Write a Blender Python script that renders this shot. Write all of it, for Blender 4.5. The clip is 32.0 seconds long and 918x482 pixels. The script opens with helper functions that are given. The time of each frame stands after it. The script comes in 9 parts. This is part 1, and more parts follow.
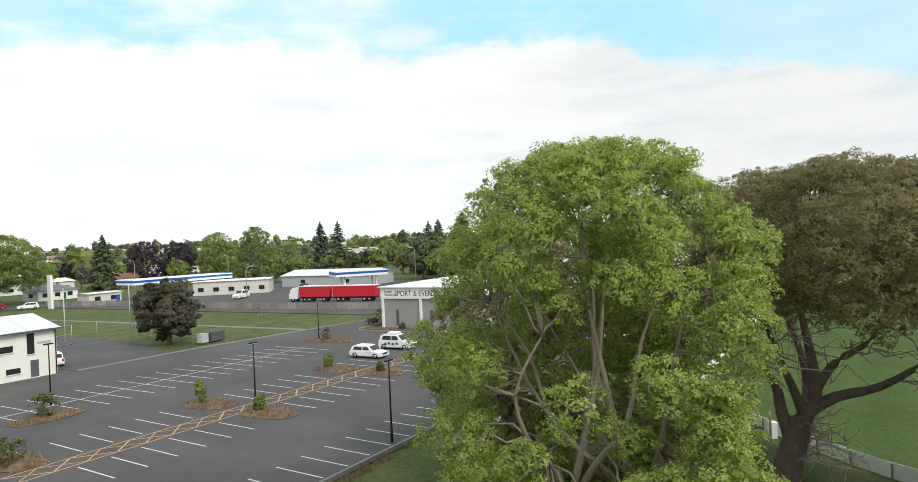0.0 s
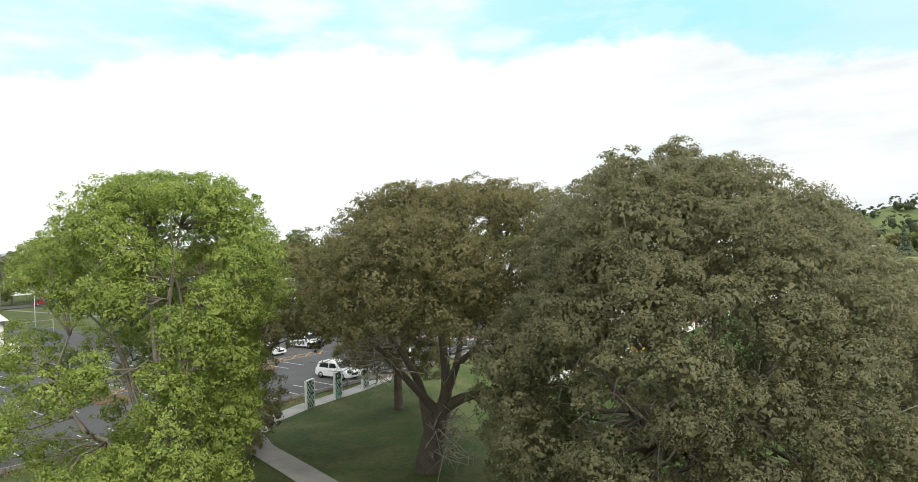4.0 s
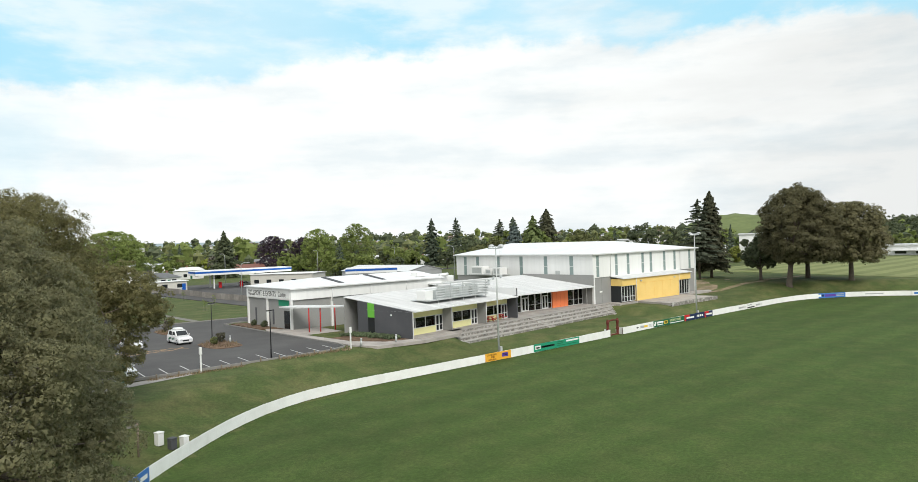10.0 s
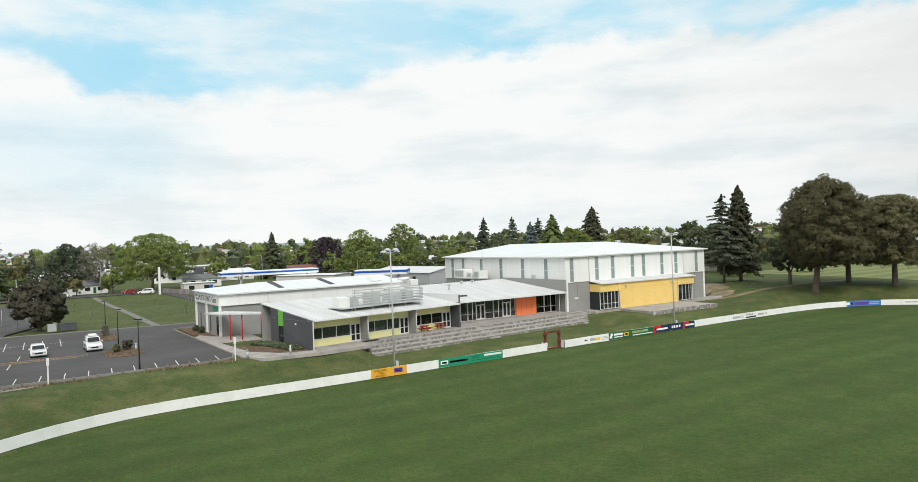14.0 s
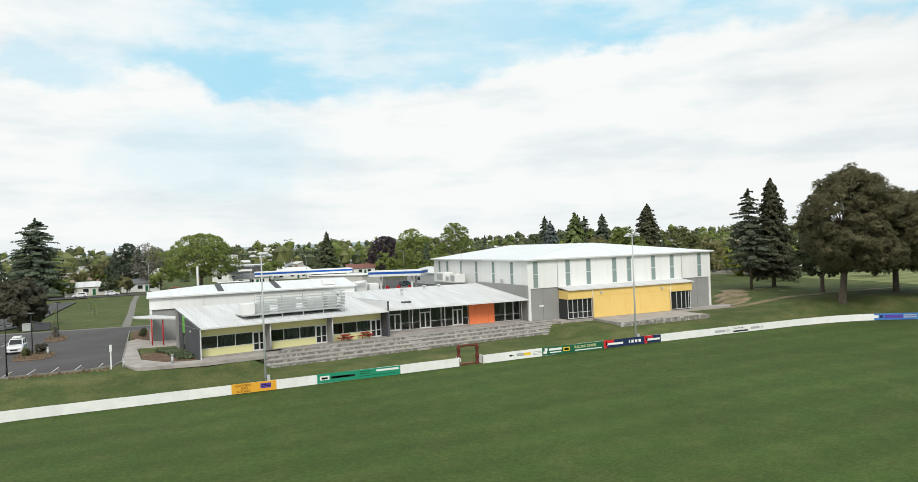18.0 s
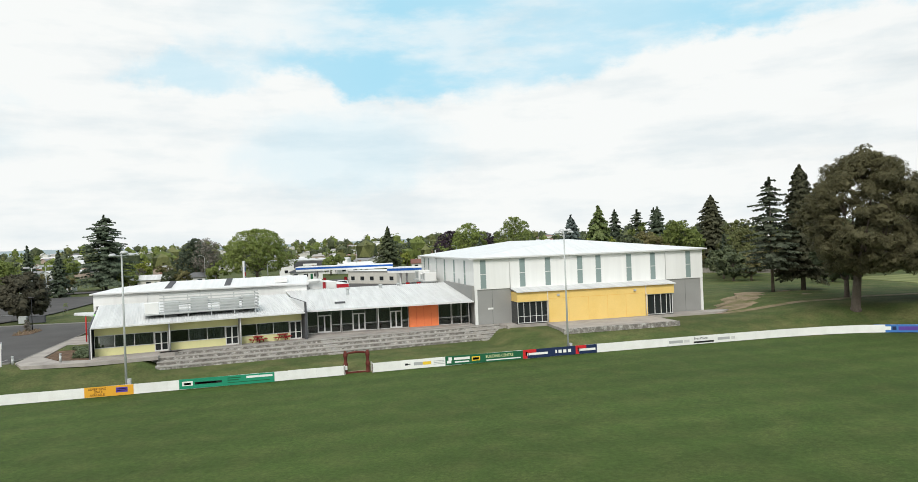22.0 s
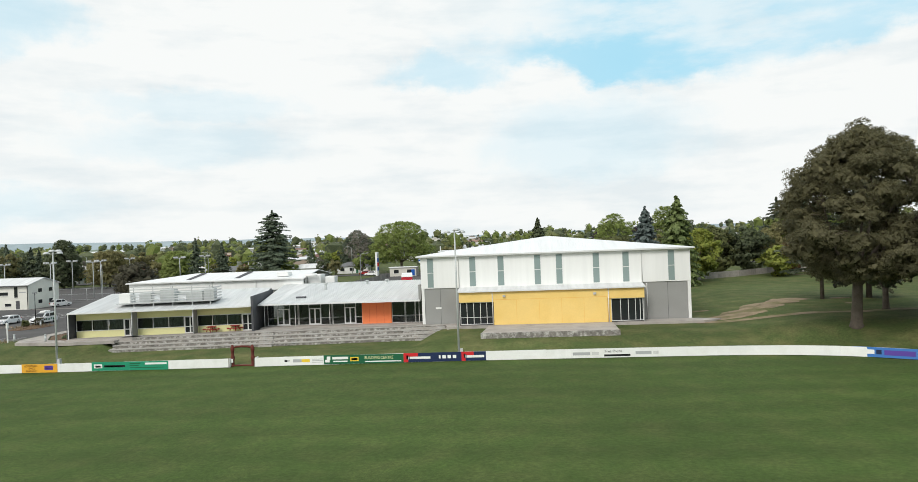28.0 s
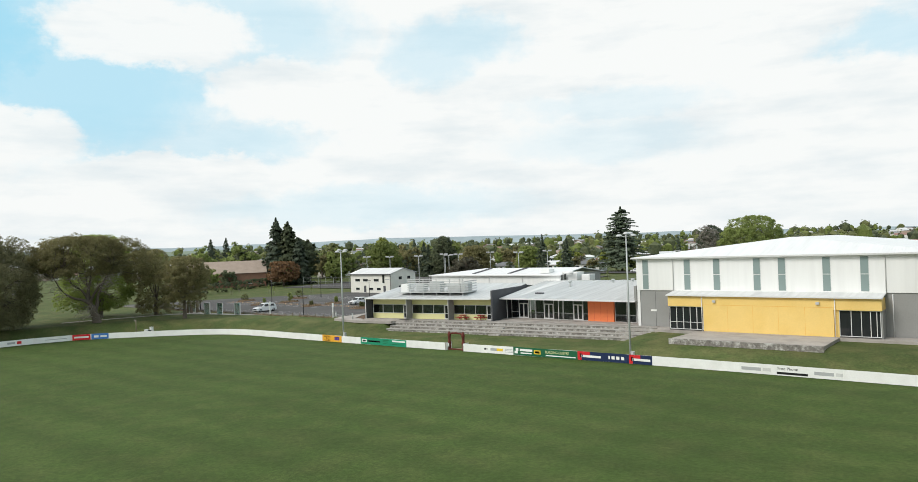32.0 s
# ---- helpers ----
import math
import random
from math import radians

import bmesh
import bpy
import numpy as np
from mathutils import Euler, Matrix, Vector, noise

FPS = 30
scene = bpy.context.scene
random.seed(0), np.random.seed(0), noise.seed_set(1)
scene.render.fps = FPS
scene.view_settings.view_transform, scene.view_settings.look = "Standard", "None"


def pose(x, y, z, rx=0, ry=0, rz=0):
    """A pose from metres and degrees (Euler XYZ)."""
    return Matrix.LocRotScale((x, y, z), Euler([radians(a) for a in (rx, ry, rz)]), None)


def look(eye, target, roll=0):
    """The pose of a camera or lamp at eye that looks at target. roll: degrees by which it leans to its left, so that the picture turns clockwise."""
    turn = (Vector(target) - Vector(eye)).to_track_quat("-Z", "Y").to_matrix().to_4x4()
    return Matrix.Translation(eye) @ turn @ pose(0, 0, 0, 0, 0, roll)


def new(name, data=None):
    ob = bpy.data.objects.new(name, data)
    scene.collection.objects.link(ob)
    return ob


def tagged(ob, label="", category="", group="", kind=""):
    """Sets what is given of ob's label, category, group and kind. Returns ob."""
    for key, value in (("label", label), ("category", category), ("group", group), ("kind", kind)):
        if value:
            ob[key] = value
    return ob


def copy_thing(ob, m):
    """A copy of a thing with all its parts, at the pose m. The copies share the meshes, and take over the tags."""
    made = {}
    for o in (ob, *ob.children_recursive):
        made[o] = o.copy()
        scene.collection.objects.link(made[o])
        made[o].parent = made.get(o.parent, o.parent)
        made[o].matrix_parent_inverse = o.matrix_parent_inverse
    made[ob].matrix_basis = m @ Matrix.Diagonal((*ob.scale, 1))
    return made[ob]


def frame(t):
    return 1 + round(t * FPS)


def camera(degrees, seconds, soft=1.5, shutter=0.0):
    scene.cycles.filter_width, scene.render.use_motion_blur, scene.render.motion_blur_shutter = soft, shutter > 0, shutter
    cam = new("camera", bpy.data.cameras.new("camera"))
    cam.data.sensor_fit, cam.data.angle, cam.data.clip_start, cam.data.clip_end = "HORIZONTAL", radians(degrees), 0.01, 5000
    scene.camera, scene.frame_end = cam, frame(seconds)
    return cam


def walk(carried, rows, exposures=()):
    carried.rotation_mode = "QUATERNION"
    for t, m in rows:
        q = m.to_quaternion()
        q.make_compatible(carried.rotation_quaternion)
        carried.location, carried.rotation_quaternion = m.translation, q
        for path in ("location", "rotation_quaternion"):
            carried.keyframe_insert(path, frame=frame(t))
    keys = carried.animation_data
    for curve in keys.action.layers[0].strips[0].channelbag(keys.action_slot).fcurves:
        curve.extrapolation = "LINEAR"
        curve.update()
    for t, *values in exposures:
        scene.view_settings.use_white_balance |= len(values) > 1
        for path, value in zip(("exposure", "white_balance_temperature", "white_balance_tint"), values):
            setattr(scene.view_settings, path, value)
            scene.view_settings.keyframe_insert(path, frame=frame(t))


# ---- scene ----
cam = camera(66.4, 32.0, 0.75)
PATH = [
    (0, (-12.394, 30.244, 15.998), (-10.651, 31.224, 15.987), -2.4),
    (0.5, (-11.125, 27.099, 16.006), (-9.394, 28.102, 15.993), -2.6),
    (1, (-9.957, 24.08, 16.002), (-8.243, 25.109, 15.988), -2.7),
    (1.5, (-8.703, 21.035, 15.973), (-7.006, 22.092, 15.963), -2.5),
    (2, (-7.437, 18.04, 15.982), (-5.762, 19.133, 15.973), -2.4),
    (2.5, (-6.426, 15.28, 16.021), (-4.768, 16.398, 16.01), -2.5),
    (3, (-5.346, 12.328, 15.979), (-3.706, 13.473, 15.971), -2.3),
    (3.5, (-4.304, 9.497, 15.828), (-2.68, 10.663, 15.828), -2.2),
    (5.5, (1.692, -2.095, 15.754), (3.207, -0.789, 15.752), -2.2),
    (6, (3.514, -4.736, 15.754), (5.017, -3.417, 15.752), -2.4),
    (6.5, (5.667, -7.136, 15.728), (7.157, -5.803, 15.722), -2.2),
    (7, (8.071, -9.324, 15.693), (9.544, -7.971, 15.69), -2.4),
    (7.5, (10.615, -11.296, 15.688), (12.063, -9.916, 15.682), -2.2),
    (8, (13.206, -13.06, 15.688), (14.632, -11.658, 15.68), -2.0),
    (8.5, (16.008, -14.642, 15.72), (17.405, -13.211, 15.712), -2.0),
    (9, (18.99, -16.023, 15.722), (20.358, -14.564, 15.713), -1.9),
    (9.5, (21.982, -17.222, 15.616), (23.329, -15.744, 15.608), -1.8),
    (10, (25.155, -18.314, 15.517), (26.482, -16.817, 15.511), -1.9),
    (10.5, (28.342, -19.359, 15.476), (29.642, -17.839, 15.473), -1.9),
    (11, (31.469, -20.332, 15.463), (32.738, -18.786, 15.461), -1.9),
    (11.5, (34.621, -21.407, 15.471), (35.858, -19.835, 15.47), -2.0),
    (12, (37.814, -22.512, 15.446), (39.028, -20.923, 15.446), -2.0),
    (12.5, (40.965, -23.519, 15.378), (42.145, -21.905, 15.377), -2.1),
    (13, (44.146, -24.582, 15.302), (45.291, -22.942, 15.302), -2.1),
    (13.5, (47.312, -25.698, 15.191), (48.432, -24.041, 15.191), -2.1),
    (14, (50.474, -26.624, 15.142), (51.566, -24.948, 15.143), -2.2),
    (14.5, (53.752, -27.383, 15.121), (54.809, -25.685, 15.123), -2.2),
    (16.5, (67.031, -29.756, 14.889), (67.956, -27.982, 14.894), -2.3),
    (17, (70.402, -30.273, 14.835), (71.29, -28.48, 14.842), -2.2),
    (17.5, (73.701, -30.585, 14.776), (74.551, -28.775, 14.785), -2.2),
    (18, (77.119, -30.815, 14.722), (77.929, -28.987, 14.73), -2.2),
    (18.5, (80.545, -31.025, 14.656), (81.315, -29.179, 14.665), -2.2),
    (19, (83.822, -31.189, 14.617), (84.558, -29.329, 14.626), -2.2),
    (19.5, (87.143, -31.305, 14.587), (87.838, -29.43, 14.596), -2.2),
    (20, (90.547, -31.473, 14.517), (91.198, -29.581, 14.525), -2.2),
    (20.5, (93.897, -31.662, 14.456), (94.506, -29.757, 14.462), -2.2),
    (21, (97.328, -31.806, 14.398), (97.895, -29.888, 14.402), -2.2),
    (21.5, (100.742, -31.884, 14.321), (101.269, -29.954, 14.324), -2.2),
    (22, (104.052, -32.059, 14.228), (104.537, -30.119, 14.231), -2.2),
    (22.5, (107.424, -32.271, 14.124), (107.862, -30.32, 14.127), -2.1),
    (23, (110.873, -32.47, 14.061), (111.265, -30.509, 14.063), -2.2),
    (23.5, (114.223, -32.688, 13.978), (114.572, -30.719, 13.979), -2.2),
    (24, (117.67, -32.876, 13.897), (117.978, -30.9, 13.896), -2.2),
    (24.5, (121.088, -33.003, 13.847), (121.355, -31.021, 13.845), -2.3),
    (25, (124.413, -33.014, 13.83), (124.647, -31.028, 13.828), -2.3),
    (25.5, (127.743, -32.971, 13.826), (127.94, -30.981, 13.821), -2.3),
    (27.5, (141.338, -32.892, 13.939), (141.295, -30.893, 13.932), -2.3),
    (28, (144.822, -32.78, 14.007), (144.618, -30.791, 14.003), -2.2),
    (28.5, (148.276, -32.642, 14.097), (147.914, -30.675, 14.095), -2.1),
    (29, (151.755, -32.431, 14.202), (151.251, -30.496, 14.199), -2.1),
    (29.5, (155.225, -32.27, 14.263), (154.587, -30.374, 14.262), -2.1),
    (30, (158.718, -32.151, 14.284), (157.934, -30.311, 14.284), -2.1),
    (30.5, (162.254, -31.901, 14.266), (161.354, -30.115, 14.269), -2.1),
    (31, (165.566, -31.12, 14.269), (164.549, -29.398, 14.275), -2.1),
    (31.5, (168.633, -29.846, 14.256), (167.495, -28.201, 14.268), -2.2),
    (32, (171.607, -28.282, 14.255), (170.35, -26.726, 14.273), -2.1),
]
walk(cam, [(t, look(eye, target, roll)) for t, eye, target, roll in PATH],
     [(0, 0.22), (3, 0.34), (6, 0.36), (9, 0.18), (12, 0.04), (14, 0.0), (32, 0.0)])

# ---- world, sun ----
world = bpy.data.worlds.new("sky")
scene.world = world
world.use_nodes = True
SUN_EL, SUN_AZ = radians(42), radians(200)


def build_sky():
    """Broken cloud: a white bank along the horizon with a crinkled top, blue gaps above it, veils of thin cloud and grey streaks low down."""
    nt = world.node_tree
    nt.nodes.clear()
    nd, lk = nt.nodes.new, nt.links.new
    out, bg = nd("ShaderNodeOutputWorld"), nd("ShaderNodeBackground")
    sky = nd("ShaderNodeTexSky")
    sky.sky_type, sky.sun_disc = "NISHITA", False
    sky.sun_elevation, sky.sun_rotation = SUN_EL, SUN_AZ
    sky.air_density, sky.dust_density, sky.ozone_density = 1.0, 1.2, 1.0
    co = nd("ShaderNodeTexCoord")
    sep = nd("ShaderNodeSeparateXYZ")
    lk(co.outputs["Generated"], sep.inputs[0])

    def mth(op, a, b=None, c=None):
        n = nd("ShaderNodeMath")
        n.operation = op
        for i, v in enumerate((a, b, c)):
            if v is None:
                continue
            if isinstance(v, (int, float)):
                n.inputs[i].default_value = v
            else:
                lk(v, n.inputs[i])
        return n.outputs[0]

    def rng(v, a, b, c=0.0, d=1.0, soft=True):
        n = nd("ShaderNodeMapRange")
        n.interpolation_type = "SMOOTHSTEP" if soft else "LINEAR"
        for i, q in enumerate((a, b, c, d)):
            n.inputs[i + 1].default_value = q
        lk(v, n.inputs[0])
        return n.outputs[0]
    az = mth("MULTIPLY", mth("ARCTAN2", sep.outputs[0], sep.outputs[1]), 180 / math.pi)
    el = mth("MULTIPLY", mth("ARCSINE", mth("MINIMUM", mth("MAXIMUM", sep.outputs[2], -1.0), 1.0)), 180 / math.pi)

    def cloud(sx, sy, detail, rough, dx=0.0):
        """Noise over bearing and height, in degrees per lump."""
        c = nd("ShaderNodeCombineXYZ")
        lk(mth("MULTIPLY_ADD", az, 1 / sx, dx), c.inputs[0])
        lk(mth("MULTIPLY", el, 1 / sy), c.inputs[1])
        n = nd("ShaderNodeTexNoise")
        n.inputs["Scale"].default_value, n.inputs["Detail"].default_value, n.inputs["Roughness"].default_value = 1.0, detail, rough
        lk(c.outputs[0], n.inputs["Vector"])
        return n.outputs[0]
    # the edges crinkle like cumulus
    crinkle = cloud(3.2, 2.0, 6, 0.62, 4.0)
    elw = mth("ADD", el, mth("MULTIPLY", mth("SUBTRACT", crinkle, 0.5), 3.6))
    azw = mth("ADD", az, mth("MULTIPLY", mth("SUBTRACT", cloud(2.6, 2.2, 6, 0.6, 19.0), 0.5), 7.0))
    top = nd("ShaderNodeFloatCurve")
    cv = top.mapping.curves[0]
    line = [(-180, 17), (-100, 16), (-76, 22), (-20, 22), (-9, 17), (-6, 12.8), (-1, 13.2), (3.5, 13.0), (5.5, 10.9), (11, 10.8), (20, 11.7), (25, 12.4), (29, 13.6), (34, 14.6), (38, 14.0), (43, 14.9), (52, 14.8), (57, 13.6),
            (62, 14.5), (68, 14.8), (73.5, 14.4), (76.5, 12.2), (84, 11.4), (91, 10.0), (96, 8.6), (120, 12), (180, 17)]
    while len(cv.points) < len(line):
        cv.points.new(0.5, 0.5)
    for q, (a, h) in zip(cv.points, line):
        q.location = ((a + 180) / 360, h / 30)
        q.handle_type = "VECTOR"
    top.mapping.update()
    lk(rng(az, -180, 180, 0, 1, False), top.inputs["Value"])
    over = mth("SUBTRACT", elw, mth("MULTIPLY", top.outputs[0], 30.0))
    veil = cloud(11.0, 3.6, 6, 0.58, 2.0)
    clear = nd("ShaderNodeFloatCurve")
    cv = clear.mapping.curves[0]
    line = [(-180, 0.5), (-100, 0.6), (-76, 0.8), (-9, 0.1), (-4, 0.55), (2, 0.85), (8, 0.95), (15, 0.85), (22, 0.65), (30, 0.75), (36, 0.95), (43, 0.85), (51, 0.55), (57, 0.85), (66, 1.0), (74, 1.0), (84, 0.8), (96, 0.6), (180, 0.5)]
    while len(cv.points) < len(line):
        cv.points.new(0.5, 0.5)
    for q, (a, h) in zip(cv.points, line):
        q.location = ((a + 180) / 360, h)
        q.handle_type = "VECTOR"
    clear.mapping.update()
    lk(rng(az, -180, 180, 0, 1, False), clear.inputs["Value"])
    gap = mth("MULTIPLY", mth("MULTIPLY", rng(over, -0.2, 1.3), clear.outputs[0]), mth("MAXIMUM", rng(veil, 0.42, 0.66, 1.0, 0.40), rng(az, 56, 70, 0.0, 0.85)))
    # an upper sheet closes the gaps again in the north, and higher up
    gap = mth("MULTIPLY", gap, mth("MAXIMUM", rng(az, -4, 9), rng(elw, 14.6, 17.0, 1.0, 0.15)))
    gap = mth("MULTIPLY", gap, rng(elw, 21, 34, 1.0, 0.35))
    # holes in the western clouds, and the single puffs that float in them
    def oval(a, h, ra, rh, k, hard):
        dx = mth("MULTIPLY", mth("SUBTRACT", azw, a), 1 / ra)
        dy = mth("MULTIPLY", mth("SUBTRACT", elw, h), 1 / rh)
        r2 = mth("ADD", mth("MULTIPLY", dx, dx), mth("MULTIPLY", dy, dy))
        return rng(r2, 1.0 + hard, 1.0 - hard, 0.0, k)
    for a, h, ra, rh, k in ((-66.5, 13.0, 9.0, 6.0, 0.80), (-74.5, 15.0, 7.0, 5.5, 1.0), (-55, 17.2, 8.0, 3.0, 0.50), (-57, 8.8, 6.5, 1.6, 0.45), (-41, 15.2, 4.0, 2.0, 0.40), (-38.5, 16.5, 5.0, 1.8, 0.45),
                            (-6.5, 13.4, 4.5, 1.4, 0.5), (-26, 10.8, 7.0, 1.2, 0.25), (-27, 8.0, 8.0, 1.6, 0.22), (5, 7.6, 8.0, 3.2, 0.28), (-46, 3.5, 12, 1.6, 0.3)):
        gap = mth("MAXIMUM", gap, oval(a, h, ra, rh, k, 0.9))
    for a, h, ra, rh in ((-62.0, 16.6, 7.4, 2.5), (-51.5, 12.6, 7.2, 2.4), (-72.5, 8.6, 6.0, 2.2), (-61, 6.2, 9.0, 1.7), (-80, 16.0, 4.0, 3.0)):
        gap = mth("MULTIPLY", gap, mth("SUBTRACT", 1.0, oval(a, h, ra, rh, 0.96, 0.35)))
    # cloud tone: bright tops, soft grey bellies in long streaks low down
    streak = cloud(14.0, 2.6, 6, 0.55, 7.0)
    rc = nd("ShaderNodeValToRGB")
    rc.color_ramp.elements[0].position, rc.color_ramp.elements[0].color = 0.34, (0.775, 0.835, 0.855, 1)
    rc.color_ramp.elements[1].position, rc.color_ramp.elements[1].color = 0.56, (0.915, 0.935, 0.925, 1)
    puffy = mth("MULTIPLY", mth("SUBTRACT", cloud(6.0, 3.0, 6, 0.6, 31.0), 0.5), 0.45)
    lk(mth("ADD", mth("ADD", streak, puffy), mth("MULTIPLY", rng(el, 3.0, 13.0), 0.045)), rc.inputs[0])
    blue = nd("ShaderNodeMix")
    blue.data_type, blue.blend_type = "RGBA", "MIX"
    blue.inputs[0].default_value = 0.90
    skb = nd("ShaderNodeVectorMath")
    skb.operation = "SCALE"
    skb.inputs[3].default_value = 0.105
    lk(sky.outputs[0], skb.inputs[0])
    lk(skb.outputs[0], blue.inputs[6])
    blue.inputs[7].default_value = (0.40, 0.76, 0.93, 1)
    mix = nd("ShaderNodeMix")
    mix.data_type = "RGBA"
    lk(gap, mix.inputs[0])
    # the bank is greyer towards the east
    grey = nd("ShaderNodeVectorMath")
    grey.operation = "SCALE"
    lk(rc.outputs[0], grey.inputs[0])
    lk(rng(mth("ADD", az, mth("MULTIPLY", mth("SUBTRACT", cloud(16.0, 4.0, 5, 0.55, 43.0), 0.5), 70.0)), 40, 84, 1.0, 0.83), grey.inputs[3])
    lk(grey.outputs[0], mix.inputs[6])
    lk(blue.outputs[2], mix.inputs[7])
    lk(mix.outputs[2], bg.inputs[0])
    bg.inputs[1].default_value = 1.03
    lk(bg.outputs[0], out.inputs[0])


build_sky()
sun = new("sun", bpy.data.lights.new("sun", "SUN"))
sun.data.energy, sun.data.angle, sun.data.color = 2.15, radians(24), (1.0, 0.965, 0.91)
sun.matrix_world = look((0, 0, 60), (-math.sin(SUN_AZ) * 60, -math.cos(SUN_AZ) * 60, 60 - 60 * math.tan(SUN_EL)))

# ---- materials ----


def mat(name, rgb, rough=0.8, metal=0.0, var=0.15, scale=1.0, fine=14.0, bump=0.0, spec=0.3, rnd=0.0, stain=None, stain_amt=0.0,
        stain_scale=0.25, coord="Object"):
    """A surface: a base colour that wanders at two scales, an optional second colour in patches, and a fine relief."""
    m = bpy.data.materials.new(name)
    m.use_nodes = True
    nt = m.node_tree
    nd, lk = nt.nodes.new, nt.links.new
    b = nt.nodes["Principled BSDF"]
    b.inputs["Roughness"].default_value, b.inputs["Metallic"].default_value = rough, metal
    b.inputs["Specular IOR Level"].default_value = spec
    co = nd("ShaderNodeTexCoord")
    src = co.outputs["Object"]
    if coord == "World":
        src = nd("ShaderNodeNewGeometry").outputs["Position"]
    a = nd("ShaderNodeTexNoise")
    a.inputs["Scale"].default_value, a.inputs["Detail"].default_value = scale, 4
    lk(src, a.inputs["Vector"])
    f = nd("ShaderNodeTexNoise")
    f.inputs["Scale"].default_value, f.inputs["Detail"].default_value = scale * fine, 3
    lk(src, f.inputs["Vector"])
    add = nd("ShaderNodeMath")
    add.operation = "ADD"
    lk(a.outputs[0], add.inputs[0])
    lk(f.outputs[0], add.inputs[1])
    mr = nd("ShaderNodeMapRange")
    mr.inputs[1].default_value, mr.inputs[2].default_value = 0.6, 1.4
    mr.inputs[3].default_value, mr.inputs[4].default_value = 1 - var, 1 + var
    lk(add.outputs[0], mr.inputs[0])
    last = mr.outputs[0]
    if rnd:
        oi = nd("ShaderNodeObjectInfo")
        r2 = nd("ShaderNodeMapRange")
        r2.inputs[3].default_value, r2.inputs[4].default_value = 1 - rnd, 1 + rnd
        lk(oi.outputs["Random"], r2.inputs[0])
        mu = nd("ShaderNodeMath")
        mu.operation = "MULTIPLY"
        lk(last, mu.inputs[0])
        lk(r2.outputs[0], mu.inputs[1])
        last = mu.outputs[0]
    col = nd("ShaderNodeVectorMath")
    col.operation = "SCALE"
    if stain:
        s = nd("ShaderNodeTexNoise")
        s.inputs["Scale"].default_value, s.inputs["Detail"].default_value = stain_scale, 5
        lk(src, s.inputs["Vector"])
        sr = nd("ShaderNodeMapRange")
        sr.inputs[1].default_value, sr.inputs[2].default_value = 0.45, 0.7
        sr.inputs[4].default_value = stain_amt
        lk(s.outputs[0], sr.inputs[0])
        mx = nd("ShaderNodeMix")
        mx.data_type = "RGBA"
        mx.inputs[6].default_value, mx.inputs[7].default_value = (*rgb, 1), (*stain, 1)
        lk(sr.outputs[0], mx.inputs[0])
        lk(mx.outputs[2], col.inputs[0])
    else:
        col.inputs[0].default_value = rgb
    lk(last, col.inputs[3])
    lk(col.outputs[0], b.inputs["Base Color"])
    if bump:
        bp = nd("ShaderNodeBump")
        bp.inputs["Strength"].default_value = bump
        bp.inputs["Distance"].default_value = 0.02
        lk(f.outputs[0], bp.inputs["Height"])
        lk(bp.outputs[0], b.inputs["Normal"])
    return m


def leaf_mat(name, rgb, rgb2, trans=0.3, rough=0.55):
    """Foliage: two greens by clump and by leaf, with some light let through."""
    m = bpy.data.materials.new(name)
    m.use_nodes = True
    nt = m.node_tree
    nd, lk = nt.nodes.new, nt.links.new
    b, out = nt.nodes["Principled BSDF"], nt.nodes["Material Output"]
    b.inputs["Roughness"].default_value = rough
    b.inputs["Specular IOR Level"].default_value = 0.25
    co = nd("ShaderNodeTexCoord")
    n = nd("ShaderNodeTexNoise")
    n.inputs["Scale"].default_value, n.inputs["Detail"].default_value = 0.85, 4
    lk(co.outputs["Object"], n.inputs["Vector"])
    g = nd("ShaderNodeNewGeometry")
    ad = nd("ShaderNodeMath")
    ad.operation = "MULTIPLY_ADD"
    ad.inputs[1].default_value = 0.55
    lk(g.outputs["Random Per Island"], ad.inputs[0])
    lk(n.outputs[0], ad.inputs[2])
    mr = nd("ShaderNodeMapRange")
    mr.inputs[1].default_value, mr.inputs[2].default_value = 0.45, 1.1
    lk(ad.outputs[0], mr.inputs[0])
    mx = nd("ShaderNodeMix")
    mx.data_type = "RGBA"
    mx.inputs[6].default_value, mx.inputs[7].default_value = (*rgb, 1), (*rgb2, 1)
    lk(mr.outputs[0], mx.inputs[0])
    oi = nd("ShaderNodeObjectInfo")
    r2 = nd("ShaderNodeMapRange")
    r2.inputs[3].default_value, r2.inputs[4].default_value = 0.82, 1.2
    lk(oi.outputs["Random"], r2.inputs[0])
    sc = nd("ShaderNodeVectorMath")
    sc.operation = "SCALE"
    lk(mx.outputs[2], sc.inputs[0])
    lk(r2.outputs[0], sc.inputs[3])
    lk(sc.outputs[0], b.inputs["Base Color"])
    tr = nd("ShaderNodeBsdfTranslucent")
    lk(sc.outputs[0], tr.inputs[0])
    ms = nd("ShaderNodeMixShader")
    ms.inputs[0].default_value = trans
    lk(b.outputs[0], ms.inputs[1])
    lk(tr.outputs[0], ms.inputs[2])
    lk(ms.outputs[0], out.inputs[0])
    return m


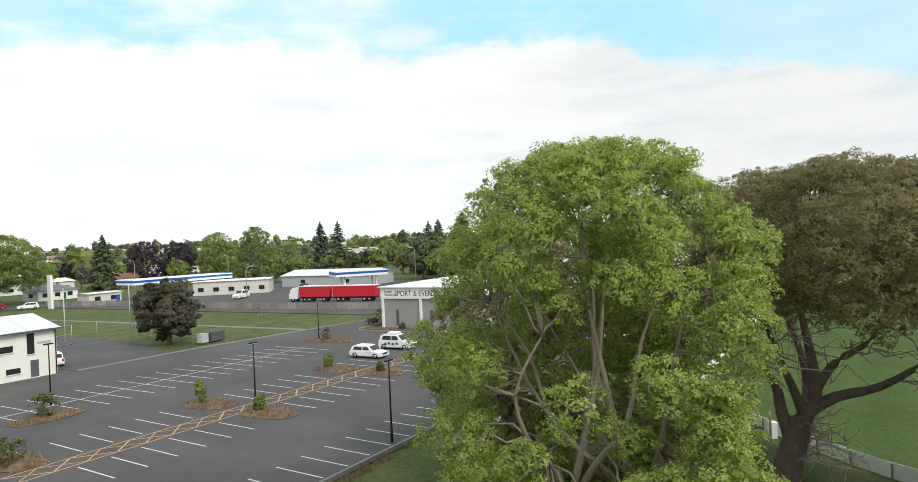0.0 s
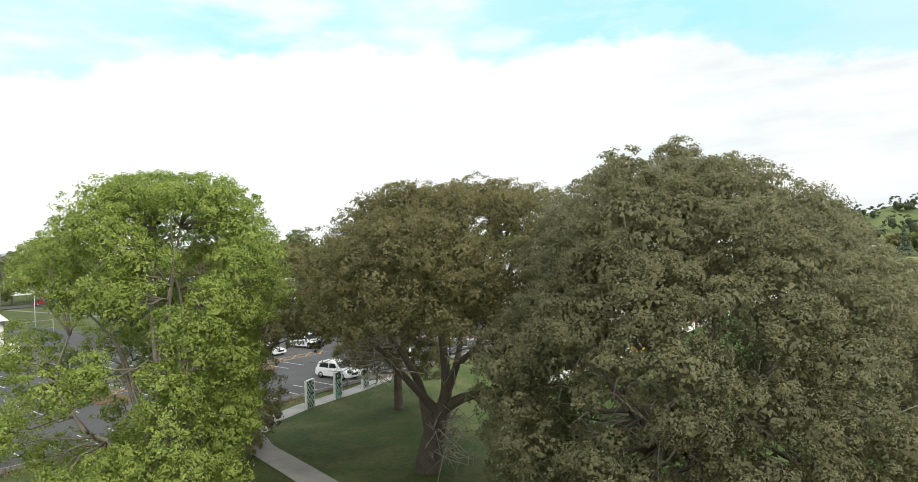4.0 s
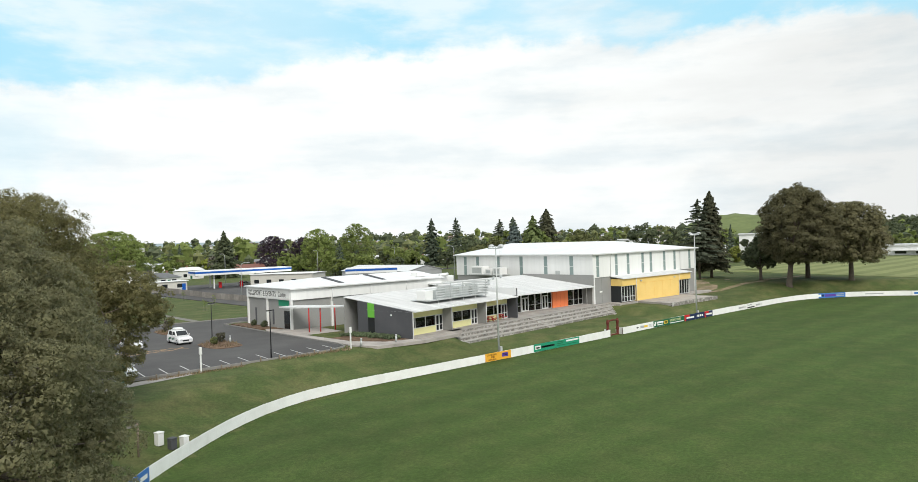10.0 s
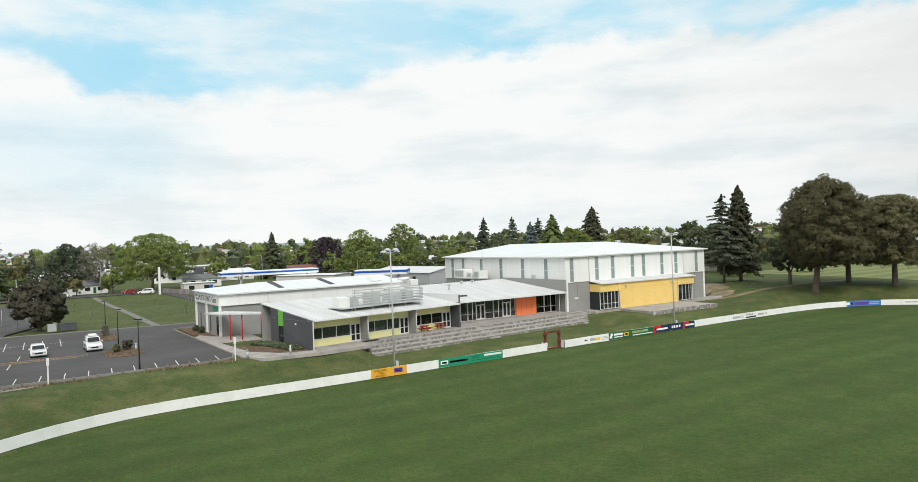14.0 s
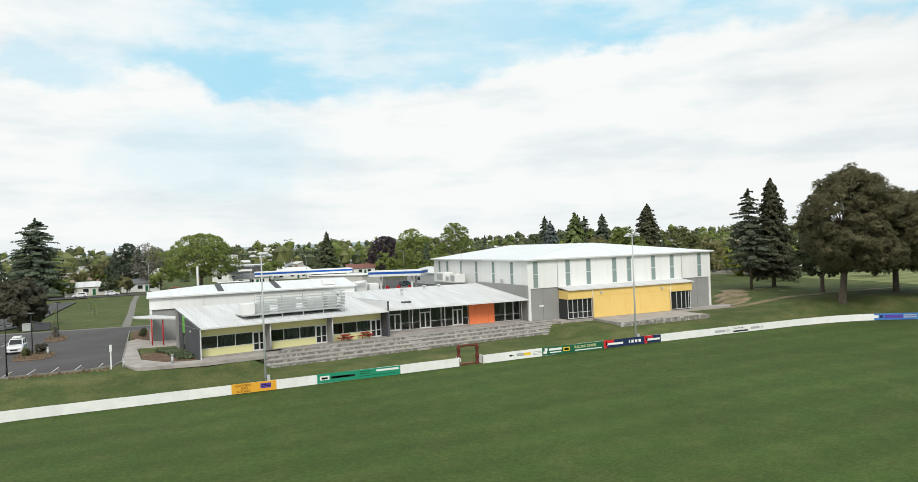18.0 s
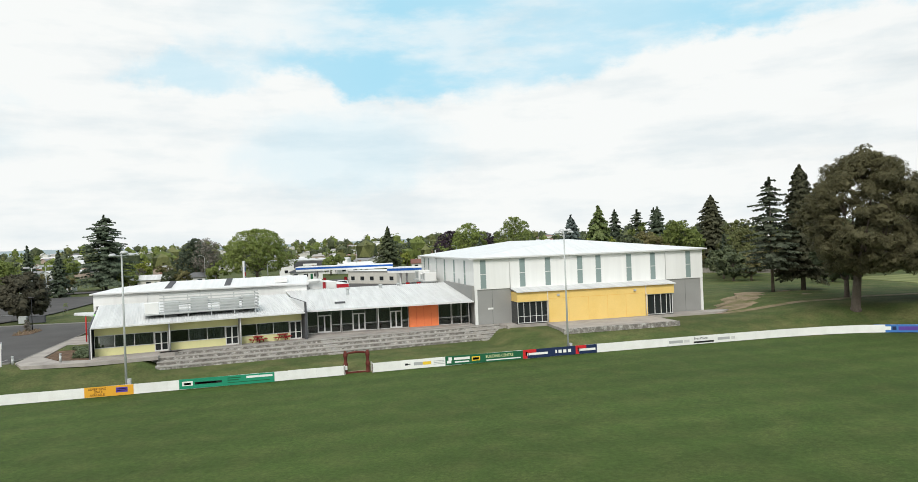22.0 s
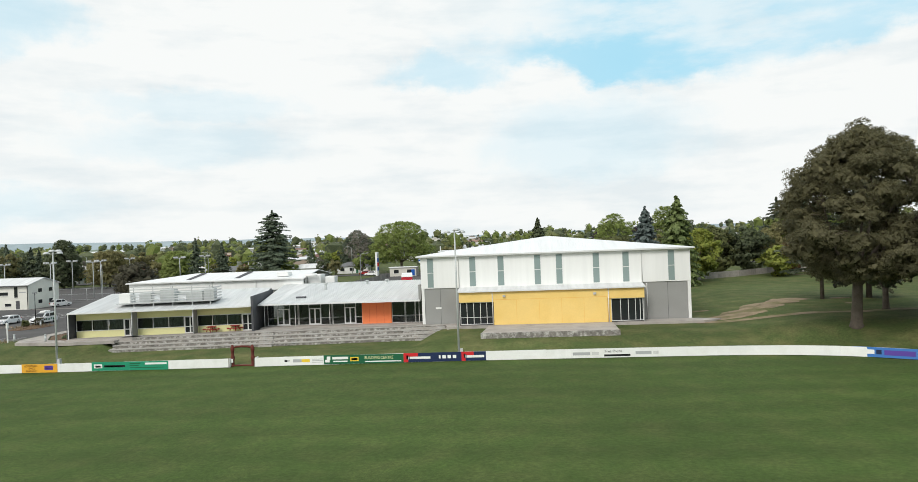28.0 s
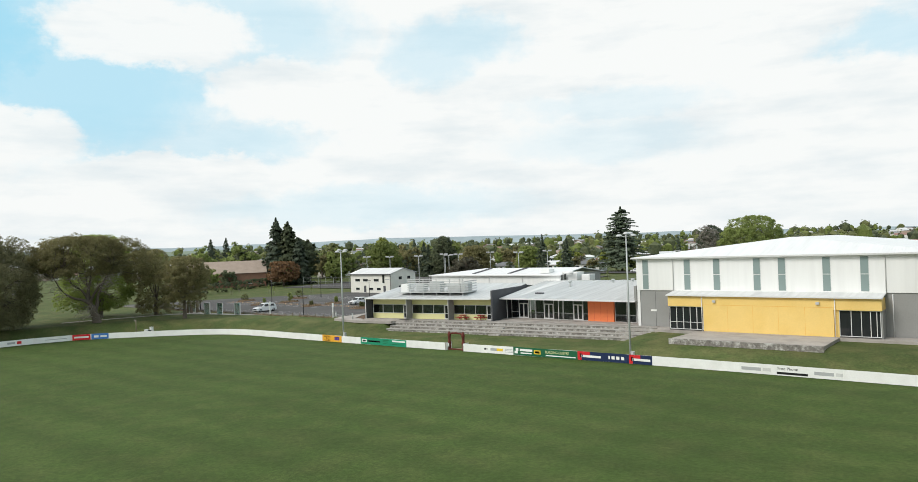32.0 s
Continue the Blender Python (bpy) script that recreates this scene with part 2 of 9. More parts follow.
def grass_mat(name="turf", green=(0.098, 0.112, 0.037), dry=1.0):
    """Mown turf: broad mowing bands, patches, worn spots and blade-scale grain."""
    m = bpy.data.materials.new(name)
    m.use_nodes = True
    nt = m.node_tree
    nd, lk = nt.nodes.new, nt.links.new
    b = nt.nodes["Principled BSDF"]
    b.inputs["Roughness"].default_value, b.inputs["Specular IOR Level"].default_value = 0.9, 0.15
    pos = nd("ShaderNodeNewGeometry").outputs["Position"]

    def nz(scale, detail, vec=None):
        t = nd("ShaderNodeTexNoise")
        t.inputs["Scale"].default_value, t.inputs["Detail"].default_value = scale, detail
        lk(vec or pos, t.inputs["Vector"])
        return t.outputs[0]

    def rng(v, a, b_, c, d):
        t = nd("ShaderNodeMapRange")
        for i, q in enumerate((a, b_, c, d)):
            t.inputs[i + 1].default_value = q
        lk(v, t.inputs[0])
        return t.outputs[0]

    def mul(a, b_):
        t = nd("ShaderNodeMath")
        t.operation = "MULTIPLY"
        lk(a, t.inputs[0])
        lk(b_, t.inputs[1])
        return t.outputs[0]
    wv = nd("ShaderNodeTexWave")
    wv.bands_direction = "Y"
    wv.inputs["Scale"].default_value, wv.inputs["Distortion"].default_value = 0.055, 1.2
    wv.inputs["Detail Scale"].default_value = 0.6
    lk(pos, wv.inputs["Vector"])
    stretch = nd("ShaderNodeMapping")
    stretch.inputs["Scale"].default_value = (0.12, 1.0, 1.0)
    lk(pos, stretch.inputs[0])
    k = mul(rng(wv.outputs["Fac"], 0, 1, 0.94, 1.06), rng(nz(0.05, 3), 0.3, 0.7, 0.90, 1.10))
    k = mul(k, rng(nz(0.9, 5), 0.3, 0.7, 0.93, 1.07))
    k = mul(k, rng(nz(0.22, 3, stretch.outputs[0]), 0.3, 0.7, 0.95, 1.05))
    k = mul(k, rng(nz(3.6, 4), 0.3, 0.7, 0.84, 1.16))
    k = mul(k, rng(nz(16, 2), 0.3, 0.7, 0.72, 1.28))
    mx = nd("ShaderNodeMix")
    mx.data_type = "RGBA"
    mx.inputs[6].default_value = (*green, 1)
    mx.inputs[7].default_value = (0.185, 0.160, 0.072, 1)
    lk(rng(nz(0.35, 6), 0.42, 0.80, 0.0, dry), mx.inputs[0])
    sc = nd("ShaderNodeVectorMath")
    sc.operation = "SCALE"
    lk(mx.outputs[2], sc.inputs[0])
    lk(k, sc.inputs[3])
    lk(sc.outputs[0], b.inputs["Base Color"])
    bp = nd("ShaderNodeBump")
    bp.inputs["Strength"].default_value, bp.inputs["Distance"].default_value = 0.5, 0.04
    lk(nz(9, 4), bp.inputs["Height"])
    lk(bp.outputs[0], b.inputs["Normal"])
    return m


def ribbed(name, rgb, pitch, axis=0, rough=0.4, metal=0.0, depth=0.5, stain=0.10):
    """Pressed metal sheet: ribs at a true pitch, streaks and lichen stains."""
    m = bpy.data.materials.new(name)
    m.use_nodes = True
    nt = m.node_tree
    nd, lk = nt.nodes.new, nt.links.new
    b = nt.nodes["Principled BSDF"]
    b.inputs["Roughness"].default_value, b.inputs["Metallic"].default_value = rough, metal
    co = nd("ShaderNodeTexCoord").outputs["Object"]
    w = nd("ShaderNodeTexWave")
    w.bands_direction = "XYZ"[axis]
    w.inputs["Scale"].default_value = 2 * math.pi / pitch / 20
    lk(co, w.inputs["Vector"])
    bp = nd("ShaderNodeBump")
    bp.inputs["Strength"].default_value, bp.inputs["Distance"].default_value = depth, 0.03
    lk(w.outputs["Fac"], bp.inputs["Height"])
    lk(bp.outputs[0], b.inputs["Normal"])
    mp = nd("ShaderNodeMapping")
    mp.inputs["Scale"].default_value = [(1.6, 0.12, 0.12), (0.12, 1.6, 0.12)][axis]
    lk(co, mp.inputs[0])
    n = nd("ShaderNodeTexNoise")
    n.inputs["Scale"].default_value, n.inputs["Detail"].default_value = 1.0, 6
    lk(mp.outputs[0], n.inputs["Vector"])
    r = nd("ShaderNodeMapRange")
    r.inputs[1].default_value, r.inputs[2].default_value = 0.3, 0.7
    r.inputs[3].default_value, r.inputs[4].default_value = 1 - stain, 1 + stain
    lk(n.outputs[0], r.inputs[0])
    sc = nd("ShaderNodeVectorMath")
    sc.operation = "SCALE"
    sc.inputs[0].default_value = rgb
    lk(r.outputs[0], sc.inputs[3])
    lk(sc.outputs[0], b.inputs["Base Color"])
    return m


def glass_mat(name, rgb, rough=0.06):
    m = bpy.data.materials.new(name)
    m.use_nodes = True
    b = m.node_tree.nodes["Principled BSDF"]
    b.inputs["Base Color"].default_value = (*rgb, 1)
    b.inputs["Roughness"].default_value = rough
    b.inputs["Specular IOR Level"].default_value = 0.5
    return m


def island_mat(name, tints):
    """One of a few paint colours for each separate piece."""
    m = bpy.data.materials.new(name)
    m.use_nodes = True
    nt = m.node_tree
    g, r = nt.nodes.new("ShaderNodeNewGeometry"), nt.nodes.new("ShaderNodeValToRGB")
    r.color_ramp.interpolation = "CONSTANT"
    while len(r.color_ramp.elements) < len(tints):
        r.color_ramp.elements.new(0.5)
    for i, c in enumerate(tints):
        r.color_ramp.elements[i].position = i / len(tints)
        r.color_ramp.elements[i].color = (*c, 1)
    b = nt.nodes["Principled BSDF"]
    b.inputs["Roughness"].default_value = 0.8
    nt.links.new(g.outputs["Random Per Island"], r.inputs[0])
    nt.links.new(r.outputs[0], b.inputs["Base Color"])
    return m


def clear_glass():
    """Window glass: see-through with a mirror sheen that grows at grazing angles."""
    m = bpy.data.materials.new("clear_glass")
    m.use_nodes = True
    nt = m.node_tree
    nd, lk = nt.nodes.new, nt.links.new
    tr, gl, fr, ms = nd("ShaderNodeBsdfTransparent"), nd("ShaderNodeBsdfGlossy"), nd("ShaderNodeFresnel"), nd("ShaderNodeMixShader")
    tr.inputs[0].default_value = (0.72, 0.76, 0.76, 1)
    gl.inputs["Roughness"].default_value = 0.02
    fr.inputs[0].default_value = 1.6
    lk(fr.outputs[0], ms.inputs[0])
    lk(tr.outputs[0], ms.inputs[1])
    lk(gl.outputs[0], ms.inputs[2])
    lk(ms.outputs[0], nt.nodes["Material Output"].inputs[0])
    return m


M = {
    "turf": grass_mat("turf", (0.070, 0.095, 0.030), 0.60),
    "field_turf": grass_mat("field_turf", (0.055, 0.088, 0.021), 0.18),
    "asphalt": mat("asphalt", (0.078, 0.074, 0.073), 0.9, var=0.20, scale=0.25, fine=60, bump=0.3, coord="World", stain=(0.108, 0.103, 0.100), stain_amt=0.7, stain_scale=0.12),
    "concrete": mat("concrete", (0.40, 0.365, 0.335), 0.9, var=0.16, scale=0.5, fine=20, bump=0.3, stain=(0.26, 0.24, 0.22), stain_amt=0.7, stain_scale=0.6, coord="World"),
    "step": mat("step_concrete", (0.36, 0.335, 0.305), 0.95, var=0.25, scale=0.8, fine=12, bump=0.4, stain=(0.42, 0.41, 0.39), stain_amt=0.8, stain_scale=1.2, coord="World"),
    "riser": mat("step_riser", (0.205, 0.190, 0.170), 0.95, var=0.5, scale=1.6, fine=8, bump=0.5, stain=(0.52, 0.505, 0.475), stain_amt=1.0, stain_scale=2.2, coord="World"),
    "kerb": mat("kerb_concrete", (0.26, 0.25, 0.235), 0.9, var=0.15, scale=1.0, coord="World"),
    "mulch": mat("bark_mulch", (0.12, 0.075, 0.048), 1.0, var=0.5, scale=1.2, fine=10, bump=0.8, coord="World", stain=(0.22, 0.15, 0.10), stain_amt=0.8, stain_scale=1.5),
    "gravel": mat("path_gravel", (0.21, 0.20, 0.18), 0.95, var=0.25, scale=0.6, fine=16, bump=0.4, coord="World"),
    "dirt": mat("bare_earth", (0.27, 0.205, 0.135), 1.0, var=0.3, scale=0.5, fine=14, bump=0.5, coord="World", stain=(0.125, 0.125, 0.045), stain_amt=1.0, stain_scale=0.45),
    "line": mat("road_paint", (0.60, 0.60, 0.58), 0.7, var=0.22, scale=1.5, fine=12, coord="World"),
    "orange_line": mat("orange_paint", (0.50, 0.30, 0.13), 0.7, var=0.25, scale=1.5, fine=12, coord="World"),
    "board": mat("white_board", (0.86, 0.86, 0.835), 0.6, var=0.05, scale=0.6, rnd=0.03, stain=(0.68, 0.68, 0.63), stain_amt=0.35, stain_scale=0.8),
    "roof": ribbed("white_roof", (0.74, 0.75, 0.75), 0.32, 0, 0.5, 0.0, 0.35, 0.06),
    "roof_y": ribbed("white_roof_b", (0.74, 0.75, 0.75), 0.32, 1, 0.5, 0.0, 0.35, 0.06),
    "roof_grey": ribbed("zinc_roof", (0.64, 0.645, 0.64), 0.30, 0, 0.55, 0.0, 0.6, 0.12),
    "clad": ribbed("white_cladding", (0.84, 0.84, 0.82), 0.22, 0, 0.45, 0.0, 0.10, 0.035),
    "clad_y": ribbed("white_cladding_b", (0.82, 0.82, 0.80), 0.22, 1, 0.45, 0.0, 0.10, 0.035),
    "panel": mat("grey_panel", (0.30, 0.30, 0.288), 0.85, var=0.07, scale=0.4, fine=18, bump=0.1, stain=(0.34, 0.34, 0.33), stain_amt=0.5, stain_scale=0.3),
    "charcoal": mat("charcoal_panel", (0.085, 0.087, 0.095), 0.8, var=0.10, scale=0.4, fine=18, stain=(0.11, 0.11, 0.12), stain_amt=0.6),
    "white": mat("white_paint", (0.79, 0.79, 0.77), 0.5, var=0.05, scale=0.8),
    "cream": mat("cream_paint", (0.76, 0.75, 0.68), 0.6, var=0.06, scale=0.6, stain=(0.62, 0.60, 0.53), stain_amt=0.35, stain_scale=0.4),
    "yellow": mat("yellow_paint", (0.86, 0.61, 0.21), 0.65, var=0.05, scale=0.5, stain=(0.80, 0.53, 0.14), stain_amt=0.5, stain_scale=0.35),
    "lime": mat("pale_lime_paint", (0.76, 0.73, 0.38), 0.65, var=0.05, scale=0.5),
    "green_panel": mat("green_panel", (0.16, 0.50, 0.06), 0.5, var=0.05),
    "orange": mat("orange_panel", (0.92, 0.25, 0.095), 0.6, var=0.05, scale=0.5),
    "teal_strip": glass_mat("teal_glazing", (0.255, 0.325, 0.315), 0.25),
    "glass": glass_mat("dark_glass", (0.022, 0.025, 0.027), 0.05),
    "clear_glass": clear_glass(),
    "curtain": mat("grey_curtain", (0.20, 0.20, 0.195), 0.9, var=0.3, scale=3.0),
    "alu": mat("white_aluminium", (0.72, 0.72, 0.71), 0.4, var=0.04),
    "steel": mat("galvanised_steel", (0.50, 0.52, 0.51), 0.5, 0.2, var=0.12, scale=1.5),
    "lampcase": mat("lamp_case", (0.55, 0.56, 0.56), 0.45, 0.2, var=0.08),
    "black": mat("black_steel", (0.014, 0.014, 0.015), 0.5, var=0.1),
    "red": mat("red_paint", (0.55, 0.030, 0.028), 0.5, var=0.08),
    "redwood": mat("red_stained_timber", (0.33, 0.024, 0.024), 0.7, var=0.15, scale=2),
    "gate": mat("carved_red_timber", (0.125, 0.030, 0.022), 0.8, var=0.4, scale=3, bump=0.8),
    "timber": mat("weathered_timber", (0.21, 0.17, 0.125), 0.9, var=0.25, scale=1.5, rnd=0.15),
    "greytimber": mat("grey_timber", (0.27, 0.25, 0.225), 0.9, var=0.25, scale=1.5, rnd=0.2),
    "bark": mat("tree_bark", (0.135, 0.11, 0.088), 0.95, var=0.35, scale=1.5, fine=8, bump=1.0),
    "twig": mat("weathered_twigs", (0.42, 0.37, 0.31), 0.9, var=0.2, scale=3),
    "paddock": mat("mown_paddock_grass", (0.150, 0.172, 0.060), 1.0, var=0.2, scale=0.08, fine=10, coord="World"),
    "paddock_pale": mat("mown_paddock_pale", (0.205, 0.220, 0.086), 1.0, var=0.2, scale=0.08, fine=10, coord="World"),
    "bark_pale": mat("pale_grey_bark", (0.24, 0.205, 0.165), 0.95, var=0.3, scale=1.5, fine=8, bump=0.8),
    "bark_dark": mat("dark_bark", (0.150, 0.122, 0.098), 0.95, var=0.35, scale=1.5, fine=8, bump=1.0),
    "s_orange": mat("sign_orange", (0.80, 0.40, 0.04), 0.5, var=0.04),
    "s_green": mat("sign_green", (0.020, 0.27, 0.15), 0.5, var=0.04),
    "s_dkgreen": mat("sign_dark_green", (0.016, 0.12, 0.055), 0.5, var=0.04),
    "sign_brown": mat("dark_brown_print", (0.10, 0.028, 0.012), 0.5, var=0.04),
    "s_navy": mat("sign_navy", (0.016, 0.030, 0.085), 0.5, var=0.04),
    "s_red": mat("sign_red", (0.62, 0.025, 0.03), 0.5, var=0.04),
    "s_blue": mat("sign_blue", (0.06, 0.19, 0.50), 0.5, var=0.04),
    "s_purple": mat("sign_purple", (0.11, 0.06, 0.33), 0.5, var=0.04),
    "s_pale_yellow": mat("sign_pale_yellow", (0.80, 0.80, 0.42), 0.5),
    "s_yellow": mat("sign_yellow", (0.85, 0.58, 0.05), 0.5, var=0.04),
    "s_grey": mat("sign_grey", (0.42, 0.43, 0.43), 0.5, var=0.04),
    "ink": mat("black_ink", (0.012, 0.012, 0.013), 0.5, var=0.04),
    "blue": mat("canopy_blue", (0.012, 0.10, 0.42), 0.4, var=0.04),
    "carwhite": mat("white_car_paint", (0.80, 0.80, 0.80), 0.22, var=0.02, spec=0.6),
    "cardark": mat("dark_car_paint", (0.03, 0.07, 0.08), 0.25, var=0.02, spec=0.6),
    "carred": mat("red_car_paint", (0.30, 0.02, 0.02), 0.25, var=0.02, spec=0.6),
    "tyre": mat("tyre_rubber", (0.016, 0.016, 0.016), 0.9),
    "rim": mat("alloy_rim", (0.45, 0.45, 0.46), 0.35, 0.7),
    "lightglass": glass_mat("headlight", (0.55, 0.56, 0.58), 0.1),
    "taillight": glass_mat("tail_light", (0.35, 0.01, 0.01), 0.15),
    "truckred": mat("red_curtain_side", (0.50, 0.022, 0.035), 0.6, var=0.08, scale=0.8),
    "brick": mat("brown_brick", (0.27, 0.15, 0.105), 0.9, var=0.2, scale=1.0),
    "rooftile": mat("brown_tile_roof", (0.34, 0.27, 0.22), 0.9, var=0.2, scale=0.5),
    "rooftile_grey": mat("grey_tile_roof", (0.16, 0.165, 0.17), 0.9, var=0.2, scale=0.5),
    "rooftile_red": mat("red_tin_roof", (0.20, 0.095, 0.075), 0.8, var=0.12, scale=0.5),
    "wallcream": mat("weatherboard", (0.62, 0.60, 0.54), 0.8, var=0.08, rnd=0.12),
    "stone_mos": mat("mosaic_pale", (0.55, 0.58, 0.50), 0.5, var=0.3, scale=4),
    "mos_dark": mat("mosaic_dark", (0.035, 0.05, 0.045), 0.4, var=0.3, scale=4, rnd=0.5),
    "mos_teal": mat("mosaic_teal", (0.12, 0.32, 0.26), 0.4, var=0.3, scale=4, rnd=0.3),
    "far_wall": island_mat("distant_walls", ((0.62, 0.60, 0.55), (0.74, 0.73, 0.70), (0.42, 0.33, 0.27))),
    "far_roof": island_mat("distant_roofs", ((0.50, 0.51, 0.52), (0.24, 0.24, 0.25), (0.28, 0.17, 0.14), (0.70, 0.70, 0.69), (0.40, 0.38, 0.36), (0.62, 0.63, 0.64))),
    # distance haze is put into both hill colours, more strongly in the second
    "hill": mat("far_hills", (0.175, 0.215, 0.160), 1.0, var=0.35, scale=0.006, fine=5, coord="World"),
    "hill_far": mat("haze_tinted_hills", (0.30, 0.36, 0.38), 1.0, var=0.2, scale=0.003, fine=6, coord="World"),
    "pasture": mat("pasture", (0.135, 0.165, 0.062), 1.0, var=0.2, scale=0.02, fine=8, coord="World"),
    "l_lime": leaf_mat("leaves_fresh_green", (0.185, 0.255, 0.058), (0.420, 0.490, 0.130), 0.52),
    "l_dark": leaf_mat("leaves_dark_olive", (0.200, 0.190, 0.092), (0.400, 0.365, 0.166), 0.60),
    # darkened copy of the dark olive leaves, with shade put into the colour
    "l_dark_shaded": leaf_mat("leaves_dark_olive_shaded", (0.122, 0.117, 0.063), (0.255, 0.236, 0.124), 0.50),
    "l_bronze": leaf_mat("leaves_bronze_olive", (0.186, 0.182, 0.104), (0.366, 0.350, 0.190), 0.60),
    "l_dusk": leaf_mat("leaves_dusky_brown_green", (0.066, 0.064, 0.044), (0.130, 0.120, 0.078), 0.35),
    "l_straw": leaf_mat("dry_grass_blades", (0.17, 0.125, 0.075), (0.33, 0.255, 0.15), 0.3),
    "l_mid": leaf_mat("leaves_mid_green", (0.165, 0.215, 0.060), (0.335, 0.390, 0.120), 0.48),
    "l_yel": leaf_mat("leaves_yellow_green", (0.18, 0.22, 0.040), (0.36, 0.38, 0.085), 0.42),
    "l_fresh": leaf_mat("needles_fresh_green", (0.110, 0.150, 0.050), (0.220, 0.265, 0.100), 0.35),
    "l_blue": leaf_mat("needles_blue_grey", (0.090, 0.120, 0.110), (0.190, 0.230, 0.215), 0.3),
    "l_olive": leaf_mat("leaves_olive_green", (0.120, 0.140, 0.055), (0.250, 0.260, 0.105), 0.4),
    "l_seq": leaf_mat("redwood_needles", (0.070, 0.076, 0.044), (0.155, 0.155, 0.086), 0.36),
    "l_cedar": leaf_mat("cedar_needles", (0.092, 0.114, 0.078), (0.205, 0.232, 0.150), 0.40),
    "l_con": leaf_mat("conifer_needles", (0.068, 0.092, 0.062), (0.150, 0.185, 0.118), 0.36),
    "l_deep": leaf_mat("leaves_deep_green", (0.085, 0.108, 0.060), (0.178, 0.205, 0.105), 0.42),
    "l_purple": leaf_mat("leaves_purple", (0.034, 0.024, 0.034), (0.080, 0.054, 0.072), 0.25),
    "l_rust": leaf_mat("leaves_rust", (0.130, 0.072, 0.036), (0.260, 0.150, 0.070), 0.3),
    "l_grey": leaf_mat("bare_twigs", (0.150, 0.135, 0.110), (0.25, 0.23, 0.19), 0.1),
    "l_shrub": leaf_mat("shrub_grey_green", (0.095, 0.130, 0.065), (0.215, 0.265, 0.150), 0.3),
}

# ---- building helpers ----


PLAIN = set()


def under(ob, parent, label=""):
    """Hangs ob under its thing; the parts of a thing in PLAIN are given in the plan's own metres."""
    if parent is not None:
        ob.parent = parent
        if parent.name in PLAIN:
            ob.matrix_parent_inverse = parent.matrix_basis.inverted()
    if label:
        tagged(ob, label)
    return ob


def part(name, bm, material, parent=None, label=""):
    me = bpy.data.meshes.new(name)
    bm.to_mesh(me)
    bm.free()
    me.materials.append(M[material] if isinstance(material, str) else material)
    return under(new(name, me), parent, label)


def raw(name, verts, faces, material, parent=None, label="", smooth=False):
    me = bpy.data.meshes.new(name)
    me.from_pydata([tuple(v) for v in verts], [], [tuple(f) for f in faces])
    me.materials.append(M[material])
    if smooth:
        me.polygons.foreach_set("use_smooth", [True] * len(me.polygons))
    return under(new(name, me), parent, label)


def thing(name, x=0, y=0, z=0, rz=0, label="", category="", group="", kind="", plain=False):
    e = new(name)
    if plain:
        PLAIN.add(e.name)
    e.empty_display_size = 0.3
    e.matrix_basis = pose(x, y, z, 0, 0, rz)
    return tagged(e, label, category, group, kind)


def add_box(bm, x0, y0, z0, x1, y1, z1, bevel=0.0):
    vs = [bm.verts.new((x, y, z)) for z in (z0, z1) for x, y in ((x0, y0), (x1, y0), (x1, y1), (x0, y1))]
    fs = [bm.faces.new([vs[i] for i in f]) for f in ((3, 2, 1, 0), (4, 5, 6, 7), (0, 1, 5, 4), (1, 2, 6, 5), (2, 3, 7, 6), (3, 0, 4, 7))]
    if bevel:
        es = {e for f in fs for e in f.edges}
        bmesh.ops.bevel(bm, geom=list(es), offset=bevel, segments=1, affect="EDGES")
    return bm


def box(name, a, b, material, parent=None, label="", bevel=0.0):
    bm = bmesh.new()
    add_box(bm, *[min(p, q) for p, q in zip(a, b)], *[max(p, q) for p, q in zip(a, b)], bevel)
    return part(name, bm, material, parent, label)


def add_prism(bm, pts, z0, z1):
    """An upright prism on a plan outline; z0, z1: numbers, or a height for each corner."""
    n = len(pts)
    za = z0 if isinstance(z0, (list, tuple)) else [z0] * n
    zb = z1 if isinstance(z1, (list, tuple)) else [z1] * n
    lo = [bm.verts.new((p[0], p[1], z)) for p, z in zip(pts, za)]
    hi = [bm.verts.new((p[0], p[1], z)) for p, z in zip(pts, zb)]
    bm.faces.new(lo[::-1])
    bm.faces.new(hi)
    for i in range(n):
        j = (i + 1) % n
        bm.faces.new((lo[i], lo[j], hi[j], hi[i]))
    return bm


def prism(name, pts, z0, z1, material, parent=None, label=""):
    bm = add_prism(bmesh.new(), pts, z0, z1)
    bmesh.ops.recalc_face_normals(bm, faces=bm.faces)
    bmesh.ops.triangulate(bm, faces=[f for f in bm.faces if len(f.verts) > 4])
    return part(name, bm, material, parent, label)


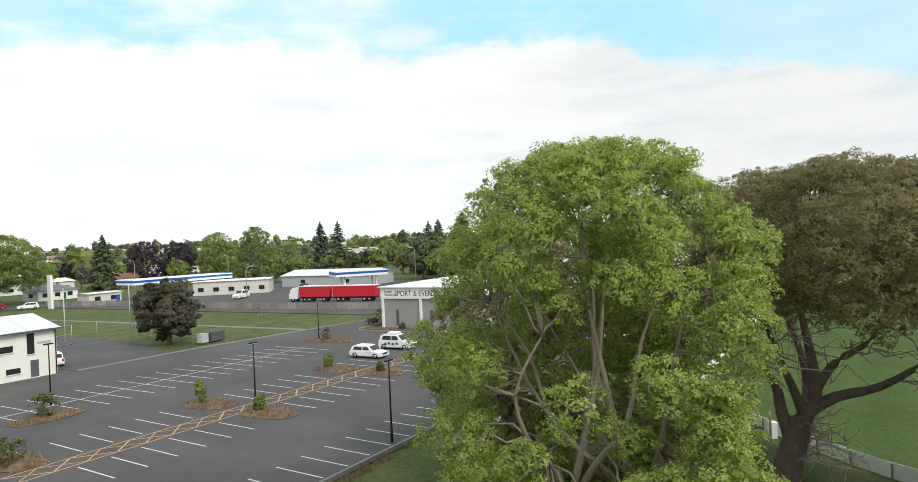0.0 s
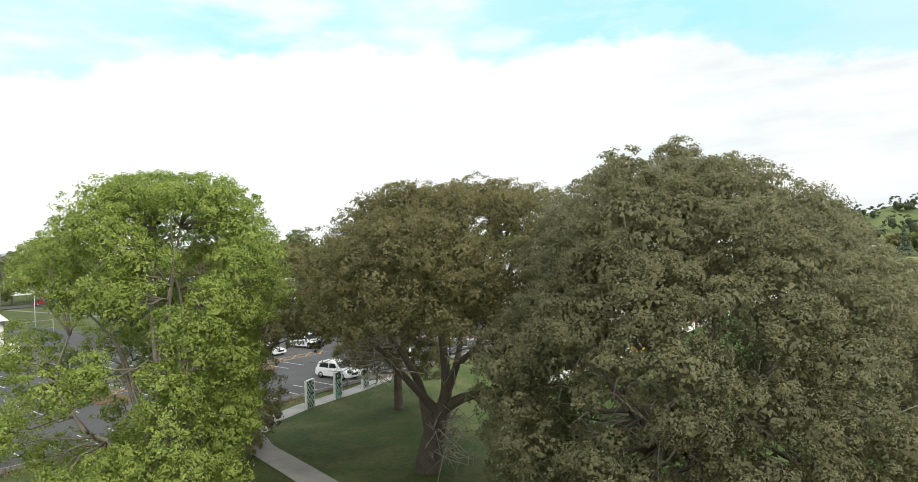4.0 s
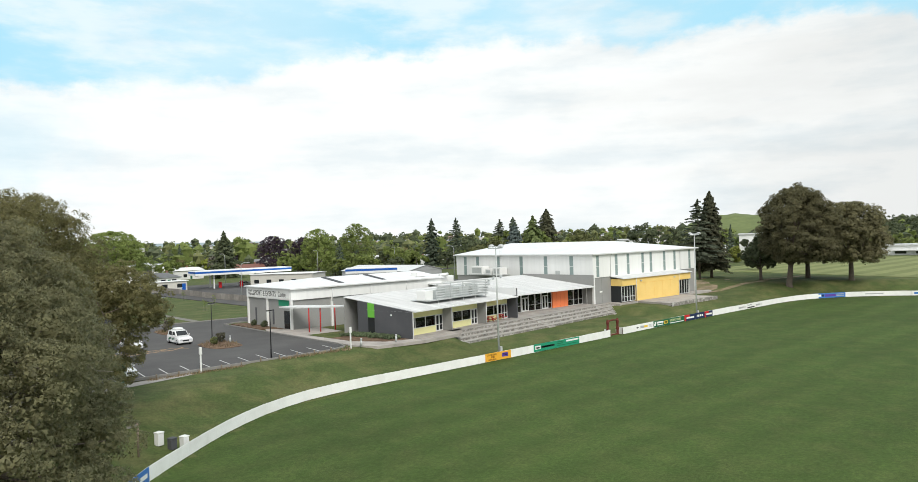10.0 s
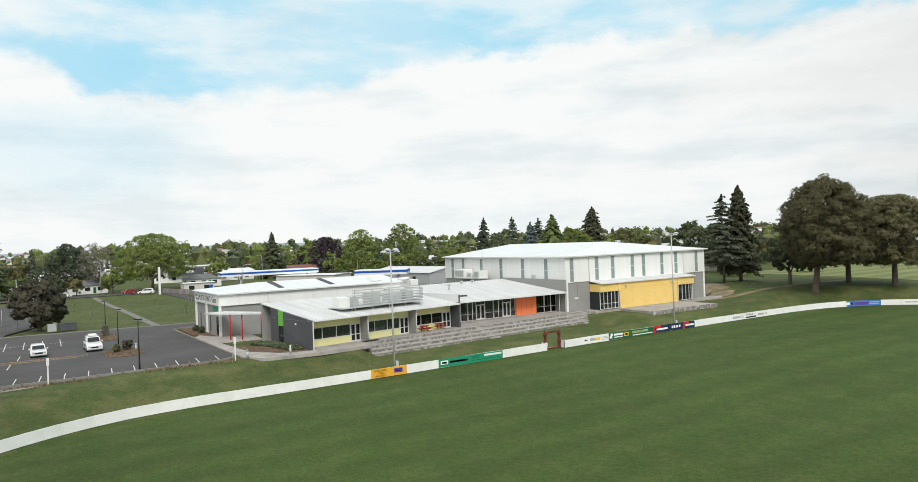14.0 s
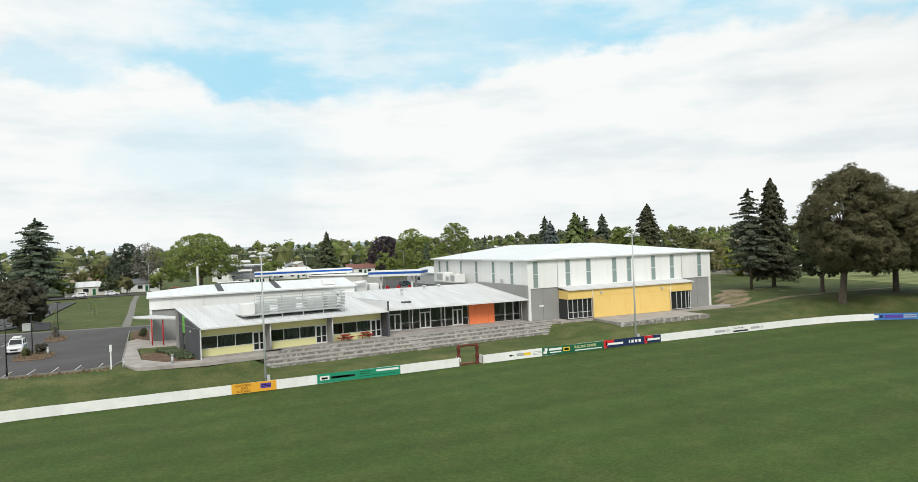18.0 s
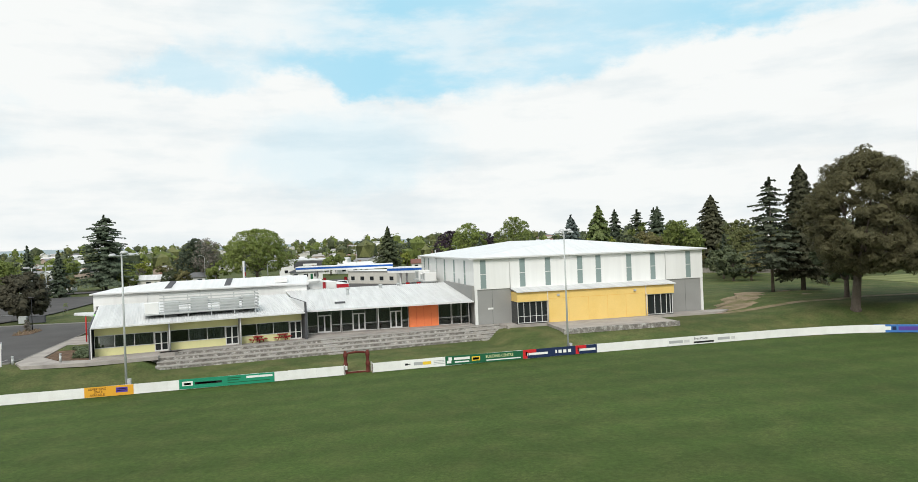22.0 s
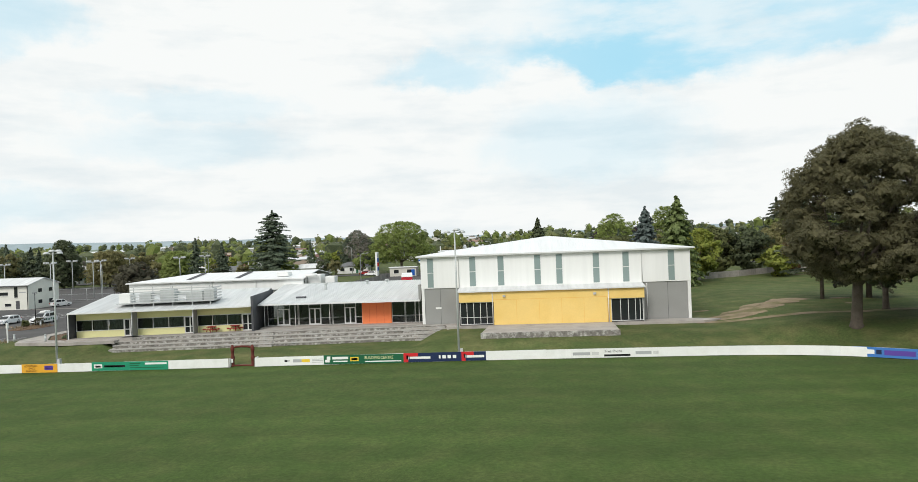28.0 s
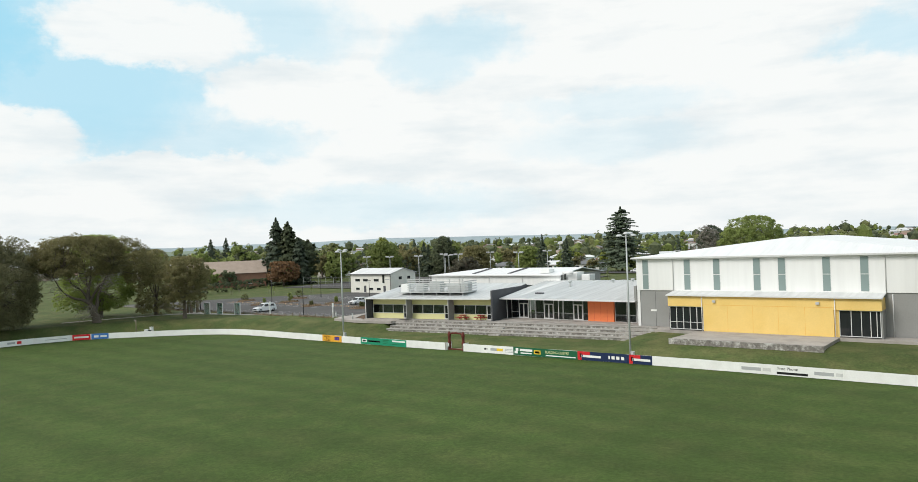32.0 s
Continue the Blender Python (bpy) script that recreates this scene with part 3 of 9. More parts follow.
def add_tube(bm, pts, radii, n=8, caps=True):
    """A tube along a line of points with a radius at each."""
    rings = []
    pts = [Vector(p) for p in pts]
    for i, p in enumerate(pts):
        d = (pts[min(i + 1, len(pts) - 1)] - pts[max(i - 1, 0)]).normalized()
        a = d.orthogonal().normalized() if abs(d.z) < 0.95 else Vector((1, 0, 0))
        a = (a - d * a.dot(d)).normalized()
        b = d.cross(a)
        rings.append([bm.verts.new(p + (a * math.cos(t) + b * math.sin(t)) * radii[i]) for t in (2 * math.pi * k / n for k in range(n))])
    for r, s in zip(rings, rings[1:]):
        for k in range(n):
            bm.faces.new((r[k], r[(k + 1) % n], s[(k + 1) % n], s[k]))
    if caps:
        bm.faces.new(rings[0][::-1])
        bm.faces.new(rings[-1])
    for f in bm.faces:
        f.smooth = True
    return bm


def tube(name, pts, radii, material, parent=None, label="", n=8):
    if isinstance(radii, (int, float)):
        radii = [radii] * len(pts)
    return part(name, add_tube(bmesh.new(), pts, radii, n), material, parent, label)


def profile(name, outline, w0, w1, material, parent=None, label="", axis="y", bevel=0.0):
    """An outline of (along, up) pairs swept across from w0 to w1."""
    bm = bmesh.new()
    f = (lambda p, w: (p[0], w, p[1])) if axis == "y" else (lambda p, w: (w, p[0], p[1]))
    a = [bm.verts.new(f(p, w0)) for p in outline]
    b = [bm.verts.new(f(p, w1)) for p in outline]
    bm.faces.new(a)
    bm.faces.new(b[::-1])
    for i in range(len(outline)):
        j = (i + 1) % len(outline)
        bm.faces.new((a[j], a[i], b[i], b[j]))
    bmesh.ops.recalc_face_normals(bm, faces=bm.faces)
    if bevel:
        bmesh.ops.bevel(bm, geom=list(bm.edges), offset=bevel, segments=2, affect="EDGES")
    return part(name, bm, material, parent, label)


def text_mesh(name, body, size, material, parent, m, depth=0.01, align="LEFT", squeeze=1.0):
    """Lettering in the built-in font, turned into a mesh."""
    cu = bpy.data.curves.new(name, "FONT")
    cu.body, cu.size, cu.extrude, cu.align_x = body, size, depth, align
    tmp = bpy.data.objects.new(name, cu)
    scene.collection.objects.link(tmp)
    dg = bpy.context.evaluated_depsgraph_get()
    dg.update()
    me = bpy.data.meshes.new_from_object(tmp.evaluated_get(dg))
    bpy.data.objects.remove(tmp)
    me.materials.clear()
    me.materials.append(M[material])
    ob = under(new(name, me), parent)
    ob.matrix_basis = m @ Matrix.Diagonal((squeeze, 1, 1, 1))
    return ob


def smooth01(a, b, v):
    t = min(1.0, max(0.0, (v - a) / (b - a)))
    return t * t * (3 - 2 * t)


# ---- the lie of the land ----
FENCE = [(31.0, -60), (30.0, -30), (30.8, -8), (32.2, 3), (33.8, 14.5), (34.6, 20.5), (36.6, 26.2), (38.4, 28.8), (40.6, 31.3), (43.4, 33.9), (46.3, 36.5), (49.4, 39.0), (53.2, 41.5), (56.8, 43.0),
         (60.2, 44.0), (66.0, 44.4), (109.9, 44.4), (113.2, 44.4), (165.0, 44.4), (171.5, 43.8), (177.3, 42.3), (184.0, 38.4), (190.0, 32.4), (194.8, 25.0), (198.0, 16.0), (199.5, 4.0), (199.0, -40)]


def fence_gap(x, y):
    """Signed distance to the boundary fence: positive outside the field."""
    best, sign = 1e9, 1
    for (ax, ay), (bx, by) in zip(FENCE, FENCE[1:]):
        dx, dy = bx - ax, by - ay
        t = max(0, min(1, ((x - ax) * dx + (y - ay) * dy) / (dx * dx + dy * dy)))
        qx, qy = ax + t * dx - x, ay + t * dy - y
        d = math.hypot(qx, qy)
        if d < best:
            best = d
            sign = 1 if dx * (y - ay) - dy * (x - ax) > 0 else -1
    return best * sign


def field_z(x):
    return -0.2 + 0.25 * smooth01(42, 72, x) + 0.45 * smooth01(70, 150, x)


def far_rise(x, y):
    """The town climbs gently away from the park."""
    return 15.0 * smooth01(330, 1300, math.hypot(x - 90, y - 60))


def ground_z(x, y):
    if x < -120 or x > 330 or y > 260 or y < -90:
        base = 2.4 if (y > 60 or x < 30) else 1.5
        return base + far_rise(x, y)
    f = field_z(x)
    d = fence_gap(x, y) if (-10 < x < 260 and y < 80) else 40
    if y < -60 or (y < 0 and 31 < x < 198):
        d = -5
    if d <= 0:
        return f
    top = 2.25
    reach = 12.5
    if x > 134:
        reach = 9.5
        top = 2.2 + 1.25 * smooth01(166, 181, x) * (1 - 0.8 * smooth01(70, 125, y))
    if x < 60:
        reach = 9.0 if x > 40 else 7.0
        top = 2.1
    h = f + 0.12 + (top - f - 0.12) * smooth01(0.3, reach, d)
    if 88.0 < x < 132.5 and y < 62:
        k = smooth01(88.0, 89.6, x) * (1 - smooth01(131, 132.5, x))
        h = h * (1 - k) + min(h, 0.98) * k
    return h


def spread(a, b, step):
    return [a + step * i for i in range(int(round((b - a) / step)) + 1)]


def build_ground():
    xs = [-4500, -2500] + spread(-1700, -300, 100) + [-180, -130] + spread(-100, 10, 5) + spread(12, 70, 1.5) + spread(72, 204, 2) + spread(208, 330, 8) + spread(400, 1700, 100) + [2500, 4500]
    ys = [-3000, -1000, -400, -200, -120] + spread(-90, -10, 8) + spread(-6, 78, 1.5) + spread(80, 260, 6) + [300] + spread(400, 1700, 100) + [2500, 4500]
    vs = [(x, y, ground_z(x, y)) for y in ys for x in xs]
    n = len(xs)
    fs = [(j * n + i, j * n + i + 1, (j + 1) * n + i + 1, (j + 1) * n + i) for j in range(len(ys) - 1) for i in range(n - 1)]
    g = raw("ground", vs, fs, "turf", smooth=True)
    g.data.materials.append(M["field_turf"])
    for p in g.data.polygons:
        x, y = p.center.x, p.center.y
        if 20 < x < 260 and -90 < y < 60 and fence_gap(x, y) <= 0:
            p.material_index = 1
    tagged(g, "mown green sports field and grass banks reaching the horizon", "ground", kind="structure")


build_ground()


def sheet(name, pts, lift, material, label, category, z=None, kind="structure", thick=0.0):
    """A flat covering laid over the ground (or at height z) on a plan outline."""
    if z is None:
        zs = [ground_z(*p) + lift for p in pts]
    else:
        zs = [z] * len(pts)
    low = [q - max(thick, 0.12) for q in zs]
    ob = prism(name, pts, low, zs, material)
    return tagged(ob, label, category, kind=kind)


def ribbon(name, line, width, lift, material, label, category, step=1.5, kind="structure"):
    """A path of a given width that follows the ground along a line."""
    pts = []
    for a, b in zip(line, line[1:]):
        k = max(1, int(math.dist(a, b) / step))
        pts += [(a[0] + (b[0] - a[0]) * i / k, a[1] + (b[1] - a[1]) * i / k) for i in range(k)]
    pts.append(line[-1])
    vs = []
    for i, p in enumerate(pts):
        q, r = pts[max(0, i - 1)], pts[min(len(pts) - 1, i + 1)]
        d = Vector((r[0] - q[0], r[1] - q[1])).normalized()
        for s in (-0.5, -0.17, 0.17, 0.5):
            x, y = p[0] - d.y * width * s, p[1] + d.x * width * s
            vs.append((x, y, ground_z(x, y) + lift))
    fs = [(4 * i + k, 4 * i + k + 1, 4 * i + k + 5, 4 * i + k + 4) for i in range(len(pts) - 1) for k in range(3)]
    fs = [f[::-1] for f in fs]
    return tagged(raw(name, vs, fs, material), label, category, kind=kind)

# ---- car park, paths, beds ----
CZ = 2.32
sheet("car_park", [(-14, 57.2), (70.5, 57.2), (73.4, 59.5), (73.7, 62), (73.7, 97.5), (76, 98.6), (125, 95.5), (125, 101.5), (88, 103.6), (53, 108.6), (36.5, 109.2), (36.5, 126), (16, 126), (16, 104), (4, 90), (-7, 72)], 0, "asphalt",
      "dark grey asphalt car park with worn painted bays", "car park", z=CZ)
sheet("service_yard", [(92, 109), (260, 109), (300, 215), (92, 215)], 0, "asphalt", "grey asphalt forecourt of a filling station", "forecourt", z=2.40)
sheet("road", [(-300, 214), (330, 216), (330, 226), (-300, 224)], 0, "asphalt", "grey asphalt street beyond the grass", "road", z=2.46)


def kerb(line, name="kerb", w=0.16, top=CZ + 0.13):
    vs, fs = [], []
    for i, p in enumerate(line):
        q, r = line[max(0, i - 1)], line[min(len(line) - 1, i + 1)]
        d = Vector((r[0] - q[0], r[1] - q[1])).normalized()
        for s, z in ((-1, top - 0.3), (-1, top), (1, top), (1, top - 0.3)):
            vs.append((p[0] - d.y * w * s / 2, p[1] + d.x * w * s / 2, z))
    for i in range(len(line) - 1):
        fs += [tuple(4 * i + k for k in (a, b)) + tuple(4 * i + 4 + k for k in (b, a)) for a, b in ((0, 1), (1, 2), (2, 3))]
    tagged(raw(name, vs, fs, "kerb"), "pale concrete kerb along the asphalt", "kerb", kind="structure")


kerb([(-14, 57.1), (70.5, 57.1), (73.1, 58.4), (73.85, 61), (73.85, 97.2), (76, 98.4), (90, 97.6)])
kerb([(36.5, 109.3), (53, 108.7), (66, 107), (88, 103.7), (120, 101.6)])


def paint(name, a, b, w, material, label, parent):
    d = (Vector(b) - Vector(a)).normalized()
    n = Vector((-d.y, d.x)) * w / 2
    vs = [(*(Vector(p) + n * s), CZ + 0.006) for p, s in ((a, 1), (a, -1), (b, -1), (b, 1))]
    return raw(name, vs, [(0, 1, 2, 3)], material, parent, label)


def build_bays():
    rows = [("southern", 57.6, 61.7, 16.9, 72.0, 2.28), ("middle", 69.6, 73.9, 14.2, 52.0, 2.28), ("middle_far", 77.0, 81.6, 12.2, 52.0, 2.33), ("northern", 89.0, 98.6, 15.4, 58.0, 2.33)]
    for tag, y0, y1, x0, x1, step in rows:
        t = thing("bay_marking", x0, y0, CZ, label="worn white painted parking bay lines on the asphalt", category="bay lines", group="parking bay rows", kind="structure", plain=True)
        x = x0
        while x <= x1:
            if not (tag == "middle" and 27.4 < x < 31.5) and not (tag == "middle_far" and (28 < x < 31 or 44 < x < 47.5)) and not (tag == "middle" and 44 < x < 48):
                paint("bay_line", (x + 0.2, y1), (x - 0.2, y0), 0.11, "line", "", t)
            x += step
        if tag == "northern":
            paint("bay_line", (x0, 93.8), (x1, 93.8), 0.13, "line", "", t)
    t = thing("hatched_median", 12, 75.4, CZ, label="faded orange zigzag hatching between two rows of bays", category="road marking", kind="structure", plain=True)
    x, k = 11.0, 0
    while x < 58:
        a, b = (74.55, 76.35) if k % 2 else (76.35, 74.55)
        paint("hatch_line", (x, a), (x + 2.2, b), 0.14, "orange_line", "", t)
        paint("hatch_line", (x + 2.2, a), (x, b), 0.10, "orange_line", "", t)
        x += 2.2
        k += 1
    for y in (74.5, 76.4):
        paint("edge_line", (11.0, y), (58, y), 0.12, "orange_line", "", t)


build_bays()


def island(x, y, w, d, shrubs, rot=0):
    """A kerbed bed of bark mulch with rounded ends and a few shrubs."""
    t = thing("planting_island", x, y, CZ, rot, "kerbed island of brown bark mulch in the asphalt", "planting bed", "planting islands")
    outline = []
    for k in range(20):
        a = 2 * math.pi * k / 20
        c, s = math.cos(a), math.sin(a)
        outline.append((w / 2 * math.copysign(abs(c) ** 0.7, c), d / 2 * math.copysign(abs(s) ** 0.7, s)))
    prism("kerb_ring", outline, -0.05, 0.05, "mulch", t, "earth-stained edging")
    rnd = random.Random(int(x * 7 + y))
    bm = bmesh.new()
    ctr = bm.verts.new((0, 0, 0.26))
    r1 = [bm.verts.new((px * 0.55, py * 0.55, 0.22 + rnd.uniform(-0.03, 0.05))) for px, py in outline]
    r0 = [bm.verts.new((px * (1.0 + rnd.uniform(-0.04, 0.07)), py * (1.0 + rnd.uniform(-0.04, 0.07)), 0.03)) for px, py in outline]
    for i in range(20):
        j = (i + 1) % 20
        bm.faces.new((ctr, r1[i], r1[j]))
        bm.faces.new((r1[i], r0[i], r0[j], r1[j]))
    part("mulch", bm, "mulch", t, "brown shredded bark")
    bl = bmesh.new()
    for _ in range(260):
        a, rr = rnd.uniform(0, 2 * math.pi), rnd.random() ** 0.6 * 0.96
        bx, by = w / 2 * rr * math.cos(a), d / 2 * rr * math.sin(a)
        h, ba = rnd.uniform(0.15, 0.5), rnd.uniform(0, 2 * math.pi)
        ux, uy = 0.05 * math.cos(ba), 0.05 * math.sin(ba)
        ox, oy = rnd.uniform(-0.25, 0.25), rnd.uniform(-0.25, 0.25)
        bl.faces.new([bl.verts.new(v) for v in ((bx - ux, by - uy, 0.1), (bx + ux, by + uy, 0.1), (bx + ox, by + oy, 0.12 + h))])
    tagged(part("dry_grass", bl, "l_straw", t), "dry straw-coloured grass tufts", kind="stuff")


for q in ((21.5, 89.5, 6.0, 3.0), (30.0, 79.6, 3.4, 5.0), (29.3, 72.0, 3.0, 5.4), (46.8, 79.4, 3.2, 5.0), (46.6, 73.0, 3.0, 5.2), (63.6, 94.3, 3.0, 8.0), (63.3, 73.8, 4.6, 7.6), (13.2, 79.0, 3.0, 5.0)):
    island(*q, 0)

# concrete paths and beds round the buildings
sheet("footpath", [(73.95, 57.6), (75.5, 54.6), (82.5, 53.6), (89.6, 54.6), (89.4, 56.9), (82.1, 55.9), (78.5, 56.9), (75.9, 61.0), (75.3, 72.2), (81.0, 71.5), (81.5, 79.4), (77.2, 79.4), (76.9, 95.2), (75.5, 96.2), (75.0, 84), (73.95, 82)], 0, "concrete",
      "pale grey concrete footpath beside the driveway", "footpath", z=2.42, thick=0.4)
sheet("bed_lawn", [(75.75, 66.5), (80.55, 66.05), (80.85, 71.3), (75.5, 72.0)], 0, "turf", "small grass wedge between the footpath and the wall", "lawn", z=2.43, thick=0.3)
sheet("garden_bed", [(76.1, 61.1), (78.7, 57.1), (82.1, 56.2), (80.6, 66), (75.8, 66.45)], 0, "mulch", "brown mulch bed below the charcoal wall", "planting bed", z=2.40, thick=0.3)
sheet("wall_bed", [(74.35, 85.6), (76.85, 81.0), (76.8, 95), (74.5, 96.0)], 0, "mulch", "mulch strip along the sign wall", "planting bed", z=2.47, thick=0.3)
ribbon("grass_path", [(73, 107), (73.2, 140), (73, 180), (73.4, 213)], 1.4, 0.02, "gravel", "grey gravel path across the lawn", "footpath", 6)
ribbon("park_path", [(22.6, 30), (23.6, 35.5), (25.6, 42), (27.1, 47), (28.8, 50.4), (32.4, 52.7), (37, 54.0), (44, 54.8), (50, 56.2), (53, 57.0)], 1.9, 0.03, "concrete", "curving pale concrete path under the trees", "footpath")
ribbon("dirt_track", [(165.5, 59.6), (175, 58.0), (184, 56.6), (190, 58.0), (206, 56)], 1.7, 0.03, "dirt", "worn earth track across the grass", "track")
verge_rnd = random.Random(8)


def verge_tufts():
    """Dry tufts along the car park kerb."""
    bm = bmesh.new()
    for _ in range(2600):
        c = 13 + 60 * verge_rnd.random()
        if math.sin(c * 0.9) + math.sin(c * 0.37 + 1) < -0.2:
            continue
        x, y = c + verge_rnd.gauss(0, 0.2), 56.45 + verge_rnd.gauss(0, 0.28)
        z = ground_z(x, y)
        h, a = verge_rnd.uniform(0.10, 0.38), verge_rnd.uniform(0, 6.28)
        ux, uy = 0.05 * math.cos(a), 0.05 * math.sin(a)
        ox, oy = verge_rnd.uniform(-0.2, 0.2), verge_rnd.uniform(-0.2, 0.2)
        bm.faces.new([bm.verts.new(v) for v in ((x - ux, y - uy, z - 0.02), (x + ux, y + uy, z - 0.02), (x + ox, y + oy, z + h))])
    tagged(part("verge_grass", bm, "l_straw"), "dry straw-coloured grass along the kerb", "grass", kind="stuff")


verge_tufts()
for px_, py_, pr_ in ((187.5, 66.5, 0.7), (168.5, 71.5, 0.6), (188.5, 74.0, 0.8)):
    sheet("bare_patch", [(px_ + pr_ * (1.7 + 0.8 * verge_rnd.uniform(-1, 1)) * math.cos(k * 0.7), py_ + pr_ * (1 + 0.5 * verge_rnd.uniform(-1, 1)) * math.sin(k * 0.7)) for k in range(9)], 0.05, "dirt", "small patch of bare earth in the grass", "bare earth", thick=0.5)


def trampled():
    """The bare slope beside the hall: a ragged sheet that follows the ground."""
    rim = [(165.8, 61.0), (167.6, 63.6), (169.2, 64.4), (170.6, 67.2), (173.0, 68.0), (174.6, 71.4), (178.4, 72.2), (180.0, 75.4), (183.4, 76.0), (184.6, 73.4), (182.4, 71.6), (182.2, 69.6), (179.2, 68.6), (178.8, 66.4), (175.6, 64.6), (175.4, 62.6), (172.4, 61.0), (169.0, 60.3)]
    vs, fs = [], []
    n = len(rim) * 4
    for k in range(n):
        a, b = rim[k // 4], rim[(k // 4 + 1) % len(rim)]
        f = (k % 4) / 4
        x, y = a[0] + (b[0] - a[0]) * f, a[1] + (b[1] - a[1]) * f
        for ring, g in enumerate((1.0, 0.75, 0.5, 0.25, 0.02)):
            j = verge_rnd.uniform(-0.06, 0.06) if ring == 0 else 0
            qx, qy = 175.0 + (x - 175.0) * (g + j), 67.6 + (y - 67.6) * (g + j)
            vs.append((qx, qy, ground_z(qx, qy) + (0.03 if ring == 0 else 0.06)))
    for k in range(n):
        fs += [(5 * k + r, 5 * ((k + 1) % n) + r, 5 * ((k + 1) % n) + r + 1, 5 * k + r + 1) for r in range(4)]
    tagged(raw("bare_patch", vs, fs, "dirt", smooth=True), "bare trampled earth on the grass slope", "bare earth", kind="structure")


trampled()
sheet("bare_patch", [(109.9, 44.3), (112.8, 44.2), (113.1, 44.9), (112.5, 45.8), (110.7, 46.0), (109.8, 45.3)], 0.03, "dirt", "worn earth under the carved gateway", "bare earth", thick=0.4)

# ---- sports hall ----


def slab_roof(name, pts, thick, material, parent, label=""):
    """A roof plane on 3D corners, with thickness."""
    bm = bmesh.new()
    hi = [bm.verts.new(p) for p in pts]
    lo = [bm.verts.new((p[0], p[1], p[2] - thick)) for p in pts]
    bm.faces.new(hi)
    bm.faces.new(lo[::-1])
    n = len(pts)
    for i in range(n):
        j = (i + 1) % n
        bm.faces.new((hi[j], hi[i], lo[i], lo[j]))
    bmesh.ops.recalc_face_normals(bm, faces=bm.faces)
    return part(name, bm, material, parent, label)


def glazing(parent, x0, x1, z0, z1, y, mullions, frame_w=0.07, glass="glass", depth=0.10, rails=()):
    """A glazed bay in a wall that faces -y: a pane, outer frame and mullions."""
    pane = box("window", (x0, y, z0), (x1, y + 0.03, z1), glass, parent, "dark reflecting glass")
    f = bmesh.new()
    for a, b in ((x0, x0 + frame_w), (x1 - frame_w, x1)):
        add_box(f, a, y - depth, z0, b, y - 0.003, z1)
    for a, b in ((z0, z0 + frame_w), (z1 - frame_w, z1)):
        add_box(f, x0 + frame_w, y - depth, a, x1 - frame_w, y - 0.003, b)
    under_part(part("frame", f, "alu"), pane)
    for m in mullions:
        under_part(box("mullion", (m - frame_w / 2, y - depth, z0 + frame_w), (m + frame_w / 2, y - 0.004, z1 - frame_w), "alu"), pane)
    for r in rails:
        under_part(box("rail", (x0 + frame_w, y - depth * 0.6, r), (x1 - frame_w, y - 0.005, r + 0.05), "alu"), pane)
    return pane


def ribs(parent, xs, y0, y1, z0, z1, w=0.045, h=0.045):
    """Raised seams of a sheet-metal roof, one joined mesh."""
    vs, fs = [], []
    for xa, xb in xs:
        o = len(vs)
        for x, y, z in ((xa, y0, z0), (xb, y1, z1)):
            vs += [(x - w, y, z + 0.002), (x - w * 0.4, y, z + h), (x + w * 0.4, y, z + h), (x + w, y, z + 0.002)]
        fs += [(o + a, o + a + 1, o + a + 5, o + a + 4) for a in range(3)] + [(o, o + 1, o + 2, o + 3), (o + 7, o + 6, o + 5, o + 4)]
    fs = [f[::-1] for f in fs]
    return raw("roof_seams", vs, fs, "roof_grey", parent, "raised sheet-metal seams")


def under_part(ob, pane):
    ob.parent = pane
    return ob


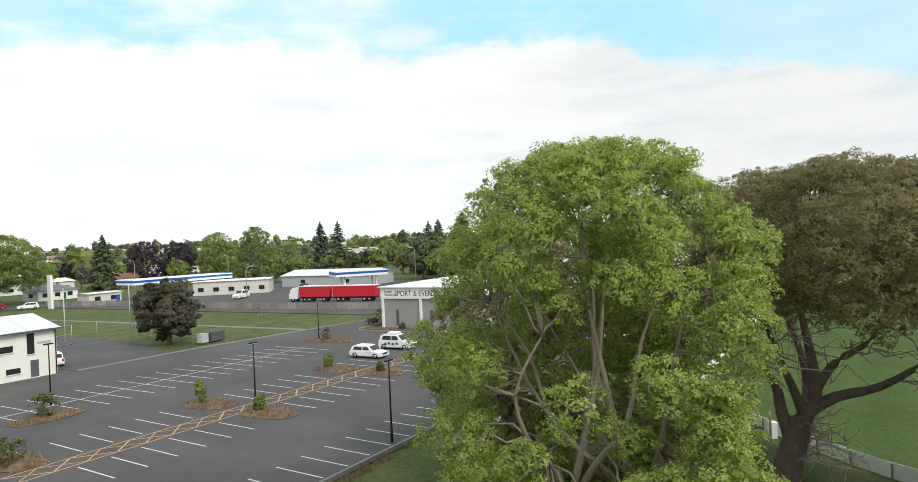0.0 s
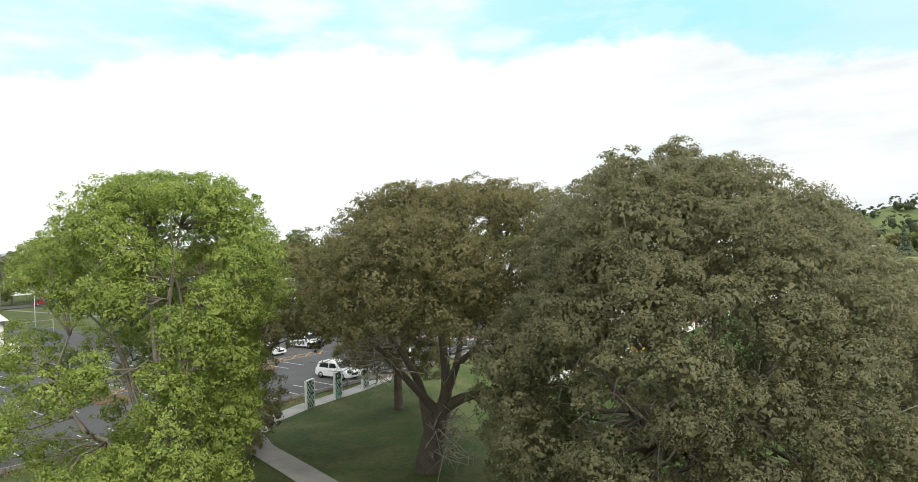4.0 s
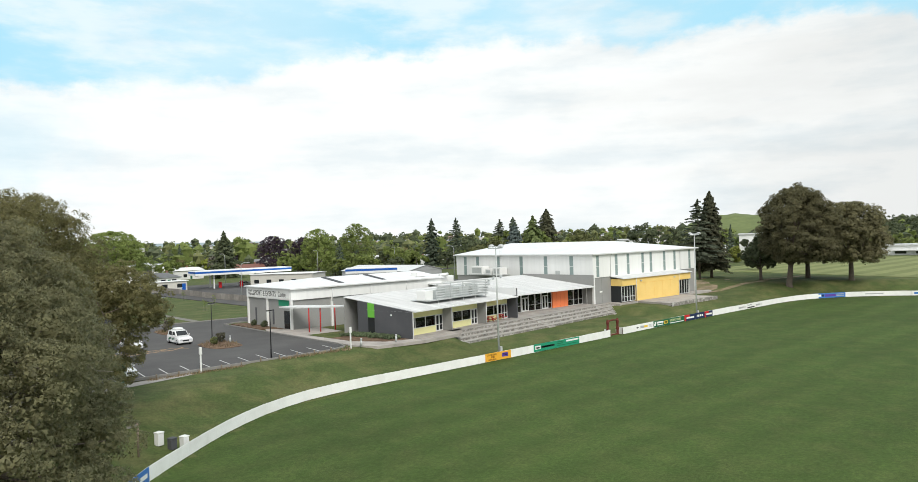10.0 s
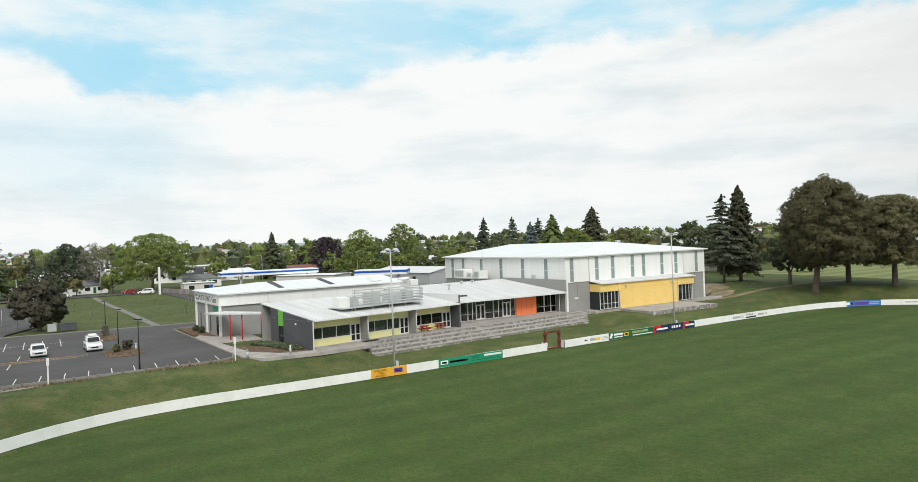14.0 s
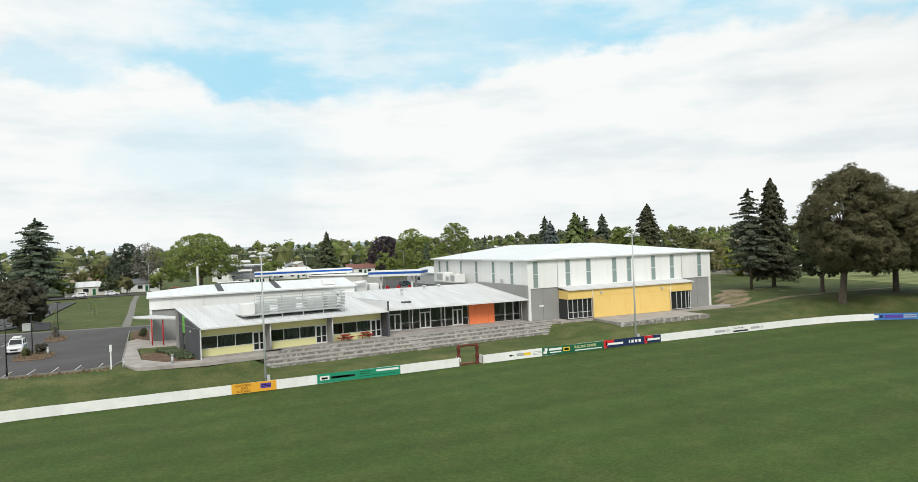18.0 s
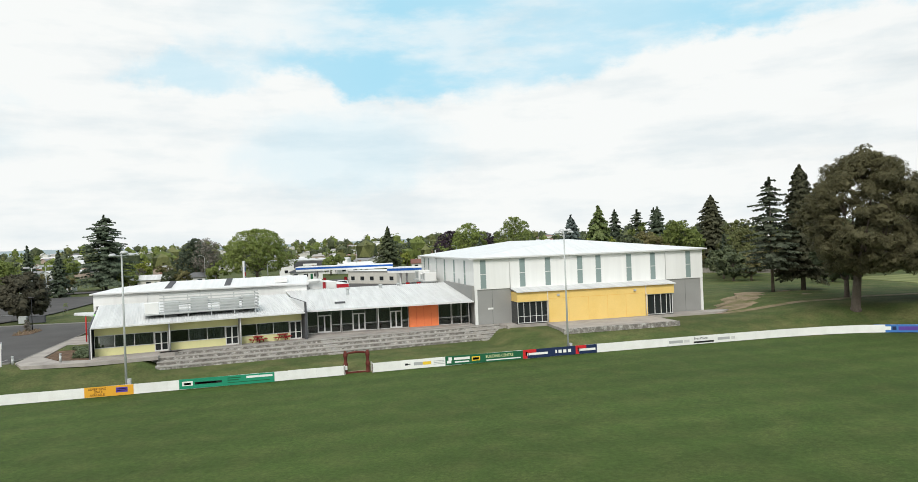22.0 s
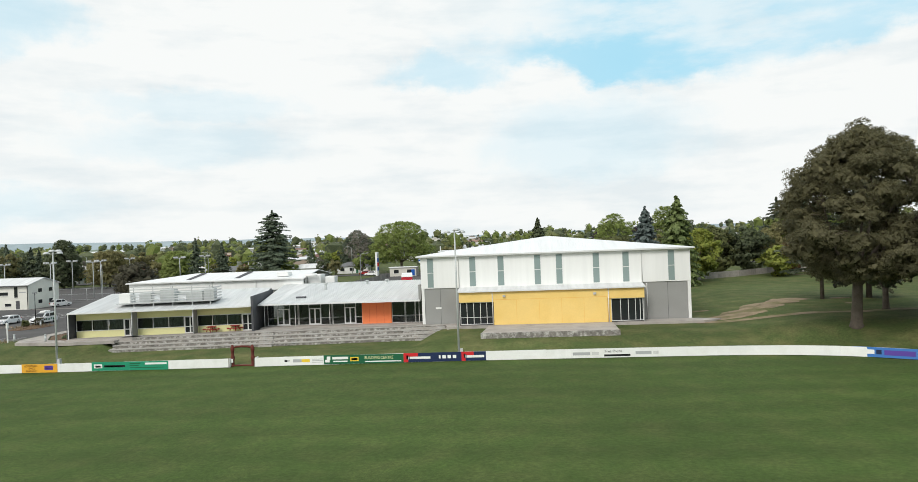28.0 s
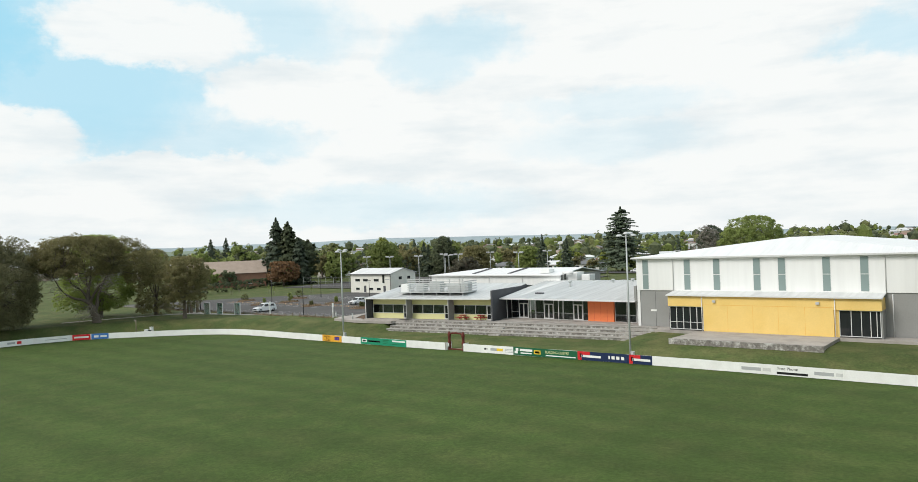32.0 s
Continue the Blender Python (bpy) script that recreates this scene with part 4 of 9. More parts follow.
def build_gym():
    t = thing("sports_hall", 147.6, 81.5, 2.6, label="white metal-clad sports hall with grey base and teal strip windows", category="sports hall", plain=True)
    x0, x1, y0, y1 = 129.6, 165.6, 62.4, 100.6
    f, mid, top = 2.4, 7.45, 11.85
    for nm, a, b, m in (("south_base_wall", (x0 + 0.45, y0 + 0.12, f), (x1 - 0.45, y0 + 0.40, mid), "panel"), ("west_base_wall", (x0 + 0.12, y0 + 0.40, f), (x0 + 0.40, y1 - 0.4, mid), "panel"),
                        ("east_base_wall", (x1 - 0.40, y0 + 0.40, f), (x1 - 0.12, y1 - 0.4, mid), "panel"), ("north_base_wall", (x0 + 0.12, y1 - 0.4, f), (x1 - 0.12, y1 - 0.12, mid), "panel")):
        box(nm, a, b, m, t, "grey precast concrete panel")
    for nm, a, b, m in (("south_cladding", (x0, y0, mid), (x1, y0 + 0.25, top), "clad"), ("north_cladding", (x0, y1 - 0.25, mid), (x1, y1, top), "clad"),
                        ("west_cladding", (x0, y0 + 0.25, mid), (x0 + 0.25, y1 - 0.25, top), "clad_y"), ("east_cladding", (x1 - 0.25, y0 + 0.25, mid), (x1, y1 - 0.25, top), "clad_y")):
        box(nm, a, b, m, t, "white ribbed metal cladding")
    for x in (135.0, 147.6, 159.1):
        box("panel_joint", (x - 0.02, y0 + 0.112, f), (x + 0.02, y0 + 0.118, mid), "charcoal", t)
    for x in (132.2, 162.6):
        box("panel_joint", (x - 0.02, y0 + 0.112, f), (x + 0.02, y0 + 0.118, mid), "charcoal", t)
    for x in (x0, x1 - 0.45):
        box("corner_column", (x + 0.02, y0 + 0.02, f), (x + 0.43, y0 + 0.43, mid - 0.004), "white", t, "white steel corner column")
    # strip windows: south face, then the west face
    for c in (130.95, 136.75, 140.6, 145.55, 148.45, 153.35, 157.25, 163.15):
        w = box("strip_window", (c - 0.44, y0 - 0.02, 7.58), (c + 0.44, y0 - 0.003, 11.55), "teal_strip", t, "tall teal translucent strip window")
        under_part(box("transom", (c - 0.44, y0 - 0.05, 9.52), (c + 0.44, y0 - 0.021, 9.60), "alu"), w)
        for s in (-0.44, 0.40):
            under_part(box("jamb", (c + s, y0 - 0.045, 7.58), (c + s + 0.04, y0 - 0.021, 11.55), "alu"), w)
    for c in (67.5, 74.0, 80.6, 87.1, 93.6, 97.6):
        w = box("strip_window", (x0 - 0.02, c - 0.44, 7.5), (x0 - 0.003, c + 0.44, 11.5), "teal_strip", t, "tall teal translucent strip window")
        under_part(box("transom", (x0 - 0.05, c - 0.44, 9.5), (x0 - 0.021, c + 0.44, 9.58), "alu"), w)
    box("wall_vent", (x0 - 0.06, 70.4, 7.7), (x0 - 0.003, 71.5, 8.7), "steel", t, "grey louvred vent")
    # roof, hipped to the front, ridge running back
    e, r = 0.45, 14.02
    A, B, C, D = (x0 - e, y0 - e, top + 0.08), (x1 + e, y0 - e, top + 0.08), (x1 + e, y1 + e, top + 0.08), (x0 - e, y1 + e, top + 0.08)
    R0, R1 = (147.6, y0 + 8.5, r), (147.6, y1 + e, r)
    slab_roof("south_roof", [A, B, R0], 0.14, "roof", t, "white ribbed metal roof")
    slab_roof("west_roof", [A, R0, R1, D], 0.14, "roof_y", t, "white ribbed metal roof")
    slab_roof("east_roof", [B, C, R1, R0], 0.14, "roof_y", t, "white ribbed metal roof")
    prism("north_gable", [(x0, y1 - 0.2), (x1, y1 - 0.2), (147.6, y1 - 0.2), (147.6, y1 - 0.05), (x0, y1 - 0.05)], top, [top + 0.02, top + 0.02, r - 0.2, r - 0.2, top + 0.02], "clad", t)
    for nm, a, b in (("gutter", (x0 - e - 0.1, y0 - e - 0.12, top - 0.12), (x1 + e + 0.1, y0 - e - 0.01, top + 0.07)), ("gutter", (x0 - e - 0.12, y0 - e, top - 0.12), (x0 - e - 0.01, y1 + e, top + 0.07))):
        box(nm, a, b, "alu", t, "white gutter")
    for x in (134.85, 159.3):
        tube("downpipe", [(x, y0 - 0.45, top - 0.1), (x, y0 - 0.08, top - 0.5), (x, y0 - 0.08, 7.45)], 0.055, "alu", t, n=8)
    for x in (159.9,):
        tube("downpipe", [(x, y0 + 0.05, 7.3), (x, y0 + 0.05, f)], 0.055, "alu", t, n=8)
    # yellow entrance block
    bx0, bx1, by, bt = 135.0, 159.15, 59.9, 6.95
    box("yellow_wall", (139.6, by, f), (154.4, y0 + 0.1, bt), "yellow", t, "bright yellow panelled wall")
    for x in (142.6, 145.6, 148.5, 151.4):
        box("panel_joint", (x - 0.012, by - 0.006, f + 0.2), (x + 0.012, by - 0.002, 5.9), "s_orange", t)
    box("panel_joint", (139.6, by - 0.006, 5.86), (154.4, by - 0.002, 5.89), "s_orange", t)
    for a, b in ((bx0, 139.6), (154.4, bx1)):
        box("yellow_fascia", (a, by, 5.62), (b, y0 + 0.1, bt), "yellow", t, "bright yellow fascia")
    box("return_wall", (135.0, by + 0.35, f), (135.12, y0 + 0.1, 5.62), "glass", t, "glazed return")
    box("return_wall", (159.0, by + 0.35, f), (159.15, y0 + 0.1, 5.62), "panel", t)
    box("porch_back", (135.2, 61.6, f), (139.6, 61.8, 5.62), "charcoal", t)
    box("porch_back", (154.4, 61.6, f), (158.9, 61.8, 5.62), "charcoal", t)
    glazing(t, 135.1, 139.5, f + 0.25, 5.6, by + 0.35, (136.0, 136.9, 137.8, 138.65), rails=(3.55,))
    glazing(t, 154.9, 159.0, f + 0.25, 5.6, by + 0.35, (156.1, 157.1, 158.0, 158.6))
    box("wall_pier", (154.4, by + 0.2, f), (154.9, by + 0.5, 5.62), "yellow", t)
    slab_roof("canopy_roof", [(bx0 - 0.15, by - 0.25, bt + 0.16), (bx1 + 0.15, by - 0.25, bt + 0.16), (bx1 + 0.15, y0 - 0.003, bt + 0.5), (bx0 - 0.15, y0 - 0.003, bt + 0.5)], 0.12, "roof_grey", t, "pale ribbed metal canopy roof")
    box("canopy_gutter", (bx0 - 0.15, by - 0.36, bt + 0.0), (bx1 + 0.15, by - 0.255, bt + 0.15), "alu", t)
    for x in (139.45, 154.55):
        tube("downpipe", [(x, by - 0.1, bt), (x, by - 0.1, f)], 0.05, "alu", t)
    for x in (141.0, 152.8):
        box("wall_light", (x - 0.18, by - 0.22, 6.2), (x + 0.18, by - 0.004, 6.48), "lampcase", t, "small grey wall light")
    box("wall_sign", (131.5, y0 + 0.09, 4.6), (132.3, y0 + 0.117, 4.85), "white", t, "small white wall notice")
    # plant platform on the west side
    box("plant_platform", (126.6, 83.5, 7.72), (129.3, 93.5, 7.84), "steel", t, "steel plant platform")
    for a, b in (((126.9, 84.0, 7.86), (128.9, 86.2, 9.3)), ((127.0, 86.8, 7.86), (128.8, 88.6, 9.0)), ((126.9, 89.4, 7.86), (128.9, 92.8, 9.5))):
        u = box("plant_unit", a, b, "white", t, "white rooftop plant unit", 0.04)
        under_part(box("fan_grille", (a[0] - 0.03, a[1] + 0.3, a[2] + 0.25), (a[0] - 0.004, b[1] - 0.3, b[2] - 0.25), "steel"), u)
    for v in (86.0, 86.5):
        tube("ladder_rail", [(129.35, v, 7.0), (129.35, v, 13.0)], 0.035, "alu", t, n=5)
    for i in range(18):
        tube("ladder_rung", [(129.35, 86.0, 7.3 + 0.31 * i), (129.35, 86.5, 7.3 + 0.31 * i)], 0.02, "alu", t, n=5)


build_gym()

# ---- clubrooms ----


def build_club():
    z0 = 2.32
    t = thing("clubrooms", 82.25, 56.0, z0, 9.3, "low clubrooms with pale lime walls and a grey metal roof", "clubrooms")
    L, D, E = 24.5, 13.6, 3.62           # length, depth, eave height
    k = 0.115
    floor = 0.15
    box("plinth", (0, 0.1, -1.2), (L, D, floor), "concrete", t, "concrete floor slab")
    back = 1.75
    for i, (a, b) in enumerate(((0.25, 8.25), (8.45, 16.4), (16.6, 24.3))):
        box("lime_wall", (a, back, floor), (b - 1.55, back + 0.2, 1.05), "lime", t, "pale lime painted wall below the windows")
        box("lime_fascia", (a, back - 0.02, 2.55), (b, back + 0.2, E + 0.25), "lime", t, "pale lime painted wall above the windows")
        x1 = b - 1.6
        w = (x1 - a) / 3
        pane = glazing(t, a, x1, 1.05, 2.55, back + 0.06, (a + w, a + 2 * w), 0.06, "clear_glass", depth=0.12)
        for j in (1, 2):
            bm = bmesh.new()
            x, s = a + w * j + 0.15, 1
            vs = []
            while x < a + w * (j + 1) - 0.1:
                vs.append((x, back + 0.13 + 0.03 * s))
                x += 0.11
                s = -s
            lo = [bm.verts.new((p[0], p[1], 1.1)) for p in vs]
            hi = [bm.verts.new((p[0], p[1], 2.5)) for p in vs]
            for q in range(len(vs) - 1):
                bm.faces.new((lo[q], lo[q + 1], hi[q + 1], hi[q]))
            under_part(part("curtain", bm, "curtain", None, "grey pleated curtain"), pane)
        d = box("door", (x1 + 0.03, back + 0.05, floor), (b - 0.03, back + 0.09, 2.5), "glass", t, "white framed double glass door")
        f = bmesh.new()
        for p, q in ((x1 + 0.03, x1 + 0.13), ((x1 + b) / 2 - 0.08, (x1 + b) / 2 + 0.08), (b - 0.13, b - 0.03)):
            add_box(f, p, back - 0.06, floor, q, back + 0.045, 2.5)
        for p, q in ((floor, floor + 0.16), (1.05, 1.13), (2.38, 2.5)):
            add_box(f, x1 + 0.13, back - 0.05, p, (x1 + b) / 2 - 0.08, back + 0.044, q)
            add_box(f, (x1 + b) / 2 + 0.08, back - 0.05, p, b - 0.13, back + 0.044, q)
        under_part(part("door_frame", f, "alu"), d)
        box("door_head", (x1, back - 0.02, 2.5), (b, back + 0.1, 2.55), "alu", t)
    for u in (8.35, 16.5):
        box("fin_wall", (u - 0.1, 0.12, floor), (u + 0.1, D - 1, E), "panel", t, "grey dividing fin wall")
        tube("post", [(u, 0.06, floor), (u, 0.06, E)], 0.055, "alu", t, "white steel post")
    # charcoal end wall with a raking top, a slot window and a green panel
    prism("end_wall", [(-0.2, -0.05), (0.05, -0.05), (0.05, 7.0), (-0.2, 7.0)], -0.6, [E + 0.06, E + 0.06, E + 0.06 + 7.05 * k, E + 0.06 + 7.05 * k], "charcoal", t, "charcoal concrete end wall")
    prism("end_wall", [(-0.2, 8.4), (0.05, 8.4), (0.05, 10.4), (-0.2, 10.4)], -0.6, [E + 0.06 + 8.45 * k, E + 0.06 + 8.45 * k, E + 0.06 + 10.4 * k, E + 0.06 + 10.4 * k], "charcoal", t, "charcoal concrete end wall")
    prism("green_panel", [(-0.17, 7.0), (0.0, 7.0), (0.0, 8.4), (-0.17, 8.4)], 2.6, [E + 0.86, E + 0.86, E + 1.02, E + 1.02], "green_panel", t, "bright green panel")
    box("slot_window", (-0.1, 7.0, 0.0), (0.0, 8.4, 2.6), "glass", t, "tall dark slot window")
    box("wall_cap", (-0.24, -0.09, E + 0.0), (-0.205, 10.4, E + 0.001), "alu", t)
    box("wall_light", (-0.32, 3.6, 3.0), (-0.2, 3.8, 3.2), "white", t, "small white wall light")
    box("post", (-0.02, -0.14, -0.4), (0.10, -0.055, E), "alu", t, "white steel post")
    # tall charcoal party wall at the far end
    box("party_wall", (L - 0.12, -0.1, -0.3), (L + 0.16, D, 5.0), "charcoal", t, "tall charcoal party wall")
    box("wall_flashing", (L - 0.165, -0.1, E + 0.25), (L - 0.125, 10.5, 5.02), "roof_grey", t, "pale metal wall flashing")
    box("back_wall", (0.05, D - 0.2, floor), (L, D, E + D * k), "panel", t)
    slab_roof("roof", [(0.06, -0.35, E + 0.12), (L - 0.13, -0.35, E + 0.12), (L - 0.13, D, E + 0.14 + D * k), (0.06, D, E + 0.14 + D * k)], 0.12, "roof_grey", t, "pale grey ribbed metal roof")
    ribs(t, [(0.06 + 0.3 * i, 0.06 + 0.3 * i) for i in range(1, 81)], -0.35, D, E + 0.12, E + 0.14 + D * k)
    box("gutter", (0.06, -0.48, E - 0.04), (L - 0.13, -0.355, E + 0.11), "alu", t, "white gutter")
    box("soffit", (0.06, -0.33, E - 0.02), (L - 0.13, back, E + 0.0), "white", t, "white soffit")
    # louvred screen and plant on the roof
    box("screen_platform", (5.6, 1.9, E + 0.86), (18.9, 5.4, E + 0.94), "steel", t, "steel grating platform")
    for i in range(7):
        z = E + 0.95 + 0.36 * i
        prism("screen_slat", [(7.4, 2.05), (18.9, 1.35), (18.9, 1.43), (7.4, 2.13)], z, z + 0.14, "lampcase", t, "pale grey horizontal louvre")
    for i in range(5):
        z = E + 0.95 + 0.42 * i
        box("screen_slat", (18.9, 1.5, z), (19.0, 5.5, z + 0.19), "lampcase", t, "pale grey horizontal louvre")
    for u in (7.9, 10.6, 13.3, 16.0, 18.5):
        v = 2.2 - (u - 7.4) * 0.061
        box("screen_post", (u - 0.05, v, E + 0.45), (u + 0.05, v + 0.1, E + 3.2), "lampcase", t)
    for a, b in (((5.7, 2.6, 0.95), (7.3, 4.4, 2.3)), ((8.0, 3.9, 0.95), (9.6, 5.2, 2.2)), ((11.0, 3.5, 0.8), (13.0, 5.0, 2.6)), ((14.5, 3.6, 0.8), (16.8, 5.2, 2.2)), ((17.2, 3.2, 0.8), (18.6, 4.6, 2.5))):
        box("plant_unit", (a[0], a[1], E + a[2]), (b[0], b[1], E + b[2]), "white" if a[0] < 7 else "steel", t, "air-conditioning unit on the roof platform", 0.03)
    tube("duct", [(9.0, 5.6, E + 2.0), (17.5, 5.2, E + 2.0)], 0.3, "steel", t, n=10)
    return t


build_club()

# ---- glazed link ----


def build_link():
    t = thing("glazed_link", 118, 66, 2.6, label="glazed foyer between clubrooms and hall with an orange panel", category="foyer", plain=True)
    f, y = 2.45, 65.0
    box("floor_slab", (106.4, 62.6, 1.2), (129.5, 80, 2.62), "concrete", t)
    box("back_wall", (106.6, 72, 2.62), (129.4, 72.2, 6.6), "panel", t)
    # panes with door openings between
    spans = [(106.7, 108.15), (109.95, 111.2), (111.3, 112.85), (114.55, 116.2), (116.3, 118.05), (119.65, 120.6), (124.9, 126.75), (126.85, 128.2), (128.25, 129.4)]
    for a, b in spans:
        glazing(t, a, b, 2.62, 5.75, y, (), 0.05, "clear_glass", depth=0.08, rails=(3.6,))
    for a, b in ((108.15, 109.95), (112.85, 114.55), (118.05, 119.65)):
        d = box("door", (a + 0.02, y, 2.62), (b - 0.02, y + 0.04, 5.0), "clear_glass", t, "white framed double glass door")
        m = (a + b) / 2
        fr = bmesh.new()
        for p, q in ((a + 0.02, a + 0.13), (m - 0.09, m + 0.09), (b - 0.13, b - 0.02)):
            add_box(fr, p, y - 0.12, 2.62, q, y - 0.004, 5.0)
        for p, q in ((2.62, 2.82), (4.86, 5.0)):
            add_box(fr, a + 0.13, y - 0.11, p, m - 0.09, y - 0.005, q)
            add_box(fr, m + 0.09, y - 0.11, p, b - 0.13, y - 0.005, q)
        under_part(part("door_frame", fr, "alu"), d)
        box("fanlight", (a, y, 5.0), (b, y + 0.03, 5.75), "clear_glass", t, "dark glass")
    box("orange_wall", (120.65, y - 0.35, 2.5), (124.85, y + 0.2, 5.75), "orange", t, "bright orange panelled wall")
    for x in (121.7, 122.75, 123.8):
        box("panel_joint", (x - 0.01, y - 0.356, 2.6), (x + 0.01, y - 0.352, 5.7), "red", t)
    for x in (106.75, 111.25, 116.25, 129.0):
        tube("post", [(x, 63.6, 2.45), (x, 63.6, 5.75)], 0.055, "alu", t, "slim white steel post")
    slab_roof("roof", [(106.4, 62.2, 5.98), (129.4, 62.2, 5.98), (129.4, 80, 7.75), (104.0, 80, 7.75)], 0.13, "roof_grey", t, "pale grey ribbed metal roof")
    ribs(t, [(106.4 + 0.3 * i, max(106.4 + 0.3 * i - 2.4, 104.1) if i < 8 else 106.4 + 0.3 * i) for i in range(1, 77)], 62.2, 80, 5.98, 7.75)
    box("gutter", (106.4, 62.06, 5.78), (129.4, 62.195, 5.97), "alu", t, "white gutter")
    box("soffit", (106.5, 62.3, 5.76), (129.4, 72, 5.80), "white", t)
    box("apron_flashing", (129.2, 62.3, 5.9), (129.55, 80, 8.0), "panel", t)
    for x, yy in ((113, 73), (118.5, 77.5), (121.5, 78.5)):
        tube("roof_vent", [(x, yy, 6.8), (x, yy, 7.9)], [0.18, 0.18], "steel", t)
        tube("vent_cap", [(x, yy, 7.88), (x, yy, 8.12)], [0.34, 0.28], "steel", t)
    box("roof_hatch", (110.6, 66.0, 6.4), (112.0, 66.5, 6.62), "charcoal", t)
    return t


build_link()

# ---- events building ----


def build_events():
    t = thing("events_building", 92, 87, 2.4, label="grey walled events building with a white fascia and lettered sign", category="hall", plain=True)
    x0, x1, y0, y1 = 77.0, 107.3, 79.5, 95.0
    f, band, top = 2.2, 6.9, 8.7
    box("west_wall", (x0 + 0.25, y0 + 0.3, f), (x0 + 0.5, y1 - 0.3, band), "panel", t, "grey concrete panel wall")
    box("south_wall", (x0 + 0.5, y0 + 0.3, f), (x1, y0 + 0.55, band), "panel", t, "grey concrete panel wall")
    box("north_wall", (x0 + 0.5, y1 - 0.55, f), (x1, y1 - 0.3, band), "panel", t)
    box("east_wall", (x1 - 0.25, y0 + 0.55, f), (x1, y1 - 0.55, top), "panel", t)
    box("west_fascia", (x0, y0 + 0.2, band), (x0 + 0.3, y1, top), "clad_y", t, "white ribbed fascia")
    box("south_fascia", (x0, y0, band), (x1, y0 + 0.2, top), "clad", t, "white ribbed fascia")
    for y in (y0 + 0.06, 87.5, y1 - 0.5):
        box("column", (x0 - 0.02, y, f), (x0 + 0.34, y + 0.36, band), "white", t, "white steel column")
    for x in (84.3, 91.6, 99.2):
        box("column", (x - 0.17, y0 + 0.02, f), (x + 0.17, y0 + 0.3, band), "white", t, "white steel column")
        tube("downpipe", [(x, y0 - 0.1, top), (x, y0 - 0.1, band - 0.6)], 0.06, "alu", t)
    r = 9.75
    slab_roof("south_roof", [(x0 - 0.35, y0 - 0.35, top + 0.05), (x1 + 0.3, y0 - 0.35, top + 0.05), (x1 + 0.3, 87.2, r), (x0 + 8, 87.2, r)], 0.14, "roof", t, "white ribbed metal roof")
    slab_roof("west_roof", [(x0 - 0.35, y0 - 0.35, top + 0.05), (x0 + 8, 87.2, r), (x0 - 0.35, y1 + 0.35, top + 0.05)], 0.14, "roof_y", t, "white ribbed metal roof")
    slab_roof("north_roof", [(x0 - 0.35, y1 + 0.35, top + 0.05), (x0 + 8, 87.2, r), (x1 + 0.3, 87.2, r), (x1 + 0.3, y1 + 0.35, top + 0.05)], 0.14, "roof", t, "white ribbed metal roof")
    for x in (86.5, 95.0):
        slab_roof("skylight", [(x, y0 + 1.2, top + 0.30), (x + 0.9, y0 + 1.2, top + 0.30), (x + 0.9, 86.6, r + 0.04), (x, 86.6, r + 0.04)], 0.05, "charcoal", t, "dark grey translucent skylight strip")
    box("gutter", (x0 - 0.4, y0 - 0.5, top - 0.14), (x1 + 0.3, y0 - 0.36, top + 0.04), "alu", t)
    for a, b in (((102.5, 80.5, 9.0), (104.4, 82.4, 9.7)), ((107.5, 80.9, 7.6), (109.8, 83.5, 9.1)), ((110.4, 81.5, 7.6), (112.0, 83.5, 8.7))):
        box("plant_unit", a, b, "white", t, "white rooftop plant unit", 0.04)
    tube("duct", [(107.5, 80.2, 7.4), (107.5, 80.2, 9.1), (109.4, 80.2, 9.1)], 0.28, "white", t, n=10)
    box("roof_walkway", (107.4, 79.4, 7.6), (114, 80.0, 7.75), "steel", t)
    # teal panel and poster by the entrance
    box("teal_panel", (x0 + 0.22, 80.6, 5.9), (x0 + 0.245, 84.0, 6.85), "s_green", t, "teal panel over the entrance")
    box("entrance_door", (x0 + 0.2, 80.1, f), (x0 + 0.245, 82.2, 5.2), "glass", t, "dark glass entrance door")
    for y in (85.6, 91.8):
        box("wall_art", (x0 + 0.2, y, f + 0.6), (x0 + 0.245, y + 0.5, f + 3.0), "charcoal", t, "dark wall ornament")
    # sign board
    s = box("sign_board", (x0 - 0.04, y0 + 0.35, 7.05), (x0 - 0.005, y1 - 0.15, 8.45), "board", t, "white sign board with black capitals")
    rot = Matrix(((0, 0, -1, 0), (-1, 0, 0, 0), (0, 1, 0, 0), (0, 0, 0, 1)))

    def word(body, size, yy, z, squeeze=1.0, material="ink"):
        text_mesh("lettering", body, size, material, s, Matrix.Translation((x0 - 0.05, yy, z)) @ rot, 0.006, "LEFT", squeeze)
    word("South", 0.62, y1 - 0.75, 7.85)
    word("Waikato", 0.62, y1 - 0.75, 7.32)
    word("SPORT & EVENTS", 1.22, 92.3, 7.33, 0.86)
    word("Centre", 1.22, 83.6, 7.33, 0.72)
    # awning on red posts
    a = thing("entrance_awning", 78, 76, 6.2, label="thin white entrance awning on red steel posts", category="awning", plain=True)
    prism("awning_roof", [(74.7, 78.9), (75.2, 76.4), (81.2, 69.9), (82.1, 71.2), (77.6, 78.9)], 6.02, 6.2, "roof_grey", a, "pale metal awning roof")
